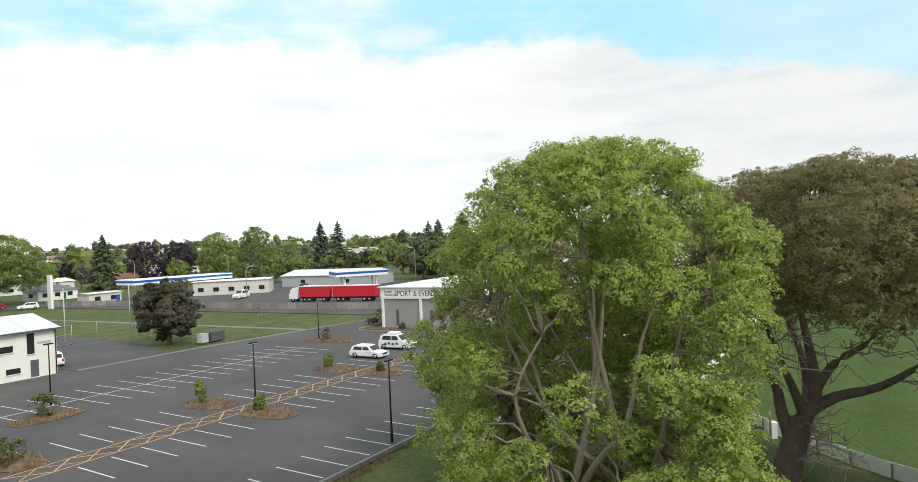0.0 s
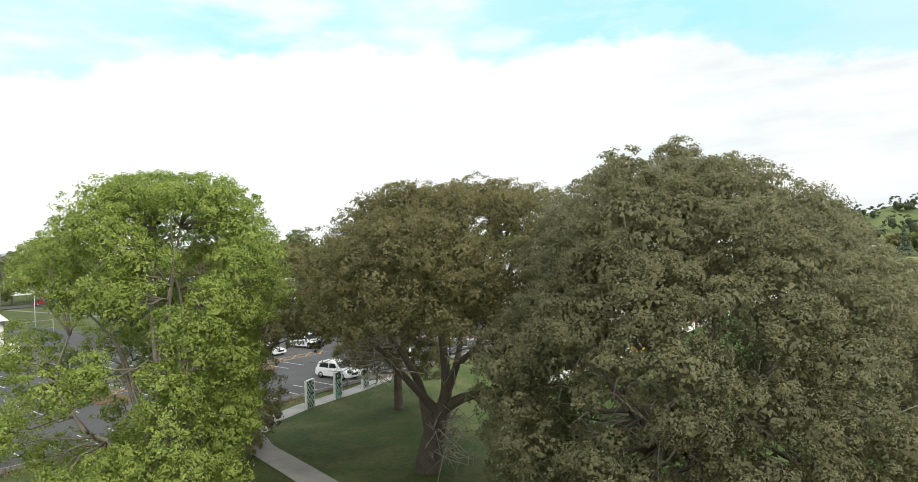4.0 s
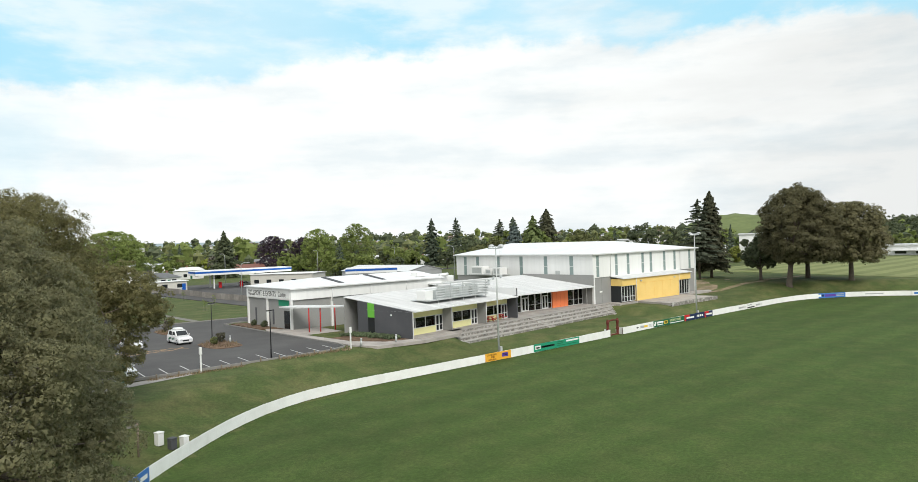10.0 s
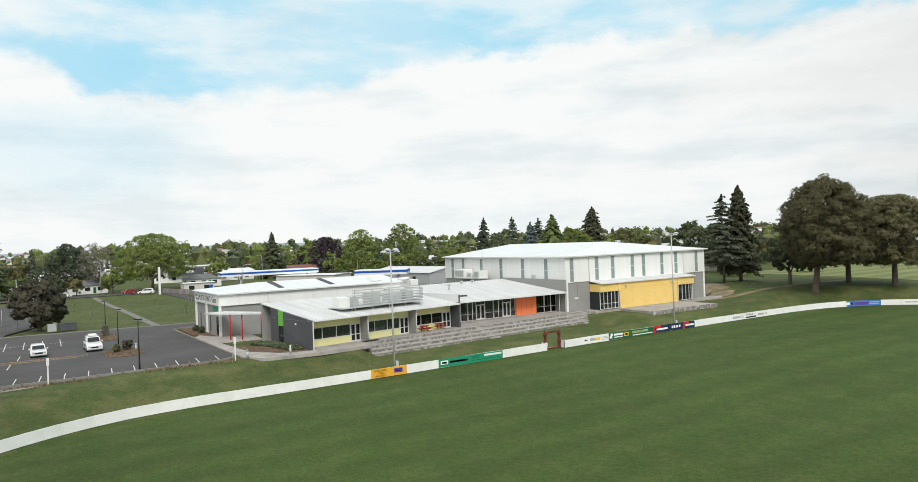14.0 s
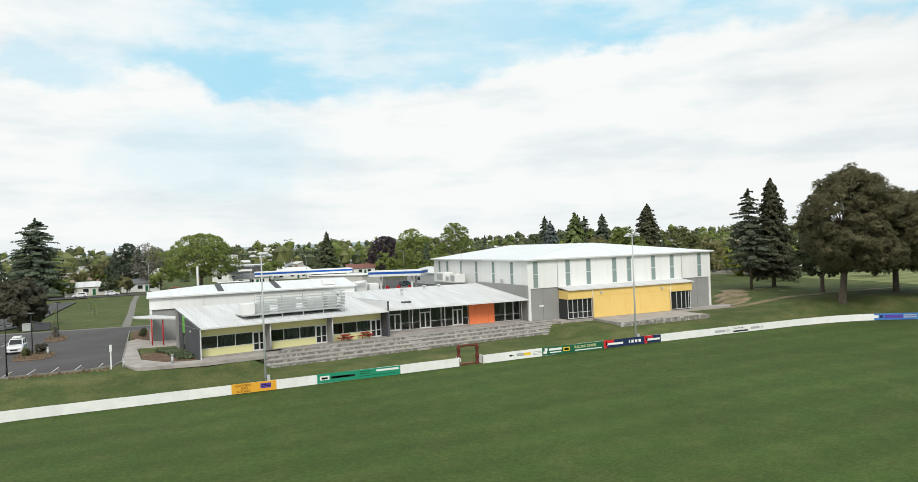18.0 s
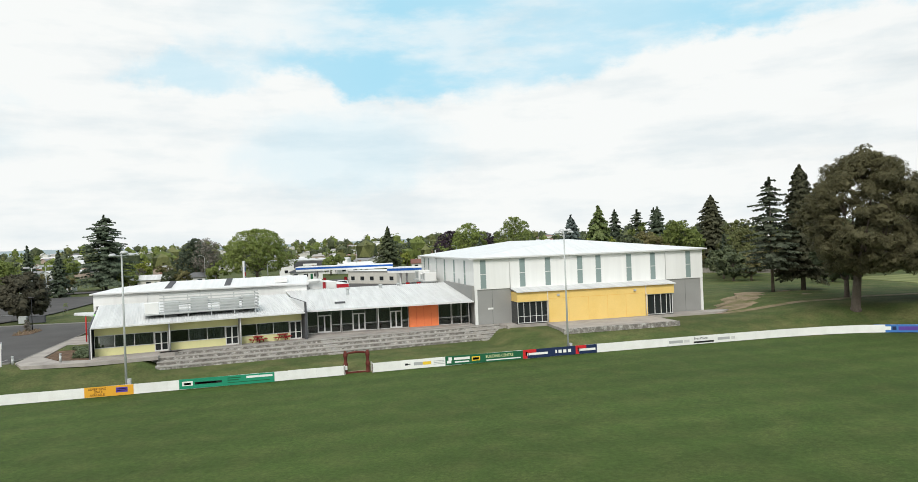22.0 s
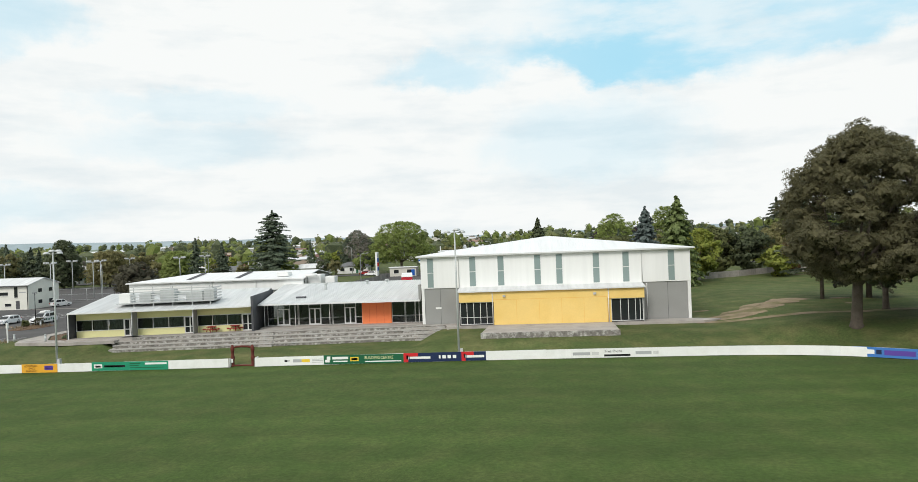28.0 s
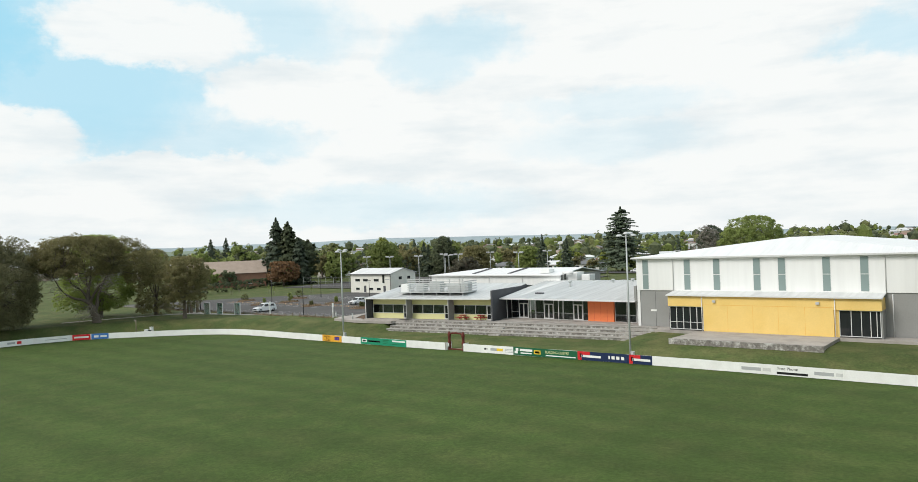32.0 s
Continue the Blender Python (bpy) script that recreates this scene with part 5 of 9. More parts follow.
    for x, y in ((77.2, 74.5), (78.6, 73.6), (81.6, 74.4)):
        tube("red_post", [(x, y, 2.35), (x, y, 6.15)], 0.09, "red", a, "red steel post")
    return t


build_events()

# ---- terrace and bleacher steps ----


def build_terrace():
    t = thing("terrace", 110, 58, 1.0, label="concrete terrace with weathered bleacher steps down to the bank", category="terrace", kind="structure", plain=True)
    # steps: four treads along a line from (89, 53.4) to (134.6, 58.9)
    A, B = Vector((89.4, 53.6)), Vector((134.6, 58.9))
    d = (B - A).normalized()
    n = Vector((-d.y, d.x))
    for i in range(4):
        z1 = 0.96 + 0.40 * (i + 1)
        a, b = A + n * (0.95 * i) + d * (0.15 * i), B + n * (0.95 * i) - d * (0.5 * i)
        cuts = [0.0, 0.10, 0.43, 0.47, 0.88, 0.94, 1.0]
        for c, e in zip(cuts, cuts[1:]):
            p, q = a.lerp(b, c), a.lerp(b, e)
            narrow = (e - c) < 0.07
            stair = 2 if narrow else 1
            pts = [p, q, q + n * (4.4 - 0.95 * i), p + n * (4.4 - 0.95 * i)]
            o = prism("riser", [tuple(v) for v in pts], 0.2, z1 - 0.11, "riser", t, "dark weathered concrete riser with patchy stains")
            pts = [p - n * 0.05, q - n * 0.05, q + n * 1.1, p + n * 1.1]
            prism("tread", [tuple(v) for v in pts], z1 - 0.105, z1, "step", t, "worn concrete tread")
            if narrow:
                for s in range(1, 2):
                    pts = [p - n * 0.48, q - n * 0.48, q, p]
                    prism("stair_tread", [tuple(v) for v in pts], 0.3, z1 - 0.2, "step", t, "narrow concrete stair")
    box_pts = [tuple(A + d * 3.2 + n * 3.8), tuple(B - d * 1.6 + n * 3.8), (133.2, 60.3), (135.0, 60.2), (135.0, 62.5), (129.6, 62.6), (106.5, 62.6), (106.9, 61.0), (82.2, 56.9), (82.6, 54.6), (91.2, 56.2)]
    prism("paving", box_pts, 0.5, 2.56, "concrete", t, "grey concrete terrace paving")
    prism("paving", [(133.3, 59.3), (166.5, 59.3), (169, 61.2), (166.2, 62.3), (133.3, 62.3)], 1.9, 2.52, "concrete", t, "grey concrete terrace paving")
    prism("raised_slab", [(138.4, 51.9), (154.9, 52.0), (155.0, 59.9), (139.0, 59.9)], 1.4, 2.56, "concrete", t, "raised concrete slab")
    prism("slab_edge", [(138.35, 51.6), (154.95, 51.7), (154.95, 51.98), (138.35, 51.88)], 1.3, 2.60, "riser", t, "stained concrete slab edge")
    for a, b in ((89.2, 3.9),):
        p = A - d * 0.5
        prism("side_wall", [tuple(p), tuple(p + d * 0.35), tuple(p + d * 3.4 + n * 4.1), tuple(p + d * 3.0 + n * 4.1)], 0.2, [1.1, 1.1, 2.62, 2.62], "step", t, "sloping concrete side wall")


build_terrace()

# ---- two-storey white building by the car park ----


def build_white_block():
    t = thing("white_block", 27, 115, 2.3, label="two-storey white rendered building with a pale metal gable roof", category="building", plain=True)
    x0, x1, y0, y1, f, e = 18.6, 34.9, 110.4, 120.4, 2.2, 7.65
    box("south_wall", (x0, y0, f), (x1, y0 + 0.25, e), "cream", t, "white rendered wall")
    box("north_wall", (x0, y1 - 0.25, f), (x1, y1, e), "cream", t)
    r = 9.0
    for x in (x0, x1 - 0.25):
        prism("gable_wall", [(x, y0 + 0.25), (x + 0.25, y0 + 0.25), (x + 0.25, (y0 + y1) / 2), (x + 0.25, y1 - 0.25), (x, y1 - 0.25), (x, (y0 + y1) / 2)], f, [e + 0.05, e + 0.05, r, e + 0.05, e + 0.05, r], "cream", t, "white rendered gable wall")
    ym = (y0 + y1) / 2
    slab_roof("south_roof", [(x0 - 0.3, y0 - 0.5, e + 0.0), (x1 + 0.3, y0 - 0.5, e + 0.0), (x1 + 0.3, ym, r + 0.12), (x0 - 0.3, ym, r + 0.12)], 0.12, "roof_grey", t, "pale metal roof")
    slab_roof("north_roof", [(x0 - 0.3, ym, r + 0.12), (x1 + 0.3, ym, r + 0.12), (x1 + 0.3, y1 + 0.5, e + 0.0), (x0 - 0.3, y1 + 0.5, e + 0.0)], 0.12, "roof_grey", t, "pale metal roof")
    box("gutter", (x0 - 0.3, y0 - 0.62, e - 0.18), (x1 + 0.3, y0 - 0.51, e - 0.02), "charcoal", t)

    def win(x, z, w, h, m="glass", nm="window"):
        p = box(nm, (x, y0 - 0.03, z), (x + w, y0 - 0.004, z + h), m, t, "dark window")
        under_part(box("sill", (x - 0.08, y0 - 0.12, z - 0.08), (x + w + 0.08, y0 - 0.032, z), "white"), p)
    for x in (20.6, 23.8, 28.2):
        win(x, 5.5, 1.9, 0.7)
    for x in (20.8, 26.3, 29.3):
        win(x, 3.1, 1.5, 0.6)
    win(31.6, 5.0, 0.8, 2.3)
    win(24.1, 2.4, 0.9, 1.9, "charcoal", "door")
    win(31.9, 2.4, 0.9, 1.9, "charcoal", "door")
    for y in (113.5, 117.0):
        for z in (3.4, 5.9):
            p = box("window", (x1 + 0.004, y, z), (x1 + 0.03, y + 1.2, z + 0.8), "glass", t, "dark window")
    tube("downpipe", [(x1 - 0.15, y0 - 0.1, e - 0.2), (x1 - 0.15, y0 - 0.1, f)], 0.06, "black", t)
    box("notice", (32.7, y0 - 0.03, 6.0), (34.3, y0 - 0.005, 6.25), "s_grey", t, "small faded notice")


build_white_block()

# ---- boundary fence ----


def along(line, s):
    """The point and direction s metres along a line."""
    for a, b in zip(line, line[1:]):
        n = math.dist(a, b)
        if s <= n:
            return (a[0] + (b[0] - a[0]) * s / n, a[1] + (b[1] - a[1]) * s / n), ((b[0] - a[0]) / n, (b[1] - a[1]) / n)
        s -= n
    return line[-1], ((b[0] - a[0]) / n, (b[1] - a[1]) / n)


def fence_run(line, panel=3.0, h=1.0, label=""):
    t = thing("boundary_fence", *line[0], field_z(line[0][0]), label=label, category="fence", group="boundary fence runs", plain=True)
    total = sum(math.dist(a, b) for a, b in zip(line, line[1:]))
    n = max(1, round(total / panel))
    rnd = random.Random(5)
    for i in range(n):
        (ax, ay), _ = along(line, total * i / n)
        (bx, by), _ = along(line, total * (i + 1) / n - 0.004)
        d = Vector((bx - ax, by - ay)).normalized()
        nn = Vector((-d.y, d.x)) * 0.022
        za, zb = field_z(ax) + 0.12, field_z(bx) + 0.12
        w = rnd.uniform(-0.012, 0.012)
        prism("board", [(ax - nn.x, ay - nn.y), (bx - nn.x, by - nn.y), (bx + nn.x, by + nn.y), (ax + nn.x, ay + nn.y)], [za, zb, zb, za], [za + h + w, zb + h + w, zb + h + w, za + h + w], "board", t)
        q = nn * 3.2
        box("post", (ax + q.x - 0.05, ay + q.y - 0.05, za - 0.5), (ax + q.x + 0.05, ay + q.y + 0.05, za + h - 0.06), "greytimber", t)
    return t


GAP0, GAP1 = (109.9, 44.4), (113.0, 44.4)
i0 = FENCE.index((109.9, 44.4))
fence_run(FENCE[3:i0 + 1], label="low white painted board fence round the field")
fence_run([(113.0, 44.4)] + FENCE[i0 + 2:-1], label="low white painted board fence with advertising panels")
# the fence splays back beside the gate
fence_run([(109.95, 44.42), (110.0, 45.6)], 1.2, label="short white return beside the carved gateway")
fence_run([(113.0, 44.42), (112.9, 45.6)], 1.2, label="short white return beside the carved gateway")


def sign(x0, x1, material, label, bits=(), y=44.4, category="sign"):
    """An advertising panel fixed to the field side of the fence; bits: (from, to, low, high, material) across and up the panel, as shares."""
    z = field_z((x0 + x1) / 2) + 0.13
    t = thing("fence_sign", x0, y - 0.028, z, label=label, category=category, group="fence signs", plain=True)
    box("panel", (x0, y - 0.05, z), (x1, y - 0.026, z + 1.0), material, t)
    for a, b, lo, hi, m in bits:
        w = x1 - x0
        box("printed_shape", (x0 + w * a, y - 0.058, z + lo), (x0 + w * b, y - 0.0515, z + hi), m, t)
    return t, z


FRONT = Matrix(((1, 0, 0, 0), (0, 0, -1, 0), (0, 1, 0, 0), (0, 0, 0, 1)))


def letter(t, body, size, x, z, material, y=44.4, squeeze=1.0):
    """A line of print, each word a part of its own."""
    for word in body.split():
        ob = text_mesh("lettering", word, size, material, t, Matrix.Translation((x, y - 0.056, z)) @ FRONT, 0.004, "LEFT", squeeze)
        x += (max(v.co.x for v in ob.data.vertices) + size * 0.32) * squeeze



s, z = sign(84.4, 88.9, "s_orange", "orange advertising panel with purple block on the white fence", ((0.64, 0.88, 0.30, 0.80, "s_purple"), (0.66, 0.86, 0.62, 0.68, "s_orange"), (0.66, 0.86, 0.46, 0.52, "s_orange")))
letter(s, "ADVERTISING", 0.34, 84.75, z + 0.66, "sign_brown", squeeze=0.78)
letter(s, "SPACE", 0.34, 85.3, z + 0.37, "sign_brown", squeeze=0.78)
letter(s, "AVAILABLE!", 0.34, 84.9, z + 0.08, "sign_brown", squeeze=0.78)
sign(93.2, 102.6, "s_green", "long green advertising panel with black and white shapes", ((0.03, 0.14, 0.3, 0.75, "board"), (0.05, 0.12, 0.38, 0.6, "s_green"), (0.16, 0.44, 0.38, 0.62, "ink"), (0.18, 0.38, 0.43, 0.57, "board"),
     (0.50, 0.64, 0.72, 0.82, "s_dkgreen"), (0.50, 0.62, 0.50, 0.60, "s_dkgreen"), (0.50, 0.95, 0.25, 0.32, "s_dkgreen"), (0.70, 0.98, 0.62, 0.84, "board")))
sign(116.3, 121.05, "board", "white panel with a black arrow and yellow blocks", ((0.04, 0.11, 0.40, 0.62, "ink"), (0.10, 0.17, 0.47, 0.55, "ink"), (0.25, 0.46, 0.34, 0.68, "s_grey"), (0.46, 0.66, 0.34, 0.68, "s_yellow"), (0.72, 0.98, 0.62, 0.68, "s_grey"), (0.72, 0.98, 0.45, 0.51, "s_grey"), (0.72, 0.98, 0.28, 0.34, "s_grey")))
s, z = sign(121.05, 130.2, "s_dkgreen", "dark green panel with white and yellow lettering", ((0.02, 0.075, 0.2, 0.5, "board"), (0.04, 0.085, 0.5, 0.86, "board"), (0.11, 0.31, 0.52, 0.80, "board"), (0.12, 0.30, 0.22, 0.36, "board"), (0.335, 0.44, 0.28, 0.76, "s_yellow"), (0.35, 0.425, 0.38, 0.64, "s_dkgreen"), (0.52, 0.97, 0.16, 0.28, "board")))
letter(s, "BUILDING  CENTRE", 0.46, 125.75, z + 0.48, "s_pale_yellow", squeeze=0.84)
for a, b in ((130.2, 133.45), (136.7, 139.4)):
    sign(a, b, "s_navy", "navy and red panel with a white word band", ((0.0, 0.16, 0.0, 1.0, "s_red"), (0.16, 0.5, 0.62, 1.0, "s_red"), (0.10, 0.18, 0.30, 0.74, "board"), (0.21, 0.93, 0.34, 0.60, "board")))
sign(133.45, 136.7, "s_navy", "navy panel with white figures", ((0.22, 0.28, 0.32, 0.70, "board"), (0.34, 0.46, 0.32, 0.68, "board"), (0.52, 0.64, 0.32, 0.68, "board"), (0.70, 0.82, 0.32, 0.68, "board")))
s, z = sign(148.7, 158.0, "board", "white panel with pale grey and black print", ((0.02, 0.22, 0.30, 0.62, "s_grey"), (0.24, 0.32, 0.30, 0.62, "line"), (0.38, 0.68, 0.12, 0.34, "ink"), (0.74, 0.92, 0.30, 0.62, "s_grey"), (0.94, 1.0, 0.30, 0.62, "line")))
letter(s, "Free Phone", 0.40, 152.3, z + 0.55, "ink")


def tilted_sign(a, b, material, label, bits):
    """A panel on a curved stretch of the fence, from a to b on plan."""
    d = Vector((b[0] - a[0], b[1] - a[1]))
    L = d.length
    z = field_z(a[0]) + 0.13
    t = thing("fence_sign", a[0], a[1], z, math.degrees(math.atan2(d.y, d.x)), label, "sign", "fence signs")
    box("panel", (0, -0.055, 0), (L, -0.03, 1.0), material, t)
    for p, q, lo, hi, m in bits:
        box("printed_shape", (L * p, -0.063, lo), (L * q, -0.0565, hi), m, t)


tilted_sign((177.0, 42.42), (183.7, 38.52), "s_blue", "blue and purple advertising panel on the fence", ((0.05, 0.25, 0.3, 0.75, "board"), (0.27, 0.33, 0.3, 0.75, "s_navy"), (0.36, 0.70, 0.25, 0.75, "s_purple"), (0.72, 0.96, 0.60, 0.75, "s_grey"), (0.72, 0.96, 0.30, 0.45, "s_grey")))
tilted_sign((186.2, 36.1), (190.0, 32.3), "board", "white panel with pale print", ((0.1, 0.8, 0.4, 0.6, "s_grey"),))
tilted_sign((192.3, 28.7), (194.7, 25.0), "board", "white panel with blue block", ((0.1, 0.9, 0.3, 0.7, "s_blue"),))
tilted_sign((33.85, 14.7), (34.55, 20.4), "board", "white panel with grey and red marks", ((0.35, 0.55, 0.35, 0.7, "s_grey"), (0.6, 0.72, 0.3, 0.75, "s_red")))
tilted_sign((34.65, 20.6), (36.55, 26.0), "board", "white panel with small print", ((0.3, 0.9, 0.45, 0.55, "s_grey"),))
tilted_sign((36.68, 26.3), (38.36, 28.74), "s_red", "red advertising panel on the white fence", ((0.1, 0.9, 0.35, 0.65, "board"),))
tilted_sign((38.44, 28.86), (40.5, 31.2), "s_blue", "blue advertising panel on the white fence", ((0.15, 0.4, 0.3, 0.7, "board"), (0.5, 0.85, 0.35, 0.65, "board")))


def build_gate():
    t = thing("carved_gateway", 111.3, 45.0, 0.3, label="dark red carved timber gateway with a curved lintel", category="gateway")
    for x in (-1.2, 1.2):
        bm = bmesh.new()
        prof = [(0.0, 0.26), (0.25, 0.26), (0.3, 0.2), (0.85, 0.2), (0.95, 0.26), (1.2, 0.24), (1.3, 0.18), (1.85, 0.18), (1.95, 0.24), (2.25, 0.24), (2.35, 0.16), (2.55, 0.14)]
        add_tube(bm, [(x, 0, z) for z, _ in prof], [r for _, r in prof], 8)
        part("carved_post", bm, "gate", t, "dark red carved post")
    tube("lintel", [(-1.2, 0, 2.2), (-0.7, 0, 2.34), (0, 0, 2.38), (0.7, 0, 2.34), (1.2, 0, 2.2)], [0.1, 0.11, 0.12, 0.11, 0.1], "gate", t, "curved carved lintel")
    box("notice", (-1.32, -0.32, 0.55), (-1.05, -0.27, 1.0), "white", t, "small white notice")
    box("low_gate", (-0.95, -0.03, 0.05), (0.95, 0.03, 0.28), "gate", t)


build_gate()

# ---- light poles ----


def floodlight(x, y, z, h, lean=0.0):
    t = thing("floodlight_pole", x, y, z, 0, "tall galvanised floodlight pole with four pale lamp heads", "light pole", "field floodlights")
    tube("pole", [(0, 0, -0.6), (0, 0, h * 0.5), (0, 0, h)], [0.13, 0.10, 0.075], "steel", t, n=10)
    tube("crossarm", [(-0.75, 0, h - 0.3), (0.75, 0, h - 0.3)], 0.045, "steel", t)
    tube("crossarm", [(0, -0.55, h - 0.05), (0, 0.75, h - 0.05)], 0.045, "steel", t)
    for px, py, pz in ((-0.85, 0, h - 0.2), (0.85, 0, h - 0.2), (0.35, -0.65, h + 0.05), (0.1, 0.85, h + 0.05)):
        bm = bmesh.new()
        add_tube(bm, [(px, py, pz - 0.12), (px, py, pz + 0.02), (px, py, pz + 0.16)], [0.40, 0.36, 0.16], 10)
        part("lamp_head", bm, "lampcase", t, "pale grey lamp head")
    box("control_box", (0.12, -0.2, 0.0), (0.45, 0.2, 1.05), "lampcase", t, "grey control box")


floodlight(88.0, 45.6, 0.55, 13.9)
floodlight(136.3, 45.6, 0.7, 14.4)

# ---- trees ----
RNG = np.random.default_rng(7)


def leaf_cloud(centres, radii, count, size, up=0.45, rng=RNG, clump=0.0, per=36, skip=0.72, core=0.0, fine=False, lobe=0.0, each=110):
    """Leaves in tufts: tufts sit on the outer, upper skin of a set of puffs, and each tuft is a burst of small bent quads."""
    centres, radii = np.asarray(centres, float), np.asarray(radii, float)
    n = max(8, count // per)
    clump = clump or float(np.median(radii[:, 0])) * 0.30
    w = radii[:, 0] * radii[:, 1] + radii[:, 0] * radii[:, 2]
    keep = np.zeros((0, 3))
    dirs = np.zeros((0, 3))
    for _ in range(4):
        idx = rng.choice(len(centres), n * 2, p=w / w.sum())
        d = rng.normal(size=(n * 2, 3))
        d[:, 2] += up * 0.8
        d /= np.linalg.norm(d, axis=1, keepdims=True)
        p = centres[idx] + d * radii[idx] * (0.80 + 0.24 * rng.random(n * 2))[:, None]
        inside = np.zeros(len(p), bool)
        for c, r in zip(centres, radii):
            inside |= (((p - c) / r) ** 2).sum(1) < skip * skip
        keep, dirs = np.concatenate([keep, p[~inside]]), np.concatenate([dirs, d[~inside]])
        if len(keep) >= n:
            break
    n = min(n, len(keep))
    keep, dirs = keep[:n], dirs[:n]
    cr = clump * (0.55 + 0.8 * rng.random(n))
    k = np.repeat(np.arange(n), per)
    e = rng.normal(size=(len(k), 3))
    e = e / np.linalg.norm(e, axis=1, keepdims=True) + dirs[k] * 0.45 + np.array([0, 0, 0.35])
    e /= np.linalg.norm(e, axis=1, keepdims=True)
    p = keep[k] + e * (cr[k] * (0.35 + 0.65 * rng.random(len(k)) ** 0.5))[:, None] * np.array([1, 1, 0.8])
    nrm = e + rng.normal(size=(len(k), 3)) * 0.5 + np.array([0, 0, 0.35])
    nrm /= np.linalg.norm(nrm, axis=1, keepdims=True)
    a = np.cross(nrm, rng.normal(size=(len(k), 3)))
    a /= np.linalg.norm(a, axis=1, keepdims=True) + 1e-9
    b = np.cross(nrm, a)
    s = size * (0.6 + 0.8 * rng.random(len(k)))[:, None]
    a, b = a * s * 0.5, b * s * 0.32
    soft = e * 0.75 + dirs[k] * (0.55 + lobe) + nrm * 0.35 + np.array([0, 0, 0.25])
    soft /= np.linalg.norm(soft, axis=1, keepdims=True)
    if fine:
        q = np.stack([p - a - b * 0.9, p + a * 1.1, p - a * 0.6 + b], 1)
        if core:
            if each < 20:
                cq, cn = leaf_cores(centres, radii * core, rng)
                cq, cn = np.concatenate([cq[:, [0, 1, 2]], cq[:, [0, 2, 3]]]), np.concatenate([cn, cn])
            else:
                cq, cn = inner_leaves(centres, radii * core, rng, each)
            q, soft = np.concatenate([q, cq]), np.concatenate([soft, cn])
        return q, soft
    q = np.stack([p - a, p - b + nrm * s * 0.08, p + a, p + b + nrm * s * 0.08], 1)
    if core:
        cq, cn = leaf_cores(centres, radii * core, rng)
        q, soft = np.concatenate([q, cq]), np.concatenate([soft, cn])
    return q, soft


def inner_leaves(centres, radii, rng, each):
    """The shaded inner foliage of each puff: larger loose leaves on a shell within it."""
    k = np.repeat(np.arange(len(centres)), each)
    d = rng.normal(size=(len(k), 3))
    d /= np.linalg.norm(d, axis=1, keepdims=True)
    p = centres[k] + d * radii[k] * (0.75 + 0.35 * rng.random(len(k)))[:, None]
    nrm = d + rng.normal(size=(len(k), 3)) * 0.45
    nrm /= np.linalg.norm(nrm, axis=1, keepdims=True)
    a = np.cross(nrm, rng.normal(size=(len(k), 3)))
    a /= np.linalg.norm(a, axis=1, keepdims=True) + 1e-9
    b = np.cross(nrm, a)
    s = np.minimum(radii[k, :1] * (0.3 if each > 30 else 0.5), 0.09 if each > 100 else 0.4 if each > 30 else 0.6) * (0.6 + 0.7 * rng.random(len(k)))[:, None]
    return np.stack([p - a * s - b * s * 0.7, p + a * s * 1.1, p - a * s * 0.5 + b * s], 1), d


def leaf_cores(centres, radii, rng, nu=8, nv=5):
    """The dense inner foliage of each puff: a small uneven faceted lump."""
    if len(centres) < 50 or len(centres) > 400:
        nu, nv = 5, 3
    out, nor = [], []
    for c, r in zip(centres, radii):
        k = 0.8 + 0.35 * rng.random((nv + 1, nu))
        k[0], k[-1] = k[0, 0], k[-1, 0]
        g = np.zeros((nv + 1, nu, 3))
        for j in range(nv + 1):
            th = math.pi * j / nv
            for i in range(nu):
                ph = 2 * math.pi * (i + 0.5 * (j % 2)) / nu
                g[j, i] = (math.sin(th) * math.cos(ph), math.sin(th) * math.sin(ph), math.cos(th))
        pos = c + g * k[:, :, None] * r
        nx = np.roll(np.arange(nu), -1)
        out.append(np.stack([pos[:-1], pos[1:], pos[1:][:, nx], pos[:-1][:, nx]], 2).reshape(-1, 4, 3))
        mid = (g[:-1] + g[1:]) / 2
        nor.append((mid / np.linalg.norm(mid, axis=2, keepdims=True)).reshape(-1, 3))
    return np.concatenate(out), np.concatenate(nor)


def quads(name, q, material, parent, label=""):
    q, nor = q
    n, k = q.shape[:2]
    me = bpy.data.meshes.new(name)
    me.vertices.add(k * n)
    me.vertices.foreach_set("co", np.ascontiguousarray(q, dtype=np.float32).ravel())
    me.loops.add(k * n)
    me.loops.foreach_set("vertex_index", np.arange(k * n, dtype=np.int32))
    me.polygons.add(n)
    me.polygons.foreach_set("loop_start", np.arange(0, k * n, k, dtype=np.int32))
    at = me.attributes.new("custom_normal", "FLOAT_VECTOR", "POINT")
    at.data.foreach_set("vector", np.ascontiguousarray(np.repeat(nor, k, 0), dtype=np.float32).ravel())
    me.update(calc_edges=True)
    me.materials.append(M[material])
    return under(new(name, me), parent, label)


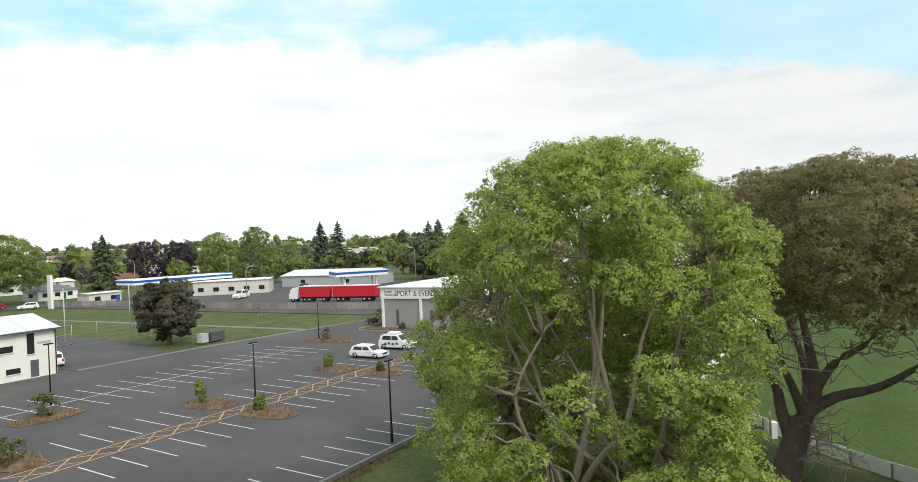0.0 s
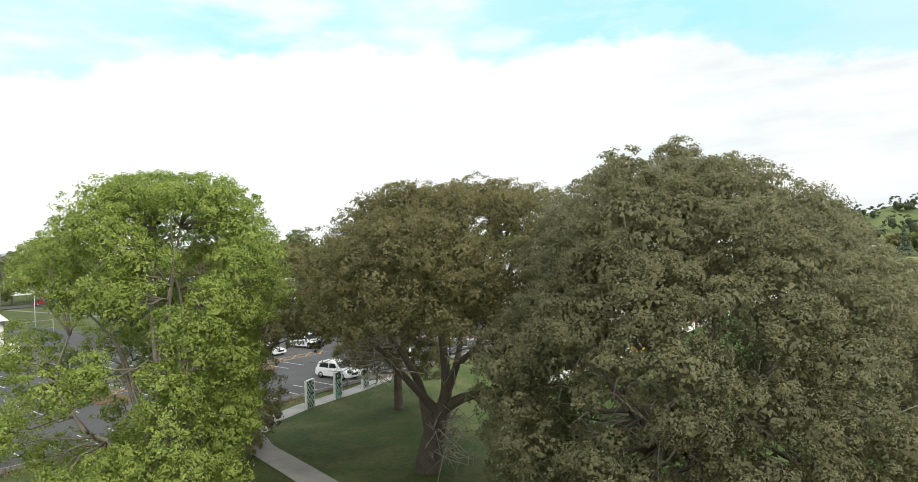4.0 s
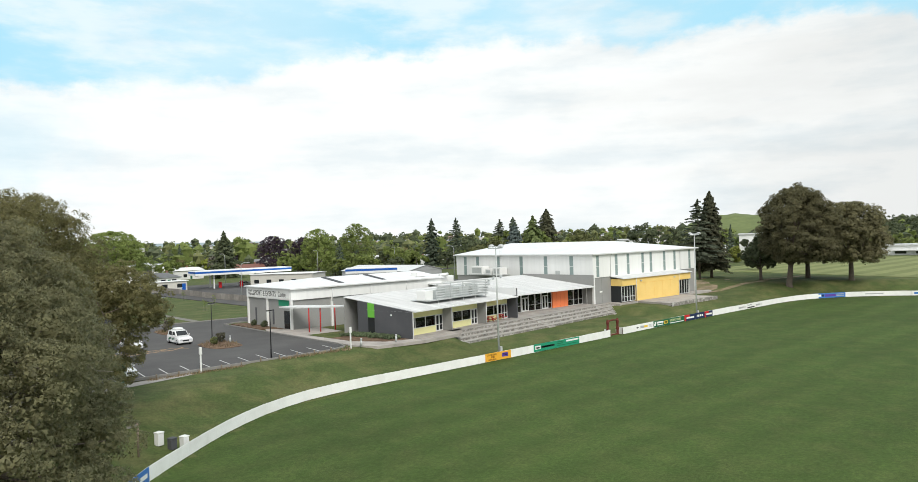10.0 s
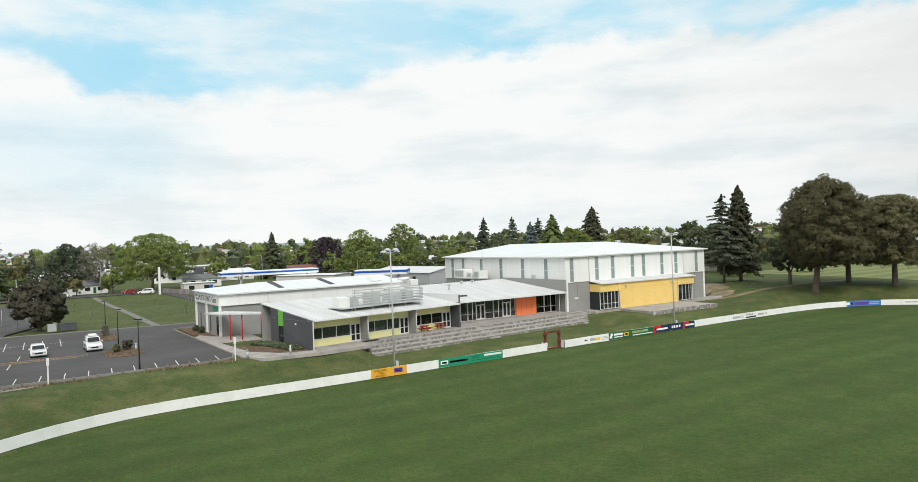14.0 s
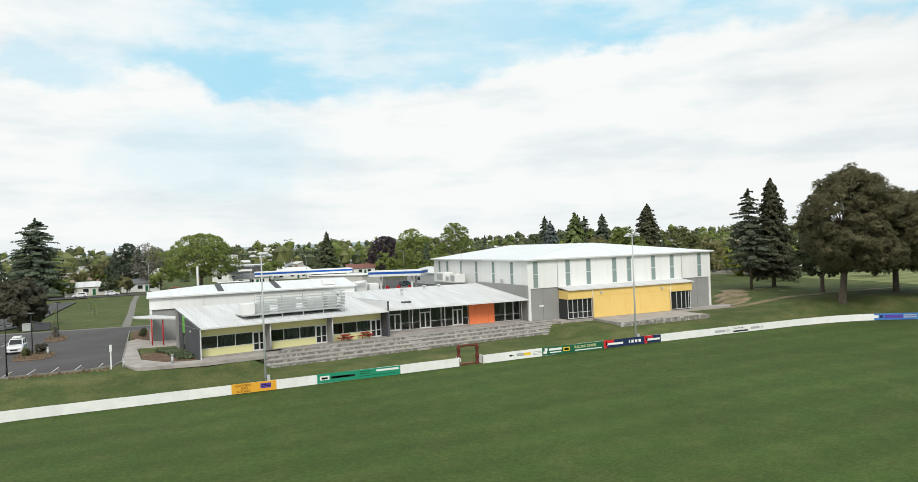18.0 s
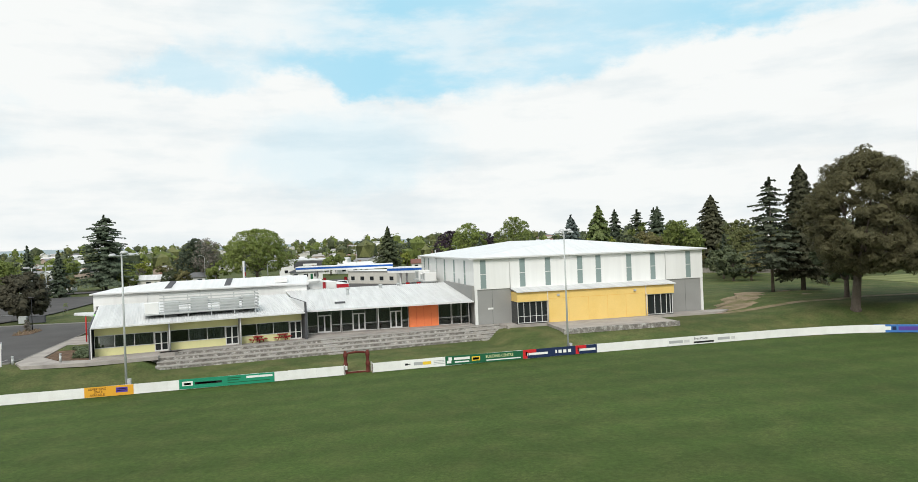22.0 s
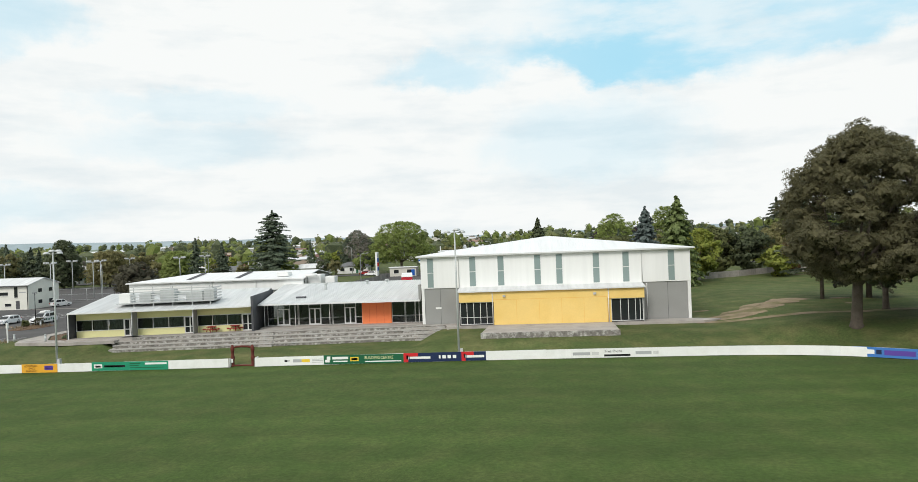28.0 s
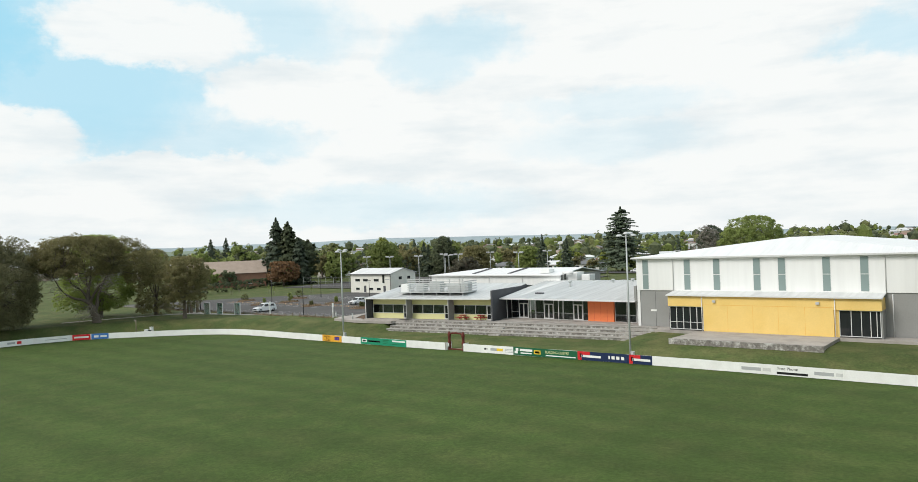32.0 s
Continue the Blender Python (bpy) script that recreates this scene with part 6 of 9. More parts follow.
def limb(bm, a, b, r0, r1, rng, wobble=0.08, n=6, k=5):
    a, b = Vector(a), Vector(b)
    L = (b - a).length
    pts = [a.lerp(b, i / k) + Vector(rng.normal(size=3)) * L * wobble * (1 if 0 < i < k else 0) * 0.5 for i in range(k + 1)]
    add_tube(bm, pts, [r0 + (r1 - r0) * i / k for i in range(k + 1)], n)
    return pts


def bend(pts, n=12):
    """Points of a smooth line through the given ones."""
    pts = [Vector(p) for p in pts]
    out = []
    for k in range(n + 1):
        u = k / n * (len(pts) - 1)
        i = min(int(u), len(pts) - 2)
        f = u - i
        p0, p1, p2, p3 = pts[max(i - 1, 0)], pts[i], pts[i + 1], pts[min(i + 2, len(pts) - 1)]
        out.append(0.5 * (2 * p1 + (p2 - p0) * f + (2 * p0 - 5 * p1 + 4 * p2 - p3) * f * f + (3 * p1 - p0 - 3 * p2 + p3) * f ** 3))
    return out


def broad_tree(name, x, y, z, h, rx, ry, label, leaf="l_mid", bark="bark", seed=1, puffs=60, leaves=20000, size=0.35, trunk=0.4, bole=0.28, base=0.3, puff=0.24, dome=1.0,
               lean=(0, 0), stems=1, squash=0.75, twigs=0, category="tree", group="", inner=0.35, top_bias=0.0, lumps=(), clump=0.0, per=36, skip=0.72, core=0.72, egg=0.0, fine=False, bulge=0.75, wood=(), boughs=0, dead=0, shape=(), lobe=0.0, thin=None, rough=0.045, each=110, lobes=(), bite=None):
    """A broad-crowned tree: stem, limbs and a crown of leaf clumps with gaps. base: share of the height where foliage begins. shape: heights and
    radii of the crown's outline, over which the clumps are spread evenly, puff then in metres; thin: bearing, spread, low and high of a side with few leaves;
    bite: the same of a side that is drawn in, and its share of the radius."""
    rng = np.random.default_rng(seed)
    t = thing(name, x, y, z, 0, label, category, group)
    cz, crz = h * (1 + base) / 2, h * (1 - base) / 2
    cs, rs = [], []
    tries = 0
    if shape:
        sz, sr = [q[0] for q in shape], [q[1] for q in shape]
        grid = np.linspace(sz[0], sz[-1], 200)
        gr = np.interp(grid, sz, sr)
        acc = np.cumsum(gr + np.abs(np.gradient(gr, grid)) * gr * 0.8)
        acc /= acc[-1]
        for k in range(puffs):
            pr = puff * (0.7 + 0.6 * rng.random())
            zz = float(np.interp((k + rng.random()) / puffs, acc, grid))
            a = 2.39996 * k + rng.normal() * 0.25
            f = 1.0 if rng.random() > inner else rng.uniform(0.45, 0.8)
            wave = 1 + rough * (math.sin(2 * a + 0.5 * zz + seed) + 0.8 * math.sin(3 * a - 0.8 * zz + 2 * seed) + 0.6 * math.sin(5 * a + 1.1 * zz))
            rad = max(0.0, float(np.interp(zz, sz, sr)) * wave - pr * 0.95) * f * rng.uniform(0.92, 1.06)
            if bite and bite[2] < zz < bite[3]:
                off = abs((a - bite[0] + math.pi) % (2 * math.pi) - math.pi)
                rad *= 1 - (1 - bite[4]) * (1 - smooth01(bite[1] * 0.6, bite[1], off)) * (1 - smooth01(bite[3] - 3.0, bite[3], zz))
            if thin and thin[2] < zz < thin[3] and abs((a - thin[0] + math.pi) % (2 * math.pi) - math.pi) < thin[1] and rng.random() < 0.7:
                continue
            cs.append(np.array([lean[0] + math.cos(a) * rad, lean[1] + math.sin(a) * rad, min(max(zz, sz[0] + pr * 0.4), sz[-1] - pr * squash - 0.45)]))
            rs.append(np.array([pr, pr, pr * squash]))
    while not shape and len(cs) < puffs and tries < puffs * 20:
        tries += 1
        d = rng.normal(size=3)
        d[2] += top_bias
        d /= np.linalg.norm(d)
        f = 1.0 if rng.random() > inner else rng.uniform(0.35, 0.85)
        k = puff * (0.65 + 0.7 * rng.random())
        pr = np.array([rx, ry, crz * 1.1]) * k
        zz = d[2] if d[2] > 0 else d[2] * dome
        d[:2] *= 1 - egg * max(0.0, d[2])
        c = np.array([lean[0] + d[0] * rx * f * (1 - k * 0.75), lean[1] + d[1] * ry * f * (1 - k * 0.75), cz + zz * crz * f * (1 - k * 0.75)])
        pr[2] = max(pr[0], pr[1]) * squash
        cs.append(c)
        rs.append(pr)
    for bx, by, bz, br, bh, n in lobes:
        # a side lobe of the crown: clumps over the upper part of an ellipsoid
        for k in range(n):
            u = 1 - 1.55 * (k + 0.5) / n
            a, pr = 2.39996 * k, puff * rng.uniform(0.75, 1.2)
            w = math.sqrt(max(0.0, 1 - u * u))
            cs.append(np.array([bx + (br - pr * 0.9) * w * math.cos(a), by + (br - pr * 0.9) * w * math.sin(a), bz + (bh - pr * squash) * u]))
            rs.append(np.array([pr, pr, pr * squash]))
    for lx, ly, lz, lr in lumps:
        cs.append(np.array([lx, ly, lz]))
        rs.append(np.array([lr, lr, lr * 0.8]))
    q = leaf_cloud(cs, rs, leaves, size, rng=rng, clump=clump, per=per, skip=skip, core=core, fine=fine, lobe=lobe, each=each)
    # the crown as a whole catches the light: lean each leaf's shading towards the crown's own bulge
    way = (q[0].mean(1) - np.array([lean[0], lean[1], cz - crz * 0.25])) / np.array([rx, ry, crz])
    if shape:
        way[:, 2] = np.maximum(way[:, 2], 0.05)
    way /= np.linalg.norm(way, axis=1, keepdims=True) + 1e-6
    nor = q[1] * 0.55 + way * bulge + np.array([0, 0, 0.2])
    q = (q[0], nor / np.linalg.norm(nor, axis=1, keepdims=True))
    bm = bmesh.new()
    nodes = []
    if wood:
        for pts, r0, r1 in wood:
            add_tube(bm, bend(pts), [r0 + (r1 - r0) * (k / 12) ** 0.7 for k in range(13)], 9)
            nodes += [Vector(p) for p in bend(pts)[6:]]
    if each < 30:
        add_tube(bm, [(0, 0, -0.4), (0, 0, h * bole), (0.1, 0, h * 0.7)], [trunk * 1.3, trunk, 0.05], 6)
        nodes = [Vector((0, 0, h * bole)), Vector((0, 0, h * 0.5))]
    for s in range(0 if wood or each < 30 else stems):
        off = (0, 0) if stems == 1 else (1.1 * math.cos(2.4 * s), 1.1 * math.sin(2.4 * s))
        fork = Vector((off[0] * 1.5 + lean[0] * 0.3, off[1] * 1.5 + lean[1] * 0.3, h * bole))
        add_tube(bm, [(off[0], off[1], -0.4), (off[0], off[1], 0.25), (off[0] + (fork.x - off[0]) * 0.5, off[1] + (fork.y - off[1]) * 0.5, h * bole * 0.5), fork], [trunk * 1.7, trunk * 1.15, trunk, trunk * 0.92], 10)
        m = max(3, min(7, puffs // 14)) // stems + 1
        for k in range(m + 1):
            a = 2.4 * (k + 1.7 * s) + rng.normal() * 0.3
            out = 0.12 if k == m else rng.uniform(0.42, 0.66)
            tip = Vector((lean[0] + math.cos(a) * rx * out, lean[1] + math.sin(a) * ry * out, cz + crz * (0.62 if k == m else rng.uniform(-0.15, 0.4))))
            mid = fork.lerp(tip, 0.45) + Vector((math.cos(a), math.sin(a), -0.6)) * rx * 0.06 + Vector(rng.normal(size=3)) * rx * 0.03
            pts = bend([fork - Vector((0, 0, 0.3)), fork.lerp(mid, 0.5) + Vector(rng.normal(size=3)) * rx * 0.02, mid, mid.lerp(tip, 0.5) + Vector(rng.normal(size=3)) * rx * 0.04, tip])
            add_tube(bm, pts, [trunk * (0.55 - 0.45 * (q_ / 12) ** 0.7) for q_ in range(13)], 7)
            nodes += [Vector(p) for p in pts[4:]]
    for i in rng.permutation(len(cs))[:boughs if boughs else (70 if puffs > 50 else 7)]:
        tip = Vector(cs[i])
        near = min(nodes, key=lambda v: (v - tip).length + max(0, v.z - tip.z) * 1.5)
        if (near - tip).length > 0.4:
            limb(bm, near, tip, min(trunk * 0.16, 0.05 + 0.03 * (near - tip).length), 0.025, rng, 0.10, 5, 4)
    part("trunk", bm, bark, t, "branching trunk and limbs")
    if dead:
        # pale leafless twigs under the crown
        bm = bmesh.new()
        low = [v for v in nodes if v.z < h * 0.55]
        for k in range(dead):
            v = low[rng.integers(len(low))]
            a = math.atan2(v.y, v.x) + rng.normal() * 0.8
            L = rng.uniform(1.6, 3.8)
            tip = v + Vector((math.cos(a) * L, math.sin(a) * L, rng.uniform(-0.35, 0.45) * L))
            pts = limb(bm, v, tip, 0.06, 0.018, rng, 0.16, 4, 4)
            for j in range(3):
                p = pts[1 + rng.integers(3)]
                limb(bm, p, p + Vector(rng.normal(size=3)) * L * 0.22, 0.028, 0.012, rng, 0.1, 3, 2)
        tagged(part("dead_wood", bm, "twig", t, "pale leafless twigs"), "pale leafless twigs", kind="stuff")
    quads("crown", q, leaf, t, "leafy crown")
    return t


def conifer(name, x, y, z, h, r, label, leaf="l_con", seed=1, whorls=22, per=9, leaves=34, size=0.5, bare=0.1, droop=0.15, trunk=0.3, taper=1.0, flat=False, category="conifer", group=""):
    """A spire: whorls of boughs that carry sprays of needles."""
    rng = np.random.default_rng(seed)
    t = thing(name, x, y, z, 0, label, category, group)
    bm = bmesh.new()
    add_tube(bm, [(0, 0, -0.4), (0, 0, h * 0.3), (0, 0, h * 0.98)], [trunk, trunk * 0.75, 0.04], 8)
    out, nors = [], []
    for w in range(whorls):
        s = w / (whorls - 1)
        zz = h * (bare + (0.985 - bare) * s)
        rr = r * (1 - s) ** taper * rng.uniform(0.8, 1.12) + 0.15
        for k in range(per):
            a = 2 * math.pi * (k + 0.37 * w) / per + rng.normal() * 0.25
            L = rr * rng.uniform(0.55, 1.15)
            zb = zz + rng.normal() * 0.42 * h / whorls
            n = max(4, int(leaves * (0.35 + L / r)))
            u = rng.random(n) ** 0.7
            p = np.stack([np.cos(a) * L * u, np.sin(a) * L * u, zb - droop * L * u ** 1.5 + (0.10 * L if flat else 0)], 1)
            side = (rng.random(n) - 0.5) * L * 0.55 * (1.1 - u * 0.7)
            p[:, 0] += -math.sin(a) * side
            p[:, 1] += math.cos(a) * side
            p[:, 2] += rng.normal(size=n) * 0.06 * (0.4 if flat else 1) * h / 14 - abs(side) * 0.15
            nr = np.array([0.9 * math.cos(a), 0.9 * math.sin(a), 0.9 if flat else 0.6]) + rng.normal(size=(n, 3)) * 0.6
            nr /= np.linalg.norm(nr, axis=1, keepdims=True)
            e = np.cross(nr, np.array([-math.sin(a), math.cos(a), 0]) + rng.normal(size=(n, 3)) * 0.5)
            e /= np.linalg.norm(e, axis=1, keepdims=True) + 1e-9
            f = np.cross(nr, e)
            sz = size * (0.6 + 0.8 * rng.random(n))[:, None]
            out.append(np.stack([p - e * sz * 0.5, p - f * sz * 0.3, p + e * sz * 0.5 - [0, 0, 0.08], p + f * sz * 0.3], 1))
            sn = nr * 0.5 + np.array([0.55 * math.cos(a), 0.55 * math.sin(a), 0.45])
            nors.append(sn / np.linalg.norm(sn, axis=1, keepdims=True))
            if L > 1.2 and w % 2 == 0:
                add_tube(bm, [(0, 0, zb), (math.cos(a) * L * 0.8, math.sin(a) * L * 0.8, zb - droop * L * 0.6)], [0.06, 0.02], 4)
    part("trunk", bm, "bark_dark", t, "straight dark trunk with boughs")
    quads("crown", (np.concatenate(out), np.concatenate(nors)), leaf, t, "needle foliage in tiers")
    return t


# the park trees beside the start of the path
SPREADING = [([(0, 0, -0.4), (0, -0.1, 0.6), (0, -0.5, 2.0), (0, -0.9, 3.3)], 0.95, 0.60),
             ([(0, -0.4, 2.0), (0.1, 0.1, 3.6), (-0.1, 0.35, 5.2), (-0.4, 1.2, 6.8), (-1.0, 2.5, 9.0), (-1.5, 4.0, 11.5)], 0.45, 0.07),
             ([(0, -0.8, 3.0), (0, -1.6, 4.8), (0.2, -1.4, 7.0), (0.3, -1.0, 9.5), (0.5, -1.0, 13.0)], 0.52, 0.07),
             ([(0, -1.1, 3.7), (0.3, -2.6, 4.6), (0.6, -4.6, 5.2), (1.0, -6.6, 6.6), (1.2, -8.0, 9.0)], 0.42, 0.08),
             ([(0, -1.5, 4.7), (-0.2, -2.6, 6.5), (-0.5, -4.4, 8.0), (-0.5, -5.5, 11.0)], 0.32, 0.07),
             ([(0, -1.2, 4.0), (1.8, -1.0, 6.0), (4.0, 0.0, 8.5), (5.5, 1.0, 11.0)], 0.34, 0.07),
             ([(0, -1.0, 3.6), (-1.8, -0.6, 5.5), (-4.0, 0.0, 8.0), (-6.0, 0.5, 11.0)], 0.34, 0.07)]
broad_tree("spring_tree", 16.4, 39.9, ground_z(16.4, 39.9), 17.9, 7.4, 7.4, "large tree in fresh lime-green leaf with pale branches", "l_lime", "bark_pale", 11, 230, 225000, 0.118, 0.42, 0.14, 0.15, 1.05, stems=3, inner=0.15, squash=0.8, clump=0.36, per=44, skip=0.72, core=0.55, each=190, fine=True, boughs=190, bulge=0.5, lobe=0.35,
           shape=((1.6, 4.6), (3.2, 6.2), (5.6, 7.5), (8.0, 7.7), (11.0, 7.2), (14.3, 6.1), (16.3, 4.5), (17.3, 2.8), (18.0, 0.7)), thin=(2.6, 0.95, 4.2, 11.0), bite=(-0.7, 1.0, 0.0, 12.0, 0.5),
           lumps=((-3.7, -5.5, 5.4, 1.5), (-4.5, -5.2, 4.0, 1.7), (-2.9, -6.2, 4.0, 1.6), (-3.6, -5.9, 2.7, 1.6), (-5.6, 3.9, 6.2, 1.5), (-6.4, 2.6, 5.0, 1.4)))
broad_tree("evergreen_tree", 29.4, 33.9, ground_z(29.4, 33.9), 17.3, 8.0, 8.0, "broad dark olive evergreen with heavy spreading limbs", "l_dark", "bark_dark", 12, 170, 240000, 0.098, 0.62, 0.17, 0.40, 1.3, lean=(0.2, -3.0), inner=0.12, squash=0.6, clump=0.34, per=48, core=0.6, each=190, fine=True, bulge=0.4, lobe=0.5, wood=SPREADING, boughs=110, dead=130,
           shape=((9.2, 6.4), (10.4, 7.8), (12.0, 8.4), (14.0, 8.0), (15.5, 7.0), (16.6, 5.0), (17.3, 1.8)), lobes=((-7.2, -5.2, 11.5, 5.2, 3.9, 52), (3.6, 3.8, 11.8, 5.4, 5.0, 44)),
           lumps=((-6.6, 1.6, 13.6, 1.5), (-5.4, 2.4, 12.2, 1.5), (-3.0, -8.2, 15.6, 1.3), (-2.0, -7.6, 14.8, 1.6), (-0.6, -9.2, 14.0, 1.6), (1.4, -9.0, 14.6, 1.5), (0.4, -3.6, 16.4, 1.4), (-3.6, -9.6, 12.6, 1.6), (-1.0, -10.2, 11.6, 1.6), (0.5, 4.6, 11.6, 1.5), (-2.0, 5.2, 10.2, 1.5), (2.5, 4.8, 10.6, 1.5)))
broad_tree("evergreen_tree", 25.5, 15.7, ground_z(25.5, 15.7), 17.2, 9.6, 9.6, "very broad dark olive evergreen with clumped foliage to the ground", "l_bronze", "bark_dark", 13, 400, 470000, 0.104, 0.7, 0.25, 0.06, 1.3, inner=0.10, squash=0.62, clump=0.33, per=48, core=0.6, each=190, boughs=120, fine=True, bulge=0.36, lobe=0.75, rough=0.018, dead=90, lobes=((-3.6, 1.4, 13.0, 3.7, 3.0, 24),),
           shape=((0.8, 7.4), (2.5, 8.2), (3.9, 8.7), (5.9, 9.3), (8.4, 9.5), (9.5, 9.2), (10.4, 8.7), (11.4, 8.0), (12.4, 7.2), (13.4, 6.2), (14.8, 4.6), (15.9, 3.0), (16.6, 1.4), (17.0, 0.5)),
           lumps=((1.9, 1.6, 17.2, 0.8), (1.3, 1.2, 17.0, 0.8), (1.7, 1.6, 16.6, 1.2), (2.8, 1.2, 15.9, 1.1), (-4.2, 1.5, 16.3, 0.8), (-4.0, 1.4, 15.2, 1.4), (-1.9, 1.0, 15.8, 1.1), (-1.2, 4.2, 15.2, 1.3), (-1.5, 5.2, 14.1, 1.5), (-0.9, 3.2, 16.0, 1.1), (-1.7, 6.0, 13.0, 1.6), (0.4, 4.2, 15.1, 1.3), (0.5, 5.5, 13.9, 1.5), (-2.7, 4.2, 14.7, 1.3), (1.6, 4.6, 16.2, 1.2), (2.4, 5.8, 15.4, 1.4), (2.2, 7.2, 14.2, 1.5), (3.8, 6.0, 14.2, 1.4)))
broad_tree("small_evergreen", 40.4, 46.1, ground_z(40.4, 46.1), 12.6, 5.4, 5.4, "brown-green tree with a full crown beside the fence", "l_dark", "bark_dark", 14, 44, 70000, 0.17, 0.35, 0.3, 0.34, 1.25, inner=0.25, clump=0.42, squash=0.6, per=60, core=0.4, fine=True, lobe=0.5, bulge=0.3, rough=0.08, dead=40,
           shape=((3.4, 4.0), (5.4, 5.2), (8.0, 5.2), (10.4, 4.0), (12.6, 1.2)), lobes=((2.4, -0.4, 8.2, 4.3, 4.2, 30),), lumps=((2.6, -0.6, 4.2, 1.5), (3.4, 0.4, 5.0, 1.5), (1.8, -1.6, 3.2, 1.4), (2.6, 0.6, 3.0, 1.3)))
broad_tree("evergreen_tree", 24.8, 48.4, ground_z(24.8, 48.4), 14.0, 4.6, 4.6, "dense dark tree beside the path with foliage to the ground", "l_dark", "bark_dark", 16, 66, 84000, 0.17, 0.4, 0.25, 0.05, 1.3, inner=0.1, clump=0.42, squash=0.65, per=60, core=0.65, fine=True, lobe=0.6, bulge=0.3, rough=0.06,
           shape=((0.5, 3.6), (3.0, 4.5), (6.0, 4.8), (9.5, 4.2), (12.4, 2.8), (14.4, 0.8)), lobes=((3.0, -4.6, 9.6, 4.2, 4.4, 30),))

# the group at the eastern end of the field, its shade put into the leaf colour
broad_tree("evergreen_tree", 180.2, 48.6, ground_z(180.2, 48.6), 20.8, 9.6, 9.6, "tall dark evergreen with a bare grey trunk and clumped crown", "l_dark_shaded", "bark", 21, 230, 200000, 0.155, 0.55, 0.22, 0.19, 1.5, lean=(0.1, -1.6), inner=0.2, squash=0.52, clump=0.45, per=52, core=0.6, each=90, fine=True, bulge=0.3, lobe=0.6, rough=0.12, boughs=90, bite=(2.34, 1.2, 0.0, 24.0, 0.76),
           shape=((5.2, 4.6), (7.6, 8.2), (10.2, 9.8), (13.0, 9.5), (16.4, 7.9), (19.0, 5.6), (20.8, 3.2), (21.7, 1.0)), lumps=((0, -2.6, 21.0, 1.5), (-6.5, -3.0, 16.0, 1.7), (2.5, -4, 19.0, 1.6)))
broad_tree("evergreen_tree", 194.5, 41.0, ground_z(194.5, 41.0), 17.8, 8.8, 8.8, "dark evergreen with a low spreading crown", "l_dark_shaded", "bark", 22, 110, 90000, 0.21, 0.5, 0.24, 0.25, 1.9, inner=0.2, squash=0.58, clump=0.55, per=52, core=0.6, each=70, fine=True, bulge=0.3, lobe=0.5, rough=0.09, boughs=60,
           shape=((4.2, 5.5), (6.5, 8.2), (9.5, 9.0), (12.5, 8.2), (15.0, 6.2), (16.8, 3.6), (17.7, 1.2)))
broad_tree("evergreen_tree", 198.5, 52.0, ground_z(198.5, 52), 18.2, 8.5, 8.5, "dark evergreen with a low spreading crown", "l_dark_shaded", "bark", 23, 100, 76000, 0.22, 0.5, 0.24, 0.22, 1.9, inner=0.2, squash=0.58, clump=0.55, per=52, core=0.6, each=70, fine=True, bulge=0.3, lobe=0.5, rough=0.09, boughs=60,
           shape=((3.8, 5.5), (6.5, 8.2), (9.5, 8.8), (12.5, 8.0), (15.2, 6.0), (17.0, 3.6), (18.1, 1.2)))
broad_tree("evergreen_tree", 188.0, 58.5, ground_z(188, 58.5), 11.0, 5.0, 5.0, "smaller dark evergreen behind the tall ones", "l_deep", "bark", 24, 40, 14000, 0.4, 0.35, 0.24, 0.2, 0.24)
conifer("cedar", 186.3, 73.2, ground_z(186.3, 73.2), 19.8, 6.6, "open tiered cedar with a bare lower trunk", "l_cedar", 31, 19, 8, 80, 0.5, 0.20, 0.10, 0.30, 0.66, True)
conifer("redwood", 192.9, 73.6, ground_z(192.9, 73.6), 22.1, 5.4, "dense dark conical redwood on the slope", "l_seq", 32, 46, 12, 84, 0.5, 0.14, 0.30, 0.42, 0.62)

# single trees that stand out beyond the buildings
broad_tree("field_tree", 55.6, 117.5, 2.35, 9.6, 4.6, 4.6, "dark rounded tree on the lawn edge", "l_dusk", "bark_dark", 41, 80, 24000, 0.28, 0.3, 0.12, 0.0, 0.21, clump=0.4, core=0.8)
broad_tree("oak", 94.2, 237.5, 2.4, 19.4, 12.0, 11.0, "large round green oak by the street", "l_mid", "bark", 42, 130, 46000, 0.42, 0.5, 0.2, 0.10, 2.4, inner=0.1, squash=0.7, clump=0.9, per=40, core=0.75, fine=True, lobe=0.6, bulge=0.5,
           shape=((4.6, 9.0), (6.0, 12.0), (9.0, 12.8), (12.6, 11.6), (15.8, 8.8), (18.0, 5.0), (19.4, 1.4)))
conifer("cedar", 43.4, 235.6, 2.4, 25.6, 12.5, "wide dark cedar rising over the houses", "l_con", 43, 26, 10, 90, 0.8, 0.06, 0.12, 0.5, 0.62, True)
conifer("spruce", 147.9, 270.5, 2.4, 19.4, 8.2, "broad dark green conifer above the roofs", "l_deep", 44, 28, 10, 60, 0.75, 0.04, 0.25, 0.4, 0.8)
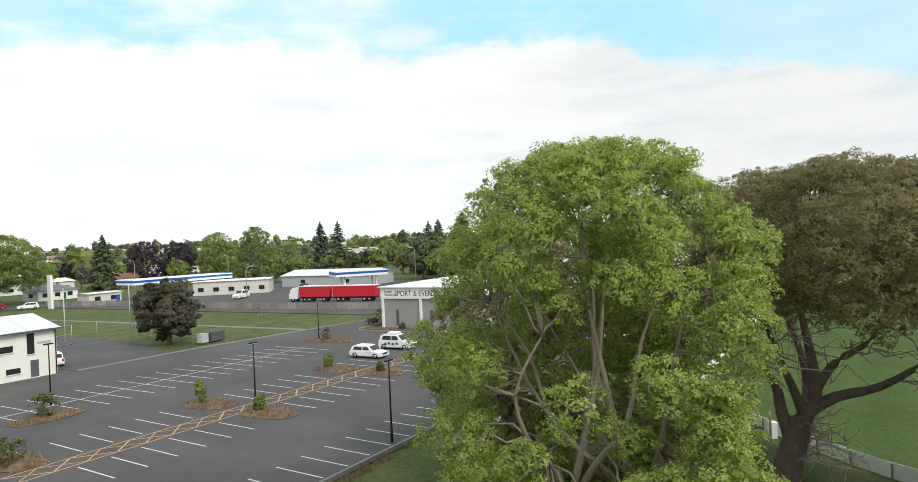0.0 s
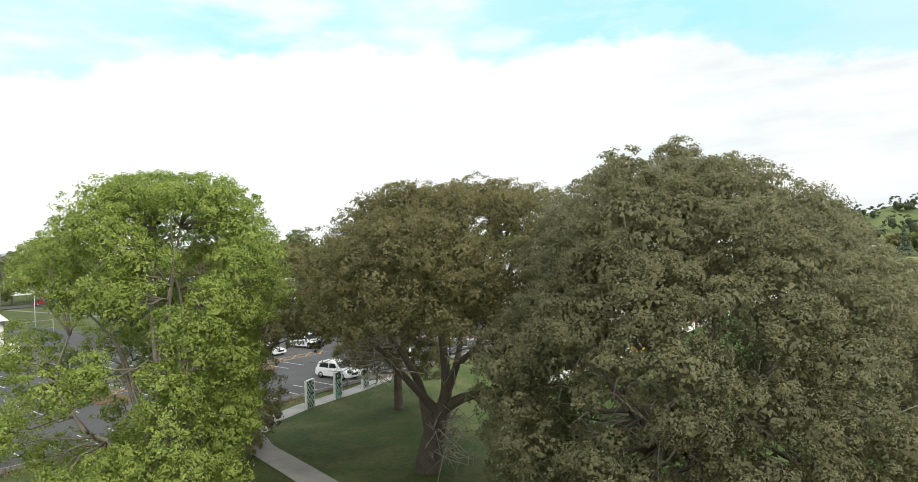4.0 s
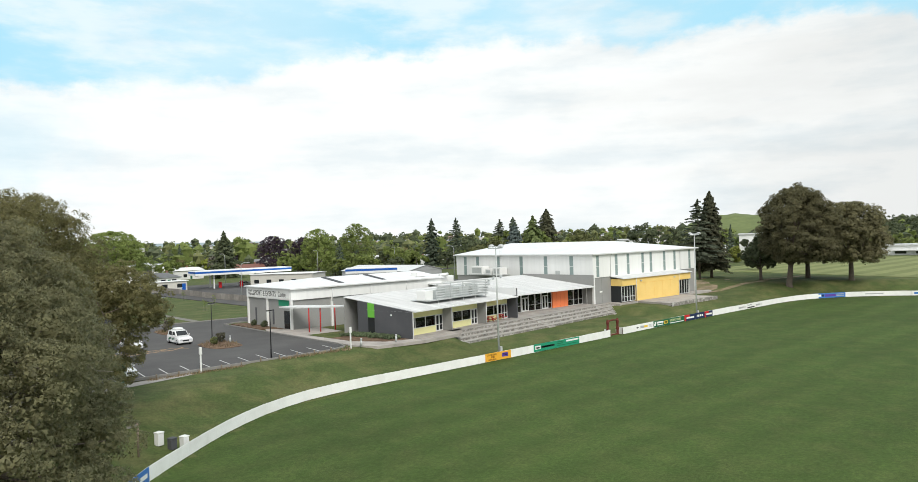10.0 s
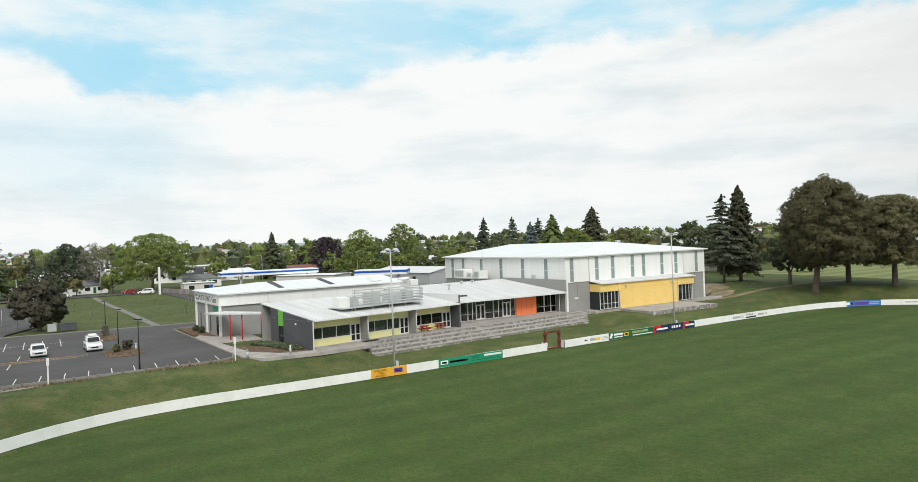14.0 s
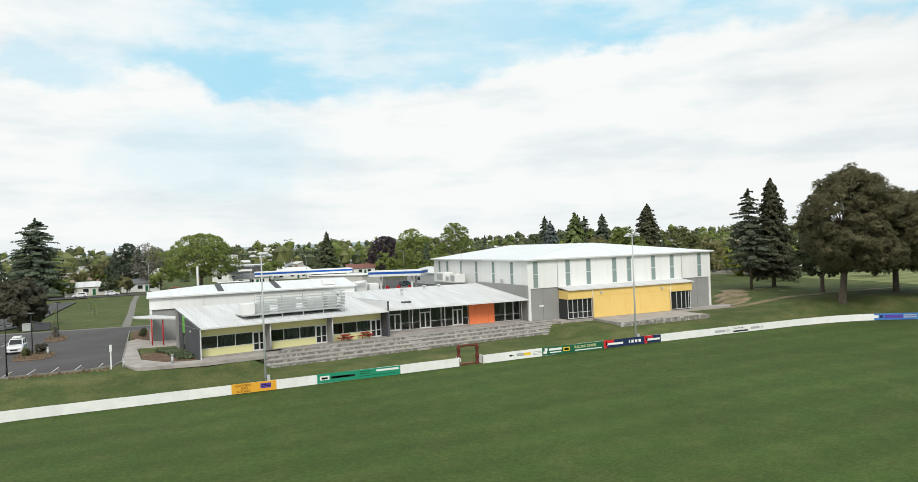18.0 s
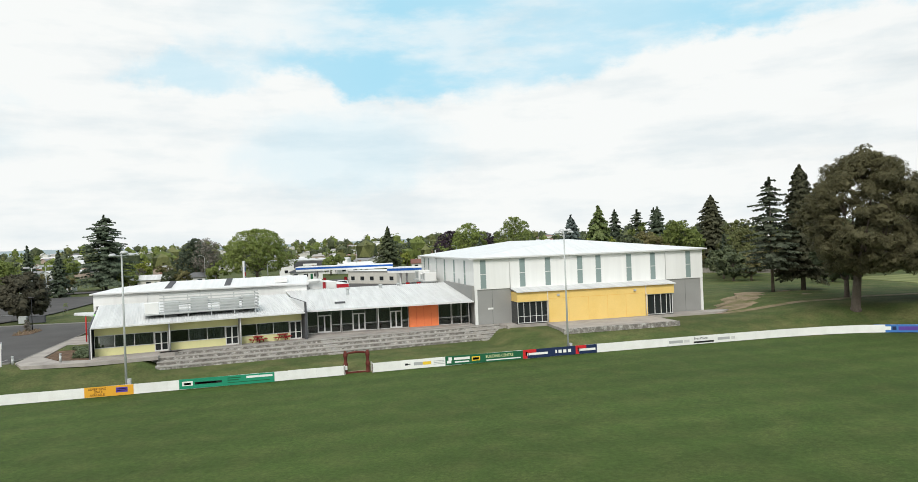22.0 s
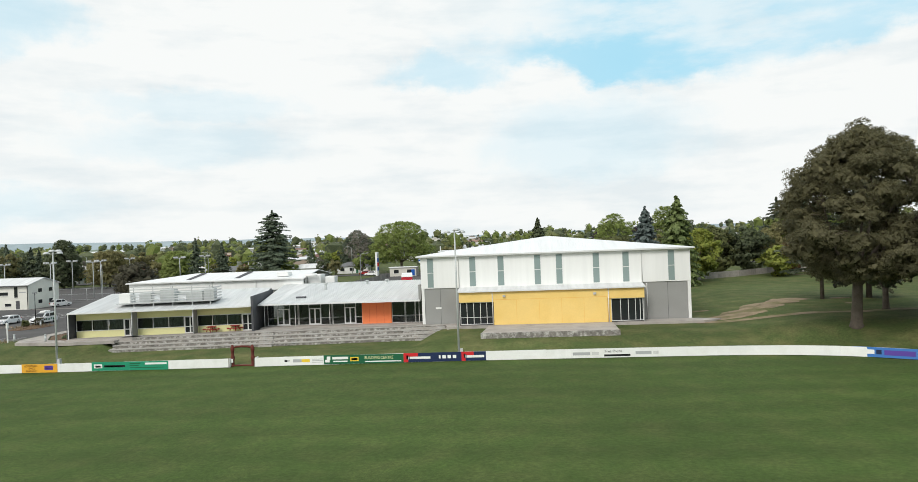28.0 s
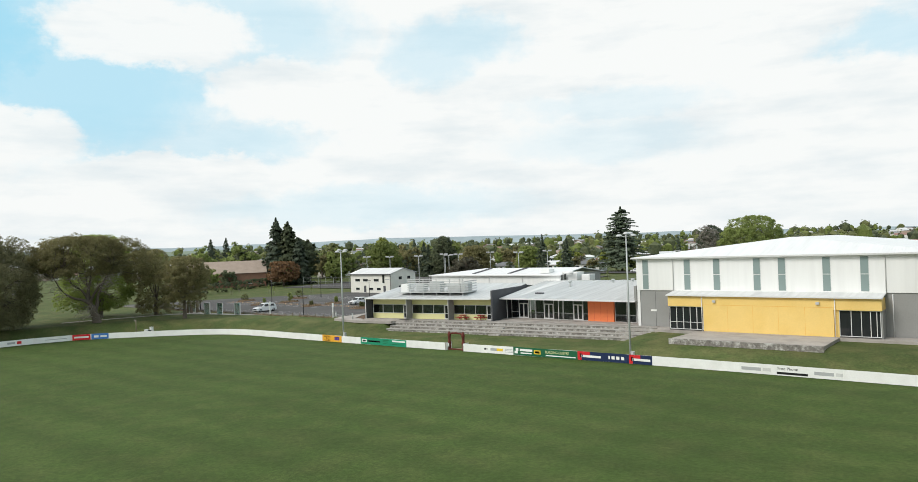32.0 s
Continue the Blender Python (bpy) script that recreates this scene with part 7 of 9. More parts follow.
for gx, gy, gh, gr, gs in ((176.9, 242.5, 19.4, 7.6, 45), (196.6, 243.0, 21.4, 8.2, 46)):
    broad_tree("round_tree", gx, gy, 2.4, gh, gr, gr, "round bright green tree behind the forecourt", "l_mid", "bark", gs, 90, 26000, 0.40, 0.4, 0.2, 0.10, 1.9, inner=0.1, squash=0.7, clump=0.8, per=36, core=0.75, fine=True, lobe=0.6, bulge=0.5,
               shape=((2.0, gr * 0.7), (gh * 0.3, gr), (gh * 0.55, gr), (gh * 0.8, gr * 0.72), (gh, gr * 0.15)))
conifer("redwood", 239.8, 170.2, 2.4, 23.9, 7.0, "broad dark redwood above the roofs", "l_seq", 47, 38, 12, 70, 0.7, 0.04, 0.25, 0.4, 0.5)
conifer("spruce", 245.5, 250.5, 2.4, 23.2, 6.4, "dark pointed spruce above the roofs", "l_con", 48, 24, 9, 50, 0.8, 0.04, 0.25, 0.4, 0.6)
conifer("cedar", 270.0, 260.0, 2.4, 23.8, 8.6, "pale grey-green tiered cedar in the distance", "l_con", 49, 20, 9, 40, 0.8, 0.06, 0.12, 0.4, 0.7, True)
conifer("cedar", 212.9, 170.0, ground_z(212.9, 170.0), 19.6, 6.4, "tiered cedar with level boughs beyond the paling fence", "l_cedar", 57, 18, 9, 60, 0.7, 0.08, 0.10, 0.35, 0.6, True)
conifer("spruce", 220.2, 170.0, ground_z(220.2, 170.0), 20.4, 5.6, "dark spruce beyond the paling fence", "l_con", 58, 26, 10, 54, 0.7, 0.05, 0.2, 0.35, 0.58)
conifer("spruce", -58.6, 142.0, 2.4, 25.6, 8.0, "tall dark spruce behind the brick building", "l_con", 60, 28, 10, 60, 1.0, 0.0, 0.25, 0.5, 0.65)
conifer("cypress", -54.6, 144.6, 2.4, 23.9, 7.6, "tall green cypress behind the brick building", "l_deep", 50, 34, 11, 70, 1.0, 0.0, 0.3, 0.5, 0.55)
conifer("cypress", -49.0, 145.2, 2.4, 17.5, 6.0, "dark green cypress behind the brick building", "l_con", 59, 28, 10, 50, 1.0, 0.0, 0.3, 0.4, 0.6)
broad_tree("evergreen_tree", -58.0, 152.0, 2.4, 18.0, 9.0, 9.0, "dark green tree mass behind the brick building", "l_deep", "bark_dark", 51, 50, 9000, 0.9, 0.5, 0.2, 0.05, 0.24)
broad_tree("maple", -45.5, 135.0, 2.4, 9.2, 6.5, 6.5, "rust-leaved round tree by the hedge", "l_rust", "bark_dark", 52, 60, 16000, 0.40, 0.3, 0.2, 0.15, 1.7, inner=0.1, squash=0.65, clump=0.6, per=40, core=0.65, fine=True, lobe=0.5, bulge=0.4,
           shape=((1.8, 4.6), (3.4, 6.4), (5.5, 6.2), (7.6, 4.4), (9.2, 1.2)))
for gx, gy, gh, gr, gs in ((181.0, 292.0, 17.4, 8.2, 53), (196.0, 289.0, 16.2, 8.0, 54)):
    broad_tree("copper_tree", gx, gy, 2.4, gh, gr, gr, "deep purple-leaved tree beyond the forecourt", "l_purple", "bark_dark", gs, 80, 22000, 0.45, 0.4, 0.2, 0.03, 2.0, inner=0.1, squash=0.7, clump=0.8, per=36, core=0.75, fine=True, lobe=0.5, bulge=0.4,
               shape=((0.8, gr * 0.7), (gh * 0.25, gr), (gh * 0.55, gr), (gh * 0.8, gr * 0.74), (gh, gr * 0.15)))
broad_tree("evergreen_tree", 70.2, 265.0, 2.4, 17.4, 8.2, 8.2, "dense dark blue-green tree beyond the street", "l_con", "bark_dark", 61, 90, 26000, 0.48, 0.4, 0.2, 0.05, 2.0, inner=0.1, squash=0.75, clump=0.8, per=36, core=0.75, fine=True, lobe=0.5, bulge=0.4, boughs=20,
           shape=((1.0, 6.4), (4.0, 8.2), (8.0, 8.0), (12.0, 6.2), (15.0, 3.8), (17.2, 1.2)))
broad_tree("bare_tree", 77.2, 240.4, 2.4, 16.8, 6.0, 6.0, "grey bare-twigged tree by the street", "l_grey", "bark", 55, 60, 6000, 0.34, 0.3, 0.2, 0.12, 0.22, core=0, fine=True, clump=0.8, per=20, boughs=60)

# a row of garden trees beyond the courts
for gx, gy, gh, gr, gl, gw in ((-80, 190, 16.0, 8.2, "l_olive", "broad olive-green tree beyond the courts"), (-46, 188, 15.6, 9.2, "l_mid", "big round green tree beyond the courts"), (-55, 197, 17.6, 4.6, "l_yel", "tall yellow-green tree beyond the courts"),
                               (-13, 190, 16.8, 5.4, "l_deep", "tall dark tree beyond the courts"), (4, 189, 12.4, 7.6, "l_dark", "spreading brownish tree beyond the courts"), (-92, 184, 14.5, 6.4, "l_deep", "dark green tree beyond the courts"), (24, 196, 11.5, 5.6, "l_mid", "fresh green tree beyond the courts"),
                               (-110, 160, 13.0, 7.0, "l_mid", "round green tree behind the brick hall"), (-96, 152, 13.5, 6.5, "l_deep", "dark tree behind the brick hall")):
    broad_tree("garden_tree", gx, gy, 2.4, gh, gr, gr, gw, gl, "bark", int(gx * 3 + 500), 70, 12000, 0.52, 0.3, 0.2, 0.05, gr * 0.27, inner=0.1, squash=0.68, clump=0.8, per=32, core=0.75, fine=True, lobe=0.6, bulge=0.4, boughs=20, rough=0.06, each=50, group="garden trees",
               shape=((1.2, gr * 0.66), (gh * 0.28, gr * 0.98), (gh * 0.52, gr), (gh * 0.8, gr * 0.7), (gh, gr * 0.15)))
for gx, gy, gh, gr in ((-30, 197, 14.5, 4.0), (-24, 193, 13.0, 3.6), (33, 192, 15.0, 4.4), (39, 199, 13.5, 4.0)):
    conifer("garden_conifer", gx, gy, 2.4, gh, gr, "dark pointed conifer beyond the courts", "l_con", int(gx + 200), 20, 9, 36, 0.65, 0.04, 0.22, 0.3, 0.8, group="garden conifers")

# close behind the gymnasium and its boundary fence
conifer("pale_cypress", 175.5, 119.0, 2.9, 18.2, 5.6, "fresh green drooping conifer behind the gymnasium", "l_fresh", 131, 30, 10, 50, 0.7, 0.04, 0.32, 0.35, 0.58)
conifer("blue_spruce", 169.2, 120.5, 2.5, 16.6, 4.8, "blue-grey spruce behind the gymnasium", "l_blue", 132, 30, 10, 40, 0.7, 0.04, 0.18, 0.35, 0.62)
for gx, gy, gh, gr, gl, gw in ((181.5, 131, 13.2, 5.4, "l_yel", "yellow-green tree behind the boundary fence"), (190.5, 150, 13.0, 6.0, "l_olive", "olive-green tree behind the boundary fence"), (199.5, 153, 13.0, 6.0, "l_deep", "deep green tree behind the boundary fence"), (209, 158, 13.2, 6.4, "l_dark", "brownish tree behind the boundary fence"), (186, 156, 15.2, 6.0, "l_deep", "deep green tree behind the boundary fence"), (222, 160, 14.6, 6.6, "l_mid", "fresh green tree behind the boundary fence"), (230, 172, 13, 6.0, "l_deep", "deep green tree behind the boundary fence"), (174, 138, 10.5, 4.8, "l_dark", "brownish tree behind the boundary fence"), (163.5, 128, 10.8, 5.2, "l_olive", "olive-green tree behind the gymnasium"), (205.5, 143.5, 8, 3.6, "l_rust", "russet shrub by the boundary fence"), (236, 150, 14, 6, "l_olive", "olive-green tree behind the boundary fence"), (246, 128, 15, 6.5, "l_deep", "deep green tree beyond the bank"), (221, 127, 11, 5.2, "l_olive", "olive-green tree beyond the bank"), (233, 108, 13, 5.6, "l_deep", "deep green tree beyond the bank")):
    broad_tree("boundary_tree", gx, gy, ground_z(gx, gy) - 0.1, gh * (0.95 if 180 < gx < 215 else 1.12), gr * 1.08, gr * 1.08, gw, gl, "bark", int(gx * 10), 60, 10500, 0.46, 0.3, 0.2, 0.05, 0.22, clump=0.6, per=34, core=0.7, fine=True, lobe=0.5, each=60, boughs=30)

# ---- filling station beyond the lawn ----


def canopy(x0, y0, x1, y1, z, width, label):
    d = Vector((x1 - x0, y1 - y0))
    L = d.length
    t = thing("station_canopy", x0, y0, 2.42, math.degrees(math.atan2(d.y, d.x)), label, "canopy", "filling station canopies")
    h = z - 2.42
    box("canopy_deck", (0, 0, h - 0.55), (L, width, h + 0.05), "white", t, "white canopy soffit and edge")
    box("blue_band", (-0.05, -0.05, h + 0.06), (L + 0.05, width + 0.05, h + 0.62), "blue", t, "blue fascia band")
    box("white_band", (-0.06, -0.06, h + 0.63), (L + 0.06, width + 0.06, h + 0.85), "white", t)
    for u in (L * 0.2, L * 0.8):
        for v in (width * 0.25, width * 0.75):
            box("column", (u - 0.2, v - 0.2, 0), (u + 0.2, v + 0.2, h - 0.55), "white", t, "white square column")
    for u in (L * 0.28, L * 0.5, L * 0.72):
        box("fuel_pump", (u - 0.45, width / 2 - 0.3, 0), (u + 0.45, width / 2 + 0.3, 1.9), "s_red", t, "red and white fuel pump", 0.04)


canopy(107.5, 197.5, 138.0, 193.5, 7.3, 9.0, "long blue and white filling station canopy")
canopy(129.6, 147.0, 141.0, 138.6, 7.5, 7.0, "shorter blue and white truck canopy")


def block(name, x, y, w, d, h, rot, wall, roof, label, category="building", rise=0.0, wins=3, z=2.4):
    """A plain low building with a shallow roof, doors and windows on its front."""
    t = thing(name, x, y, z, rot, label, category)
    box("wall", (-w / 2, -d / 2, -0.3), (w / 2, d / 2, h), wall, t)
    r = h + max(rise, 0.12)
    slab_roof("roof", [(-w / 2 - 0.4, -d / 2 - 0.4, h + 0.05), (w / 2 + 0.4, -d / 2 - 0.4, h + 0.05), (w / 2 + 0.4, 0, r + 0.05), (-w / 2 - 0.4, 0, r + 0.05)], 0.1, roof, t)
    slab_roof("roof", [(-w / 2 - 0.4, 0, r + 0.05), (w / 2 + 0.4, 0, r + 0.05), (w / 2 + 0.4, d / 2 + 0.4, h + 0.05), (-w / 2 - 0.4, d / 2 + 0.4, h + 0.05)], 0.1, roof, t)
    for s in (-1, 1):
        prism("gable", [(s * w / 2 - 0.1, -d / 2), (s * w / 2 + 0.1, -d / 2), (s * w / 2 + 0.1, 0), (s * w / 2 + 0.1, d / 2), (s * w / 2 - 0.1, d / 2), (s * w / 2 - 0.1, 0)], h, [h + 0.01, h + 0.01, r, h + 0.01, h + 0.01, r], wall, t)
    for i in range(wins):
        u = -w / 2 + w * (i + 0.5) / wins
        p = box("window", (u - 0.8, -d / 2 - 0.04, 1.0), (u + 0.8, -d / 2 - 0.004, 2.2), "glass", t, "dark window")
        under_part(box("sill", (u - 0.9, -d / 2 - 0.12, 0.9), (u + 0.9, -d / 2 - 0.042, 0.99), "white"), p)
    return t


block("station_shop", 134.5, 189.0, 21, 11, 3.9, -52, "wallcream", "white", "low cream filling station shop with a white roof", wins=5)
block("store_shed", 166.0, 176.0, 32, 16, 3.4, -82, "s_grey", "roof_grey", "long grey metal storage shed", rise=1.6, wins=2)
block("shop_block", 118.0, 292.0, 30, 14, 6.4, -12, "white", "roof_grey", "white shop block with a dark sign band", rise=0.4, wins=5)
box_t = thing("shop_sign", 112, 283.8, 5.4, -12, "dark grey sign band on the white shop", "sign")
box("sign_panel", (-4, -0.2, 0), (10, 0, 3.0), "charcoal", box_t)
box("printed_shape", (0, -0.25, 1.0), (6, -0.205, 1.9), "board", box_t)

# pylon sign
py = thing("pylon_sign", 91.2, 207.5, 2.4, 84, "tall white filling station price pylon with blue panels", "sign")
box("pillar", (-0.95, -0.3, -0.2), (0.95, 0.3, 8.3), "white", py, "white pillar", 0.05)
for z0, z1, m in ((6.6, 7.9, "s_grey"), (4.9, 6.3, "blue"), (3.4, 4.7, "s_red"), (1.9, 3.1, "blue")):
    box("price_panel", (-0.8, -0.36, z0), (0.8, -0.305, z1), m, py)
bk = block("station_kiosk", 101.5, 203, 9, 5, 3.0, 0, "wallcream", "white", "small kiosk with blue sliding doors", wins=2)
box("blue_panel", (2.9, -2.62, 0.2), (4.0, -2.55, 2.2), "blue", bk)


def picket_run(line, h, name, label, panel=2.4, rise=False):
    t = thing(name, *line[0], 2.4, label=label, category="fence", group="timber fences", plain=True)
    total = sum(math.dist(a, b) for a, b in zip(line, line[1:]))
    n = int(total / panel)
    for i in range(n):
        a, _ = along(line, total * i / n)
        b, _ = along(line, total * (i + 1) / n - 0.02)
        bm = bmesh.new()
        m = 8
        for k in range(m):
            p = Vector(a).lerp(Vector(b), k / m)
            q = Vector(a).lerp(Vector(b), (k + 0.86) / m)
            nn = Vector((-(q - p).y, (q - p).x)).normalized() * 0.015
            zf = ground_z(p.x, p.y) if rise else 2.4
            add_prism(bm, [tuple(p - nn), tuple(q - nn), tuple(q + nn), tuple(p + nn)], zf - 0.05, zf + h)
        tagged(part("paling_panel", bm, "greytimber", t), "weathered grey palings", kind="stuff")
    return t


picket_run([(166, 118), (184.5, 137.1), (195.3, 144.3), (208.3, 156.1), (226, 150), (244, 118)], 1.5, "timber_fence", "grey paling fence along the foot of the trees", rise=True)
picket_run([(100.5, 110), (97.6, 132), (96.6, 160), (98.0, 190), (93.0, 213)], 1.45, "timber_fence", "grey weathered paling fence round the forecourt")


def truck(x, y, rot):
    t = thing("curtain_truck", x, y, 2.42, rot, "parked truck with white cab and two red curtain-sided trailers", "truck")
    profile("cab", [(0, 0.7), (0, 1.6), (0.25, 2.2), (0.45, 2.9), (1.1, 3.3), (2.3, 3.4), (2.3, 0.7)], -1.22, 1.22, "carwhite", t, "white cab", bevel=0.06)
    box("windscreen", (0.22, -1.05, 2.15), (0.36, 1.05, 2.8), "glass", t)
    for a, b in ((2.8, 10.6), (11.6, 22.4)):
        box("trailer", (a, -1.25, 1.1), (b, 1.25, 3.55), "truckred", t, "red curtain-sided trailer body", 0.05)
        box("trailer_roof", (a - 0.05, -1.28, 3.555), (b + 0.05, 1.28, 3.66), "white", t)
        box("chassis", (a, -0.9, 0.75), (b, 0.9, 1.09), "black", t)
        box("rear_frame", (a - 0.06, -1.27, 1.1), (a - 0.01, 1.27, 3.55), "white", t)
    for u in (1.0, 4.2, 5.4, 9.2, 13.0, 14.3, 19.6, 20.9):
        for s in (-1.0, 1.0):
            w = tube("wheel", [(u, s - 0.16, 0.5), (u, s + 0.16, 0.5)], 0.5, "tyre", t, "black tyre", 14)
            under_part(tube("rim", [(u, s - 0.17, 0.5), (u, s + 0.17, 0.5)], 0.26, "rim", None, "", 10), w)


truck(112.6, 146.5, -80)

# ---- brick building, hedge and fences to the west ----
brick = block("brick_hall", -72.0, 126.0, 32, 17, 5.0, 57, "brick", "rooftile", "long brown brick hall with a tiled roof", rise=4.6, wins=8)
hp = [(-28 - 26 * k / 19, 85 + 51 * k / 19) for k in range(20)]


def hedge(name, pts, w, h, z, label, material="l_deep", leaves=7000, size=0.3):
    t = thing(name, *pts[0], z, label=label, category="hedge", plain=True)
    cs, rs = [], []
    for a, b in zip(pts, pts[1:]):
        for k in range(3):
            cs.append((a[0] + (b[0] - a[0]) * k / 3, a[1] + (b[1] - a[1]) * k / 3, z + h * 0.5))
            rs.append((w, w, h * 0.55))
    quads("foliage", leaf_cloud(cs, rs, leaves, size, rng=np.random.default_rng(3), clump=0.4), material, t)
    bm = bmesh.new()
    for a, b in zip(pts, pts[1:]):
        add_tube(bm, [(a[0], a[1], z - 0.2), (a[0], a[1], z + h * 0.6)], [0.06, 0.03], 5)
    part("stems", bm, "bark_dark", t)


hedge("hedge", hp, 1.5, 2.8, 2.4, "clipped dark green hedge before the brick hall", leaves=9000, size=0.45)

# ---- houses and trees of the town ----


def house(name, w, d, h, wall, roof, label, hip=True, rise=1.7):
    t = thing(name, 0, 0, 0, 0, label, "house", "houses of the town")
    box("wall", (-w / 2, -d / 2, -0.4), (w / 2, d / 2, h), wall, t)
    e, k = 0.5, (d / 2 if hip else 0.0)
    A, B, C, D = (-w / 2 - e, -d / 2 - e, h), (w / 2 + e, -d / 2 - e, h), (w / 2 + e, d / 2 + e, h), (-w / 2 - e, d / 2 + e, h)
    R0, R1 = (-w / 2 - e + k, 0, h + rise), (w / 2 + e - k, 0, h + rise)
    bm = bmesh.new()
    v = [bm.verts.new(p) for p in (A, B, C, D, R0, R1)]
    for f in ((0, 1, 5, 4), (2, 3, 4, 5), (1, 2, 5), (3, 0, 4), (3, 2, 1, 0)):
        bm.faces.new([v[i] for i in f])
    part("roof", bm, roof, t)
    box("chimney", (w * 0.2, 0.4, h), (w * 0.2 + 0.7, 1.1, h + rise + 0.7), "brick", t)
    for s in (-1, 1):
        for u in (-0.33, -0.02, 0.3):
            p = box("window", (u * w - 0.8, s * (d / 2 + 0.005), 0.9), (u * w + 0.8, s * (d / 2 + 0.04), 2.1), "glass", t, "dark window")
            under_part(box("sill", (u * w - 0.9, s * (d / 2 + 0.041), 0.8), (u * w + 0.9, s * (d / 2 + 0.12), 0.89), "white"), p)
        p = box("window", (s * (w / 2 + 0.005), -1.2, 0.9), (s * (w / 2 + 0.04), 1.0, 2.1), "glass", t, "dark window")
    box("door", (w * 0.12, -d / 2 - 0.05, 0), (w * 0.12 + 0.9, -d / 2 - 0.005, 2.0), "s_dkgreen", t)
    return t


HOUSES = [house("house", 14, 8, 2.7, "wallcream", "roof_grey", "cream weatherboard house with a pale iron roof", True),
          house("house", 12, 8, 2.7, "white", "rooftile_grey", "white house with a dark grey roof", True),
          house("house", 15, 9, 2.8, "brick", "rooftile", "brick house with a brown tiled roof", False, 2.2),
          house("house", 13, 8, 2.7, "white", "rooftile_red", "white house with a rust-red iron roof", False, 2.0),
          house("house", 16, 10, 3.6, "white", "white", "long white building with a white roof", False, 1.2)]
BACK = [broad_tree("town_tree", 0, 0, 0, 11, 5.4, 5.2, "mid-green rounded tree in a town garden", "l_mid", "bark", 71, 28, 1300, 0.92, 0.28, 0.2, 0.08, 0.24, group="trees of the town", per=24, clump=0.9, core=0.72, fine=True, lobe=0.6, each=26),
        broad_tree("town_tree", 0, 0, 0, 9, 5.0, 5.4, "deep green spreading garden tree", "l_deep", "bark_dark", 72, 28, 1300, 0.92, 0.28, 0.2, 0.04, 0.24, group="trees of the town", per=24, clump=0.9, core=0.72, fine=True, lobe=0.6, each=26),
        broad_tree("town_tree", 0, 0, 0, 13, 6.0, 5.6, "tall mid-green tree along a street", "l_mid", "bark", 73, 28, 1300, 0.92, 0.32, 0.2, 0.07, 0.23, group="trees of the town", per=24, clump=0.9, core=0.72, fine=True, lobe=0.6, each=26),
        broad_tree("town_tree", 0, 0, 0, 8, 4.4, 4.6, "bright yellow-green tree in a town garden", "l_yel", "bark", 74, 28, 1300, 0.92, 0.25, 0.2, 0.06, 0.24, group="trees of the town", per=24, clump=0.9, core=0.72, fine=True, lobe=0.6, each=26),
        broad_tree("town_tree", 0, 0, 0, 10, 4.6, 4.6, "purple-leaved garden plum tree", "l_purple", "bark_dark", 75, 28, 1300, 0.92, 0.25, 0.2, 0.06, 0.24, group="trees of the town", per=24, clump=0.9, core=0.72, fine=True, lobe=0.6, each=26),
        broad_tree("town_tree", 0, 0, 0, 12, 6.2, 6.0, "olive-brown rounded tree in a town garden", "l_dark", "bark_dark", 76, 28, 1300, 0.92, 0.3, 0.2, 0.06, 0.23, group="trees of the town", per=24, clump=0.9, core=0.72, fine=True, lobe=0.6, each=26),
        conifer("town_conifer", 0, 0, 0, 16, 5.0, "dark pointed conifer among the houses", "l_con", 77, 18, 8, 12, 0.9, 0.05, 0.25, 0.3, 0.85, group="trees of the town"),
        conifer("town_conifer", 0, 0, 0, 18, 6.2, "tall dark conifer among the houses", "l_con", 78, 20, 8, 12, 1.0, 0.05, 0.2, 0.3, 0.8, group="trees of the town"),
        broad_tree("town_tree", 0, 0, 0, 11, 4.2, 4.2, "grey bare-twigged garden tree", "l_grey", "bark", 79, 22, 1300, 0.7, 0.22, 0.2, 0.12, 0.3, group="trees of the town", per=14, core=0)]


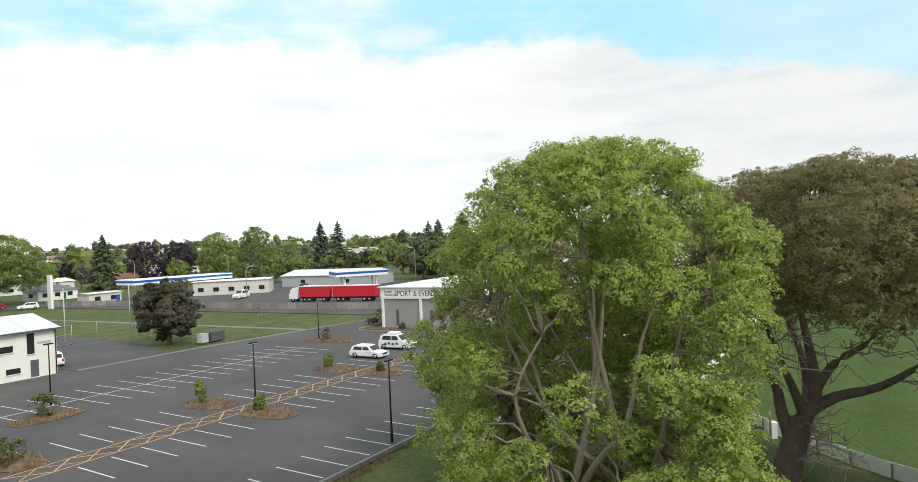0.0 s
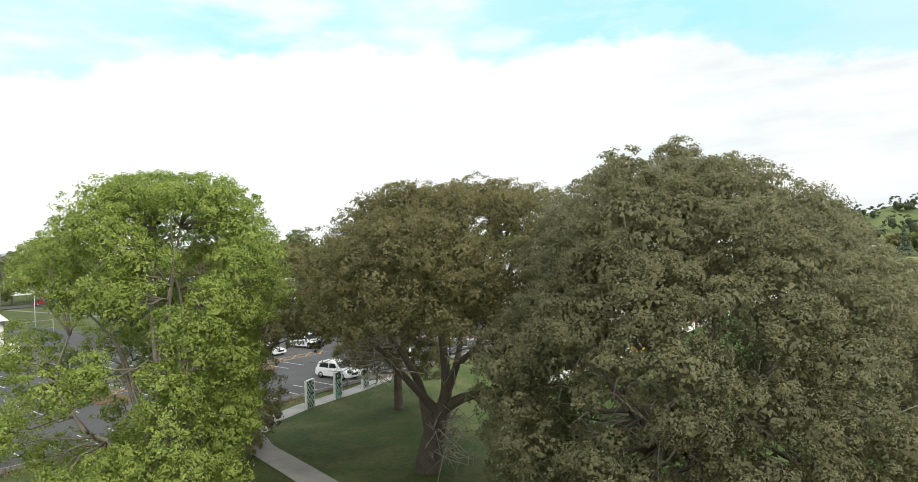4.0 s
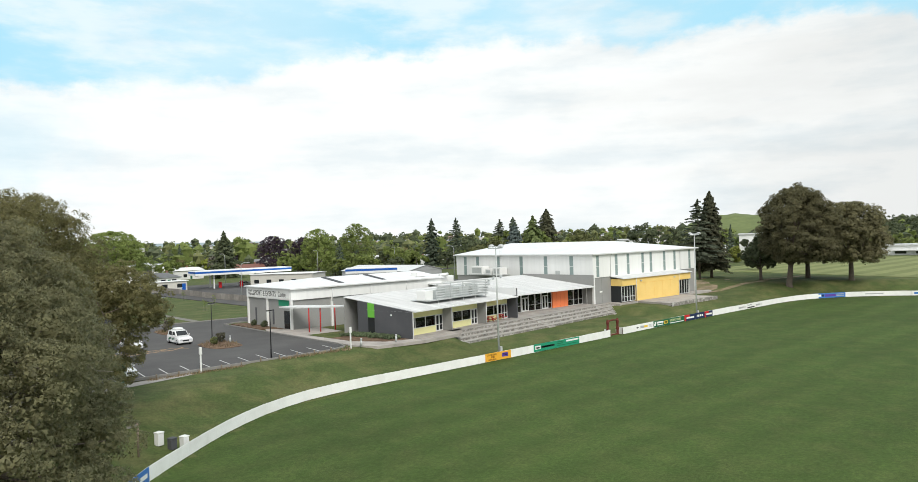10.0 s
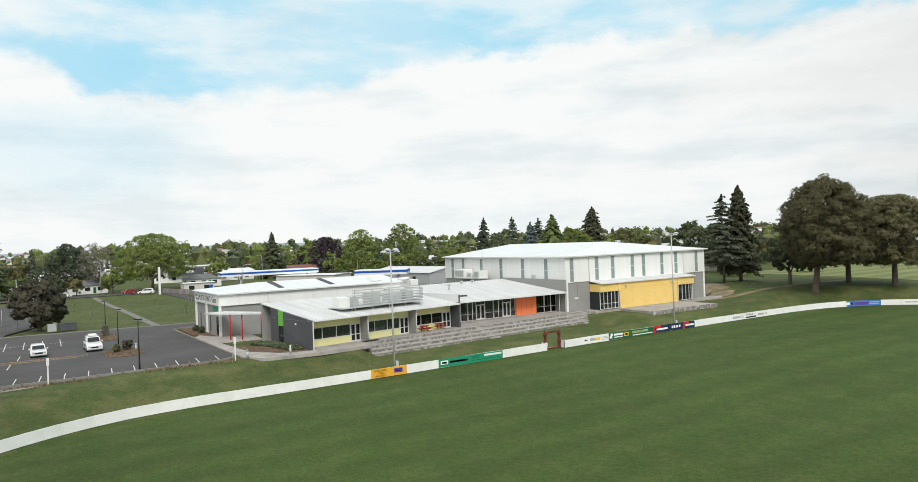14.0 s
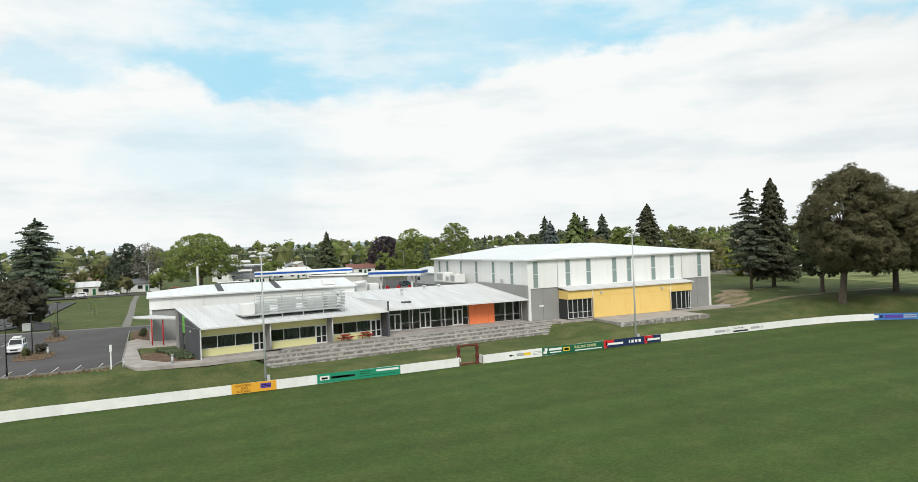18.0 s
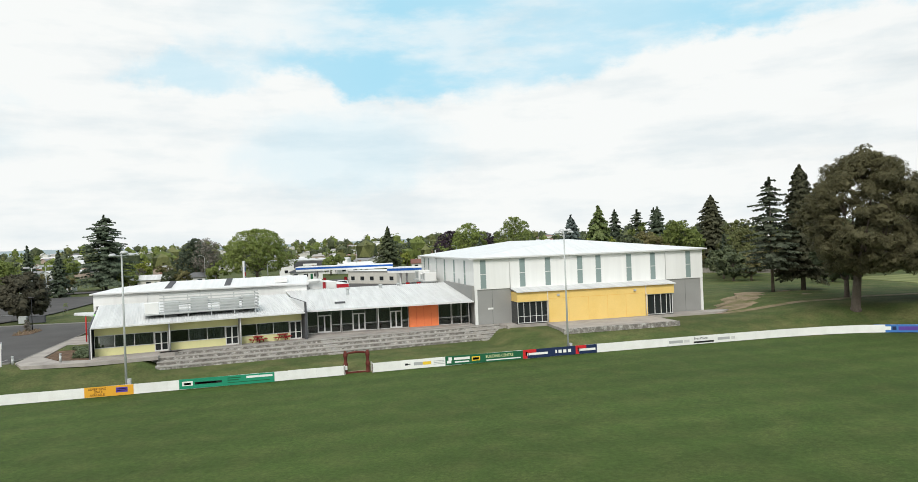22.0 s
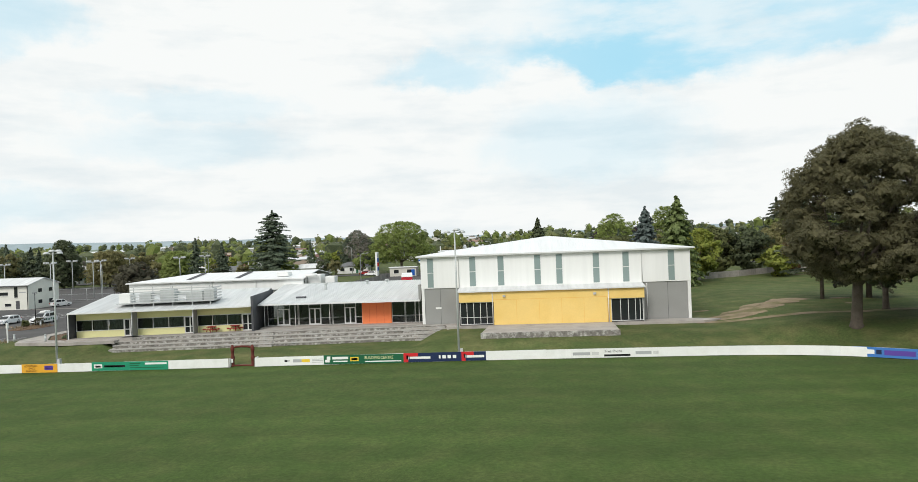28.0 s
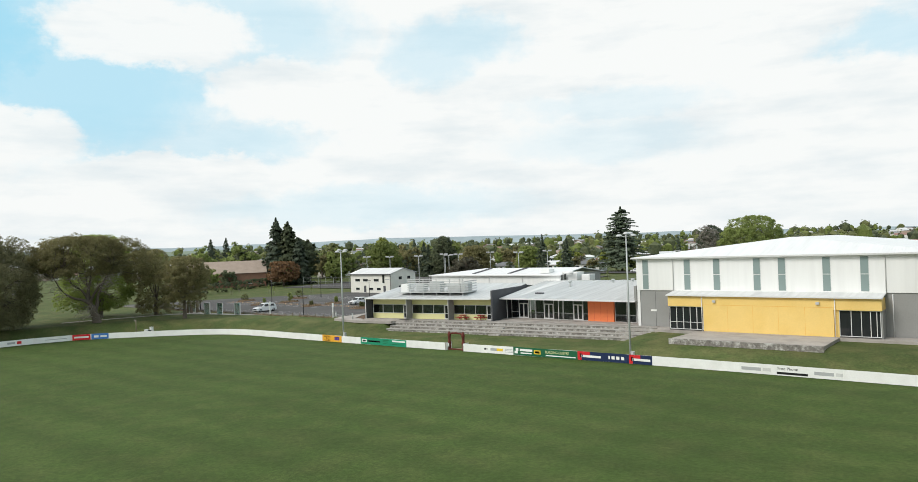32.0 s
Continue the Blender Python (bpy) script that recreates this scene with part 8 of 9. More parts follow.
def build_town():
    rnd = random.Random(17)
    used = []

    def far_z(x, y):
        return 2.4 + far_rise(x, y)

    def spot(x0, x1, y0, y1, gap):
        for _ in range(30):
            p = (rnd.uniform(x0, x1), rnd.uniform(y0, y1))
            if all(math.dist(p, q[:2]) > gap + q[2] for q in used):
                return p
        return None
    for p in ((94, 239), (43, 236), (147, 269), (178, 244), (196, 241), (240, 170), (242, 248), (118, 292)):
        used.append((*p, 9))
    count = [0] * len(HOUSES)
    first = [True] * len(HOUSES)

    def put_house(k, x, y, rot):
        m = pose(x, y, far_z(x, y), 0, 0, rot)
        if first[k]:
            HOUSES[k].matrix_basis = m
            first[k] = False
        else:
            copy_thing(HOUSES[k], m)
        used.append((x, y, 7))
    # first the row along the street, then the streets behind
    for x in (-60, -36, -14, 8, 26, 58, 74, 112):
        put_house((0, 1, 1, 0)[rnd.randrange(4)], x, 238 + rnd.uniform(-3, 6), rnd.uniform(-6, 6))
    for _ in range(74):
        p = spot(-420, 330, 262, 620, 8)
        if p:
            put_house(rnd.randrange(5), *p, rnd.choice((0, 90, 8, -12)))
    for _ in range(10):
        p = spot(-230, -90, 190, 260, 8)
        if p:
            put_house(rnd.randrange(5), *p, rnd.choice((0, 90)))
    for x, y, k in ((285, 150, 4), (305, 170, 0), (330, 120, 4), (336, 215, 1), (262, 196, 0), (345, 60, 4), (352, 84, 0)):
        put_house(k, x, y, rnd.uniform(-20, 20))
    firstb = [True] * len(BACK)

    def put_tree(k, x, y, s):
        if k in (6, 7) and any(math.dist((x, y), q) < 4 for q in ((217, 185), (27, 258), (255, 257), (241, 141), (-24, 258))):
            k, s = 5, s * 0.8
        m = pose(x, y, far_z(x, y) - 0.1, 0, 0, rnd.uniform(0, 360))
        if firstb[k]:
            BACK[k].matrix_basis = m @ Matrix.Diagonal((s, s, s, 1))
            firstb[k] = False
            return
        c = copy_thing(BACK[k], pose(0, 0, 0))
        c.matrix_basis = m @ Matrix.Diagonal((s, s, s * rnd.uniform(0.9, 1.12), 1))
        used.append((x, y, 2.5))
    kinds = [0, 0, 0, 1, 1, 2, 2, 3, 4, 5, 5, 6, 6, 7, 8]
    # a belt behind the forecourt and the hall
    for _ in range(60):
        p = spot(168, 330, 198, 300, 3)
        if p:
            put_tree(rnd.choice((0, 0, 1, 2, 2, 3, 5, 5, 1, 0, 2, 7)), *p, rnd.uniform(0.6, 0.95))
    for _ in range(26):
        p = spot(200, 330, 108, 198, 4)
        if p:
            put_tree(rnd.choice((0, 1, 2, 3, 5, 5, 6)), *p, rnd.uniform(0.7, 1.15))
    for _ in range(104):
        p = spot(-300, 330, 250, 470, 3)
        if p:
            put_tree(rnd.choice(kinds), *p, rnd.uniform(0.5, 0.92))
    for _ in range(46):
        p = spot(-260, -22, 150, 260, 4)
        if p:
            put_tree(rnd.choice((0, 1, 1, 2, 2, 5, 7)), *p, rnd.uniform(0.85, 1.35))
    for _ in range(22):
        p = spot(330, 430, -10, 230, 5)
        if p:
            put_tree(rnd.choice((0, 1, 2, 5, 6)), *p, rnd.uniform(0.8, 1.2))
    for x, y, s in ((212, 88, 0.75), (222, 96, 0.7), (232, 80, 0.8), (206, 112, 0.8)):
        put_tree(1, x, y, s)
    for x in range(-64, 84, 9):
        put_tree(rnd.choice((0, 1, 1, 5, 5, 2)), x + rnd.uniform(-3, 3), 230 + rnd.uniform(-2, 3), rnd.uniform(0.4, 0.66))
    for x, y in ((-58, 112), (-62, 122), (-50, 140), (-70, 116), (-34, 150), (-20, 152)):
        put_tree(rnd.choice((0, 1, 1)), x, y, rnd.uniform(0.55, 0.8))
    # roofs and walls of the far streets, too many to count
    hr = np.random.default_rng(55)
    wv, wf, rv, rf = [], [], [], []
    for _ in range(760):
        a, r = hr.uniform(-1.35, 1.2), 330 + 800 * hr.random() ** 1.2
        cx, cy = 90 + r * math.sin(a), 60 + r * math.cos(a)
        if cy < 150 or any(math.dist((cx, cy), q[:2]) < 9 for q in used):
            continue
        z0, w, d, h = far_z(cx, cy), hr.uniform(5, 9), hr.uniform(3.4, 5), hr.uniform(2.6, 3.4)
        rise, ang = hr.uniform(1.0, 2.2), hr.uniform(0, 3.14)
        ca, sa = math.cos(ang), math.sin(ang)
        pt = lambda u, v, z: (cx + ca * u - sa * v, cy + sa * u + ca * v, z0 + z)
        o = len(wv)
        wv += [pt(-w, -d, -0.5), pt(w, -d, -0.5), pt(w, d, -0.5), pt(-w, d, -0.5), pt(-w, -d, h), pt(w, -d, h), pt(w, d, h), pt(-w, d, h), pt(-w, 0, h + rise), pt(w, 0, h + rise)]
        wf += [(o, o + 1, o + 5, o + 4), (o + 2, o + 3, o + 7, o + 6), (o + 1, o + 2, o + 6, o + 9, o + 5), (o + 3, o, o + 4, o + 8, o + 7)]
        o = len(rv)
        e = 0.4
        rv += [pt(-w - e, -d - e, h - 0.1), pt(w + e, -d - e, h - 0.1), pt(w + e, 0, h + rise + 0.08), pt(-w - e, 0, h + rise + 0.08), pt(w + e, d + e, h - 0.1), pt(-w - e, d + e, h - 0.1)]
        rf += [(o, o + 1, o + 2, o + 3), (o + 3, o + 2, o + 4, o + 5)]
    tagged(raw("far_house_walls", wv, wf, "far_wall"), "pale walls of distant houses", "houses", kind="stuff")
    tagged(raw("far_house_roofs", rv, rf, "far_roof"), "grey and red roofs of distant houses", "houses", kind="stuff")
    # far woods, too many to count: loose groves of three greens
    rng = np.random.default_rng(91)
    for leaf, count, label in (("l_deep", 800, "distant groves of dark green trees"), ("l_mid", 560, "distant groves of fresh green trees"), ("l_olive", 480, "distant groves of olive-green trees")):
        cs, rs = [], []
        while len(cs) < count:
            a = rng.uniform(-1.65, 1.75)
            r = 330 + 1200 * rng.random() ** 1.3
            x, y = 90 + r * math.sin(a), 60 + r * math.cos(a)
            if y < -100 or (y < 190 and x < 430) or noise.noise((x * 0.012, y * 0.012, 5)) < -0.12:
                continue
            h = rng.uniform(5, 13) + (5 if rng.random() < 0.12 else 0)
            w = h * rng.uniform(0.38, 0.62)
            cs.append((x, y, far_z(x, y) + h * 0.5))
            rs.append((w, w, h * 0.55))
        q = leaf_cloud(cs, rs, count * 56, 1.5, rng=rng, clump=1.5, per=20, core=0.88, fine=True, lobe=0.9, each=16)
        tagged(quads("far_woods", q, leaf, None), label, "woodland", kind="stuff")


build_town()


def ridge(name, r0, depth, a0, a1, heights, material, label):
    """A line of hills: heights at even steps from bearing a0 to a1, at r0 metres, falling away in front and behind."""
    n = 90
    vs = []
    for i in range(n + 1):
        t = i / n
        a = a0 + (a1 - a0) * t
        u = t * (len(heights) - 1)
        k = min(int(u), len(heights) - 2)
        f = u - k
        f = f * f * (3 - 2 * f)
        h = heights[k] * (1 - f) + heights[k + 1] * f
        h *= 1 + 0.12 * noise.noise((a * 22, r0 * 0.01, 0)) + 0.06 * noise.noise((a * 70, 3, 0))
        for s, g in ((-1.0, 0.0), (-0.55, 0.35), (-0.15, 0.9), (0.1, 1.0), (0.6, 0.5), (1.0, 0.0)):
            r = r0 + depth * s
            vs.append((90 + r * math.sin(a), 60 + r * math.cos(a), 1.5 + h * g))
    fs = [(6 * i + k, 6 * i + 6 + k, 6 * i + 7 + k, 6 * i + 1 + k) for i in range(n) for k in range(5)]
    fs = [f[::-1] for f in fs]
    tagged(raw(name, vs, fs, material, smooth=True), label, "hills", kind="structure")


ridge("backdrop_near", 1750, 500, -1.75, 1.8, [18, 24, 28, 24, 20, 16, 20, 15, 14, 17, 20, 18], "hill", "low wooded hills beyond the town")
ridge("backdrop_far", 4000, 450, -1.75, 1.6, [50, 74, 66, 80, 60, 36, 44, 30, 28, 36, 30], "hill_far", "far ranges with haze painted into their blue-green")
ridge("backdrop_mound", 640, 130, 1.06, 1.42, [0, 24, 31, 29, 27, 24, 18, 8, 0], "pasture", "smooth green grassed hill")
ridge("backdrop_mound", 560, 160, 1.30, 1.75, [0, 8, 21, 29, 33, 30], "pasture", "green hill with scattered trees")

# the paddock beyond the trees, mown in strips
for k in range(24):
    ya, yb = 8 + 3.8 * k, 11.8 + 3.8 * k
    strip = [(205 + max(0, ya - 30) * 0.28, ya), (323, ya), (323, yb), (205 + max(0, yb - 30) * 0.28, yb)]
    zs = [ground_z(*q) + 0.06 for q in strip]
    tagged(prism("mown_strip", strip, [z - 0.5 for z in zs], zs, "paddock_pale" if k % 2 else "paddock"), "pale mown strip of paddock grass" if k % 2 else "green mown strip of paddock grass", "paddock", kind="structure")


def hill_woods():
    """Trees that climb the far end of the grassed hill."""
    rng = np.random.default_rng(77)
    cs, rs = [], []
    for k in range(150):
        a = rng.uniform(1.36, 1.53) if k < 120 else rng.uniform(1.53, 1.72)
        s = rng.uniform(-0.95, 0.05)
        r = 560 + 160 * s
        top = 8 + 21 * max(0.0, min(1.0, (a - 1.39) / 0.18))
        g = 0.35 * (s + 1) / 0.45 if s < -0.55 else 0.35 + 0.55 * (s + 0.55) / 0.4 if s < -0.15 else 0.9
        h, w = rng.uniform(8, 15), rng.uniform(3.5, 6.5)
        cs.append((90 + r * math.sin(a), 60 + r * math.cos(a), 1.5 + top * g + h * 0.45))
        rs.append((w, w, h * 0.5))
    w = quads("hill_woods", leaf_cloud(cs, rs, 26000, 1.25, rng=rng, clump=1.3, per=22, core=0.5), "l_deep", None)
    tagged(w, "dark trees climbing the grassed hill", "woodland", kind="stuff")


hill_woods()


def store(x, y, w, d, h, rot, label):
    t = thing("store", x, y, ground_z(x, y), rot, label, "store", "stores beyond the park")
    box("wall", (-w / 2, -d / 2, -0.4), (w / 2, d / 2, h), "white", t)
    box("roof", (-w / 2 - 0.6, -d / 2 - 0.6, h + 0.003), (w / 2 + 0.6, d / 2 + 0.6, h + 0.5), "roof_grey", t)
    for k in range(5):
        u = -w * 0.4 + k * w * 0.18
        box("window", (u, -d / 2 - 0.05, h * 0.30), (u + w * 0.10, -d / 2 - 0.005, h * 0.52), "glass", t)
    box("canopy", (-w * 0.42, -d / 2 - 2.0, h * 0.56), (w * 0.42, -d / 2 - 0.06, h * 0.60), "roof_grey", t)


store(390, 140, 44, 24, 10.5, -65, "large white store beyond the mown paddock")
store(404, 236, 46, 24, 9.0, -60, "long white store among the trees")
store(352, 62, 40, 12, 4.6, -80, "low white building at the paddock's edge")

# ---- vehicles ----


def car(name, x, y, z, rot, label, paint="carwhite", L=4.7, W=1.82, H=1.50, wagon=True, rack=False):
    """A car that faces +x in its own frame: body, glasshouse, lights and wheels."""
    t = thing(name, x, y, z, rot, label, "car")
    h = L / 2
    g = 0.22
    belt = 0.92 * H / 1.5
    body = [(-h, 0.42), (-h + 0.02, 0.80), (-h + 0.10, belt), (h * 0.36, belt), (h - 0.35, belt - 0.16), (h - 0.06, belt - 0.32), (h, 0.48), (h - 0.08, g + 0.03), (-h + 0.1, g + 0.03)]
    profile("body", body, -W / 2, W / 2, paint, t, "painted body", bevel=0.07)
    if wagon:
        cab = [(-h + 0.12, belt - 0.02), (-h + 0.38, H - 0.10), (-h + 0.75, H), (h * 0.02, H), (h * 0.18, H - 0.06), (h * 0.50, belt - 0.02)]
    else:
        cab = [(-h + 0.55, belt - 0.02), (-h + 1.15, H - 0.06), (-h + 1.5, H), (h * 0.0, H), (h * 0.14, H - 0.06), (h * 0.48, belt - 0.02)]
    bm = bmesh.new()
    n = len(cab)
    lo, hi = [], []
    for u, w in cab:
        k = 0.90 - 0.10 * (w - belt) / (H - belt)
        lo.append(bm.verts.new((u, -W / 2 * k, w)))
        hi.append(bm.verts.new((u, W / 2 * k, w)))
    bm.faces.new(lo)
    bm.faces.new(hi[::-1])
    for i in range(n):
        j = (i + 1) % n
        bm.faces.new((lo[j], lo[i], hi[i], hi[j]))
    bmesh.ops.recalc_face_normals(bm, faces=bm.faces)
    bmesh.ops.bevel(bm, geom=list(bm.edges), offset=0.05, segments=2, affect="EDGES")
    part("cabin", bm, paint, t, "painted roof and pillars")
    # glass set just proud of the cabin
    for s in (-1, 1):
        a, b = (cab[0][0] + 0.42, cab[-1][0] - 0.42)
        vs = []
        for u, w in ((a, belt + 0.05), (b, belt + 0.05), (b - 0.42, H - 0.16), (a + 0.22, H - 0.16)):
            k = 0.90 - 0.10 * (w - belt) / (H - belt)
            vs.append((u, s * (W / 2 * k + 0.012), w))
        raw("side_window", vs, [(0, 1, 2, 3) if s < 0 else (3, 2, 1, 0)], "glass", t, "dark side glass")
        for u in ((a * 0.45 + b * 0.55),):
            k = 0.90
            box("door_pillar", (u - 0.05, s * W / 2 * 0.84, belt + 0.03), (u + 0.03, s * (W / 2 * k + 0.013), H - 0.15), paint, t)
    (u0, w0), (u1, w1) = cab[-1], cab[-2]
    vs = [(u0 - 0.10 + 0.02, -W / 2 * 0.78, w0 + 0.08), (u0 - 0.10 + 0.02, W / 2 * 0.78, w0 + 0.08), (u1 + 0.08, W / 2 * 0.70, w1 - 0.04), (u1 + 0.08, -W / 2 * 0.70, w1 - 0.04)]
    raw("windscreen", [(u + 0.03, v, w + 0.02) for u, v, w in vs], [(0, 1, 2, 3)], "glass", t, "dark windscreen")
    (u0, w0), (u1, w1) = cab[0], cab[1]
    vs = [(u0 + 0.02, -W / 2 * 0.76, w0 + 0.08), (u0 + 0.02, W / 2 * 0.76, w0 + 0.08), (u1 - 0.06, W / 2 * 0.70, w1 - 0.03), (u1 - 0.06, -W / 2 * 0.70, w1 - 0.03)]
    raw("rear_window", [(u - 0.02, v, w + 0.01) for u, v, w in vs], [(3, 2, 1, 0)], "glass", t, "dark rear glass")
    for s in (-1, 1):
        box("headlight", (h - 0.16, s * W * 0.33 - 0.2, 0.60), (h + 0.006, s * W * 0.33 + 0.2, 0.78), "lightglass", t, "clear headlight", 0.02)
        box("tail_light", (-h - 0.006, s * W * 0.40 - 0.1, 0.66), (-h + 0.1, s * W * 0.40 + 0.1, 0.98), "taillight", t, "red tail light", 0.02)
        box("mirror", (h * 0.30, s * (W / 2 + 0.02), belt + 0.02), (h * 0.30 + 0.12, s * (W / 2 + 0.20), belt + 0.16), paint, t)
        for u in (-h + 0.86, h - 0.86):
            w = tube("wheel", [(u, s * (W / 2 - 0.20), 0.33), (u, s * (W / 2 + 0.015), 0.33)], 0.33, "tyre", t, "black tyre", 18)
            under_part(tube("rim", [(u, s * (W / 2 - 0.1), 0.33), (u, s * (W / 2 + 0.022), 0.33)], 0.21, "rim", None, "", 12), w)
    box("grille", (h - 0.05, -0.42, 0.50), (h + 0.004, 0.42, 0.70), "black", t)
    box("plate", (h + 0.001, -0.26, 0.36), (h + 0.015, 0.26, 0.46), "white", t)
    if rack:
        for s in (-1, 1):
            tube("roof_rail", [(-h + 0.7, s * W * 0.36, H + 0.05), (h * 0.0, s * W * 0.36, H + 0.05)], 0.025, "steel", t)
    return t


car("estate_car", 54.0, 80.3, CZ, -90, "white estate car parked in a bay", L=4.6)
car("patrol_wagon", 60.4, 80.6, CZ, -90, "white off-road wagon with dark patterned doors and roof box", L=4.8, W=1.9, H=1.85, rack=True)
wagon = bpy.data.objects["patrol_wagon"]
box("roof_box", (-1.2, -0.5, 1.9), (0.2, 0.5, 2.12), "white", wagon, "white roof box", 0.05)
for s in (-1, 1):
    for k, u in enumerate((-1.4, -0.9, -0.3, 0.3)):
        box("door_pattern", (u, s * 0.953, 0.55 + 0.08 * (k % 2)), (u + 0.34, s * 0.958, 0.85 + 0.06 * (k % 2)), "s_dkgreen", wagon)
car("parked_suv", 47.0, 60.3, CZ, -90, "white sport utility car parked by the grass", L=4.9, W=1.9, H=1.72, rack=True)
car("small_van", 38.0, 116.6, CZ, 70, "white van beside the two-storey building", L=4.4, W=1.75, H=1.7)
car("street_car", 84.0, 219, 2.48, 178, "dark red car on the street", "carred", L=4.4)
car("street_car", 66.0, 221, 2.48, 3, "white car on the street", L=4.4)
car("street_car", 57.0, 219.5, 2.48, 178, "white car on the street", L=4.4)
car("forecourt_van", 119.0, 170.0, 2.42, 195, "white service van on the forecourt", L=5.2, W=1.95, H=2.2)
car("forecourt_car", 150.0, 176.0, 2.42, 20, "dark green car on the forecourt", "cardark", L=4.4)
car("forecourt_car", 126.0, 203.0, 2.42, 10, "white car beneath the canopy", L=4.4)
car("street_car", 88.0, 212.0, 2.42, 160, "silver utility vehicle near the pylon", L=4.8, H=1.7)

# ---- car park lamps, posts, bollards ----


def cp_lamp(x, y, h=5.5):
    t = thing("car_park_lamp", x, y, CZ, 0, "slim black car park lamp post with a flat head", "lamp post", "car park lamps")
    tube("base", [(0, 0, 0), (0, 0, 1.1)], 0.10, "black", t)
    tube("pole", [(0, 0, 1.1), (0, 0, h)], [0.065, 0.05], "black", t)
    box("lamp_head", (-0.45, -0.09, h), (0.45, 0.09, h + 0.12), "black", t, "flat double lamp head", 0.03)
    box("diffuser", (-0.42, -0.07, h - 0.03), (0.42, 0.07, h - 0.003), "lightglass", t)


for q in ((63.7, 96.3), (62.9, 75.4), (62.8, 57.9), (30.2, 74.4), (26.4, 57.9), (24.6, 94.2)):
    cp_lamp(*q)


def white_post(x, y, h=2.7):
    t = thing("marker_post", x, y, ground_z(x, y), 0, "square white timber post with a capped top", "post", "white marker posts")
    box("shaft", (-0.07, -0.07, -0.3), (0.07, 0.07, h - 0.75), "white", t)
    box("cap_box", (-0.13, -0.13, h - 0.75), (0.13, 0.13, h), "white", t, "white boxed top", 0.015)


white_post(72.9, 56.6)
white_post(54.0, 56.6)


def bollard(x, y):
    t = thing("timber_bollard", x, y, ground_z(x, y), 0, "short round timber bollard along the kerb", "bollard", "kerb bollards")
    tube("post", [(0, 0, -0.2), (0, 0, 0.46), (0, 0, 0.52)], [0.08, 0.08, 0.045], "timber", t)


b0 = None
for i in range(27):
    x = 12.6 + i * 2.3
    if b0 is None:
        b0 = bollard(x, 56.7)
        b0 = [o for o in scene.collection.objects if o.name == "timber_bollard"][0]
    else:
        copy_thing(b0, pose(x, 56.7, ground_z(x, 56.7)))


def light_bollard(x, y, z):
    t = thing("light_bollard", x, y, z, 0, "short silver light bollard beside the path", "bollard", "light bollards")
    tube("shaft", [(0, 0, 0), (0, 0, 0.72)], 0.13, "steel", t, n=14)
    tube("lens", [(0, 0, 0.72), (0, 0, 0.88)], 0.115, "lightglass", t, n=14)
    tube("cap", [(0, 0, 0.88), (0, 0, 0.98)], [0.15, 0.13], "steel", t, n=14)


light_bollard(79.2, 55.6, 2.42)
light_bollard(74.2, 56.2, 2.42)
light_bollard(64.8, 74.0, CZ + 0.1)


def picnic(x, y, rz):
    t = thing("picnic_table", x, y, 2.56, rz, "red-stained octagonal timber picnic table with benches", "picnic table", "picnic tables")
    prism("tabletop", [(0.68 * math.cos(math.pi / 8 + k * math.pi / 4), 0.68 * math.sin(math.pi / 8 + k * math.pi / 4)) for k in range(8)], 0.70, 0.75, "redwood", t)
    for k in range(4):
        a = k * math.pi / 2
        c, s = math.cos(a), math.sin(a)
        f = lambda u, v: (c * u - s * v, s * u + c * v)
        prism("bench", [f(0.82, -0.5), f(1.10, -0.5), f(1.10, 0.5), f(0.82, 0.5)], 0.41, 0.46, "redwood", t)
        prism("brace", [f(0, -0.05), f(1.05, -0.05), f(1.05, 0.05), f(0, 0.05)], 0.32, 0.40, "redwood", t)
        tube("leg", [(*f(0.35, 0), 0.70), (*f(0.72, 0), 0.0)], 0.05, "redwood", t, n=6)


picnic(100.5, 60.0, 12)
picnic(103.5, 60.9, 30)

# ---- park furniture and artworks ----


def mosaic(x, y, rz):
    t = thing("mosaic_panel", x, y, ground_z(x, y), rz, "upright mosaic panel of pale and dark squares in a white frame", "artwork", "mosaic panels")
    box("backing", (-0.62, 0.0, 0.05), (0.62, 0.10, 2.35), "stone_mos", t)
    for a, b in (((-0.70, -0.06, -0.2), (-0.62, 0.14, 2.43)), ((0.62, -0.06, -0.2), (0.70, 0.14, 2.43)), ((-0.62, -0.06, 2.351), (0.62, 0.14, 2.43))):
        box("frame", a, b, "alu", t, "pale steel frame")
    rnd = random.Random(int(x * 10))
    for i in range(6):
        for j in range(11):
            if (i + j) % 2 == 0 or rnd.random() < 0.25:
                box("mosaic_tile", (-0.61 + i * 0.204, -0.03, 0.08 + j * 0.206), (-0.61 + i * 0.204 + 0.19, -0.003, 0.08 + j * 0.206 + 0.19), rnd.choice(("mos_dark", "mos_dark", "mos_teal")), t)


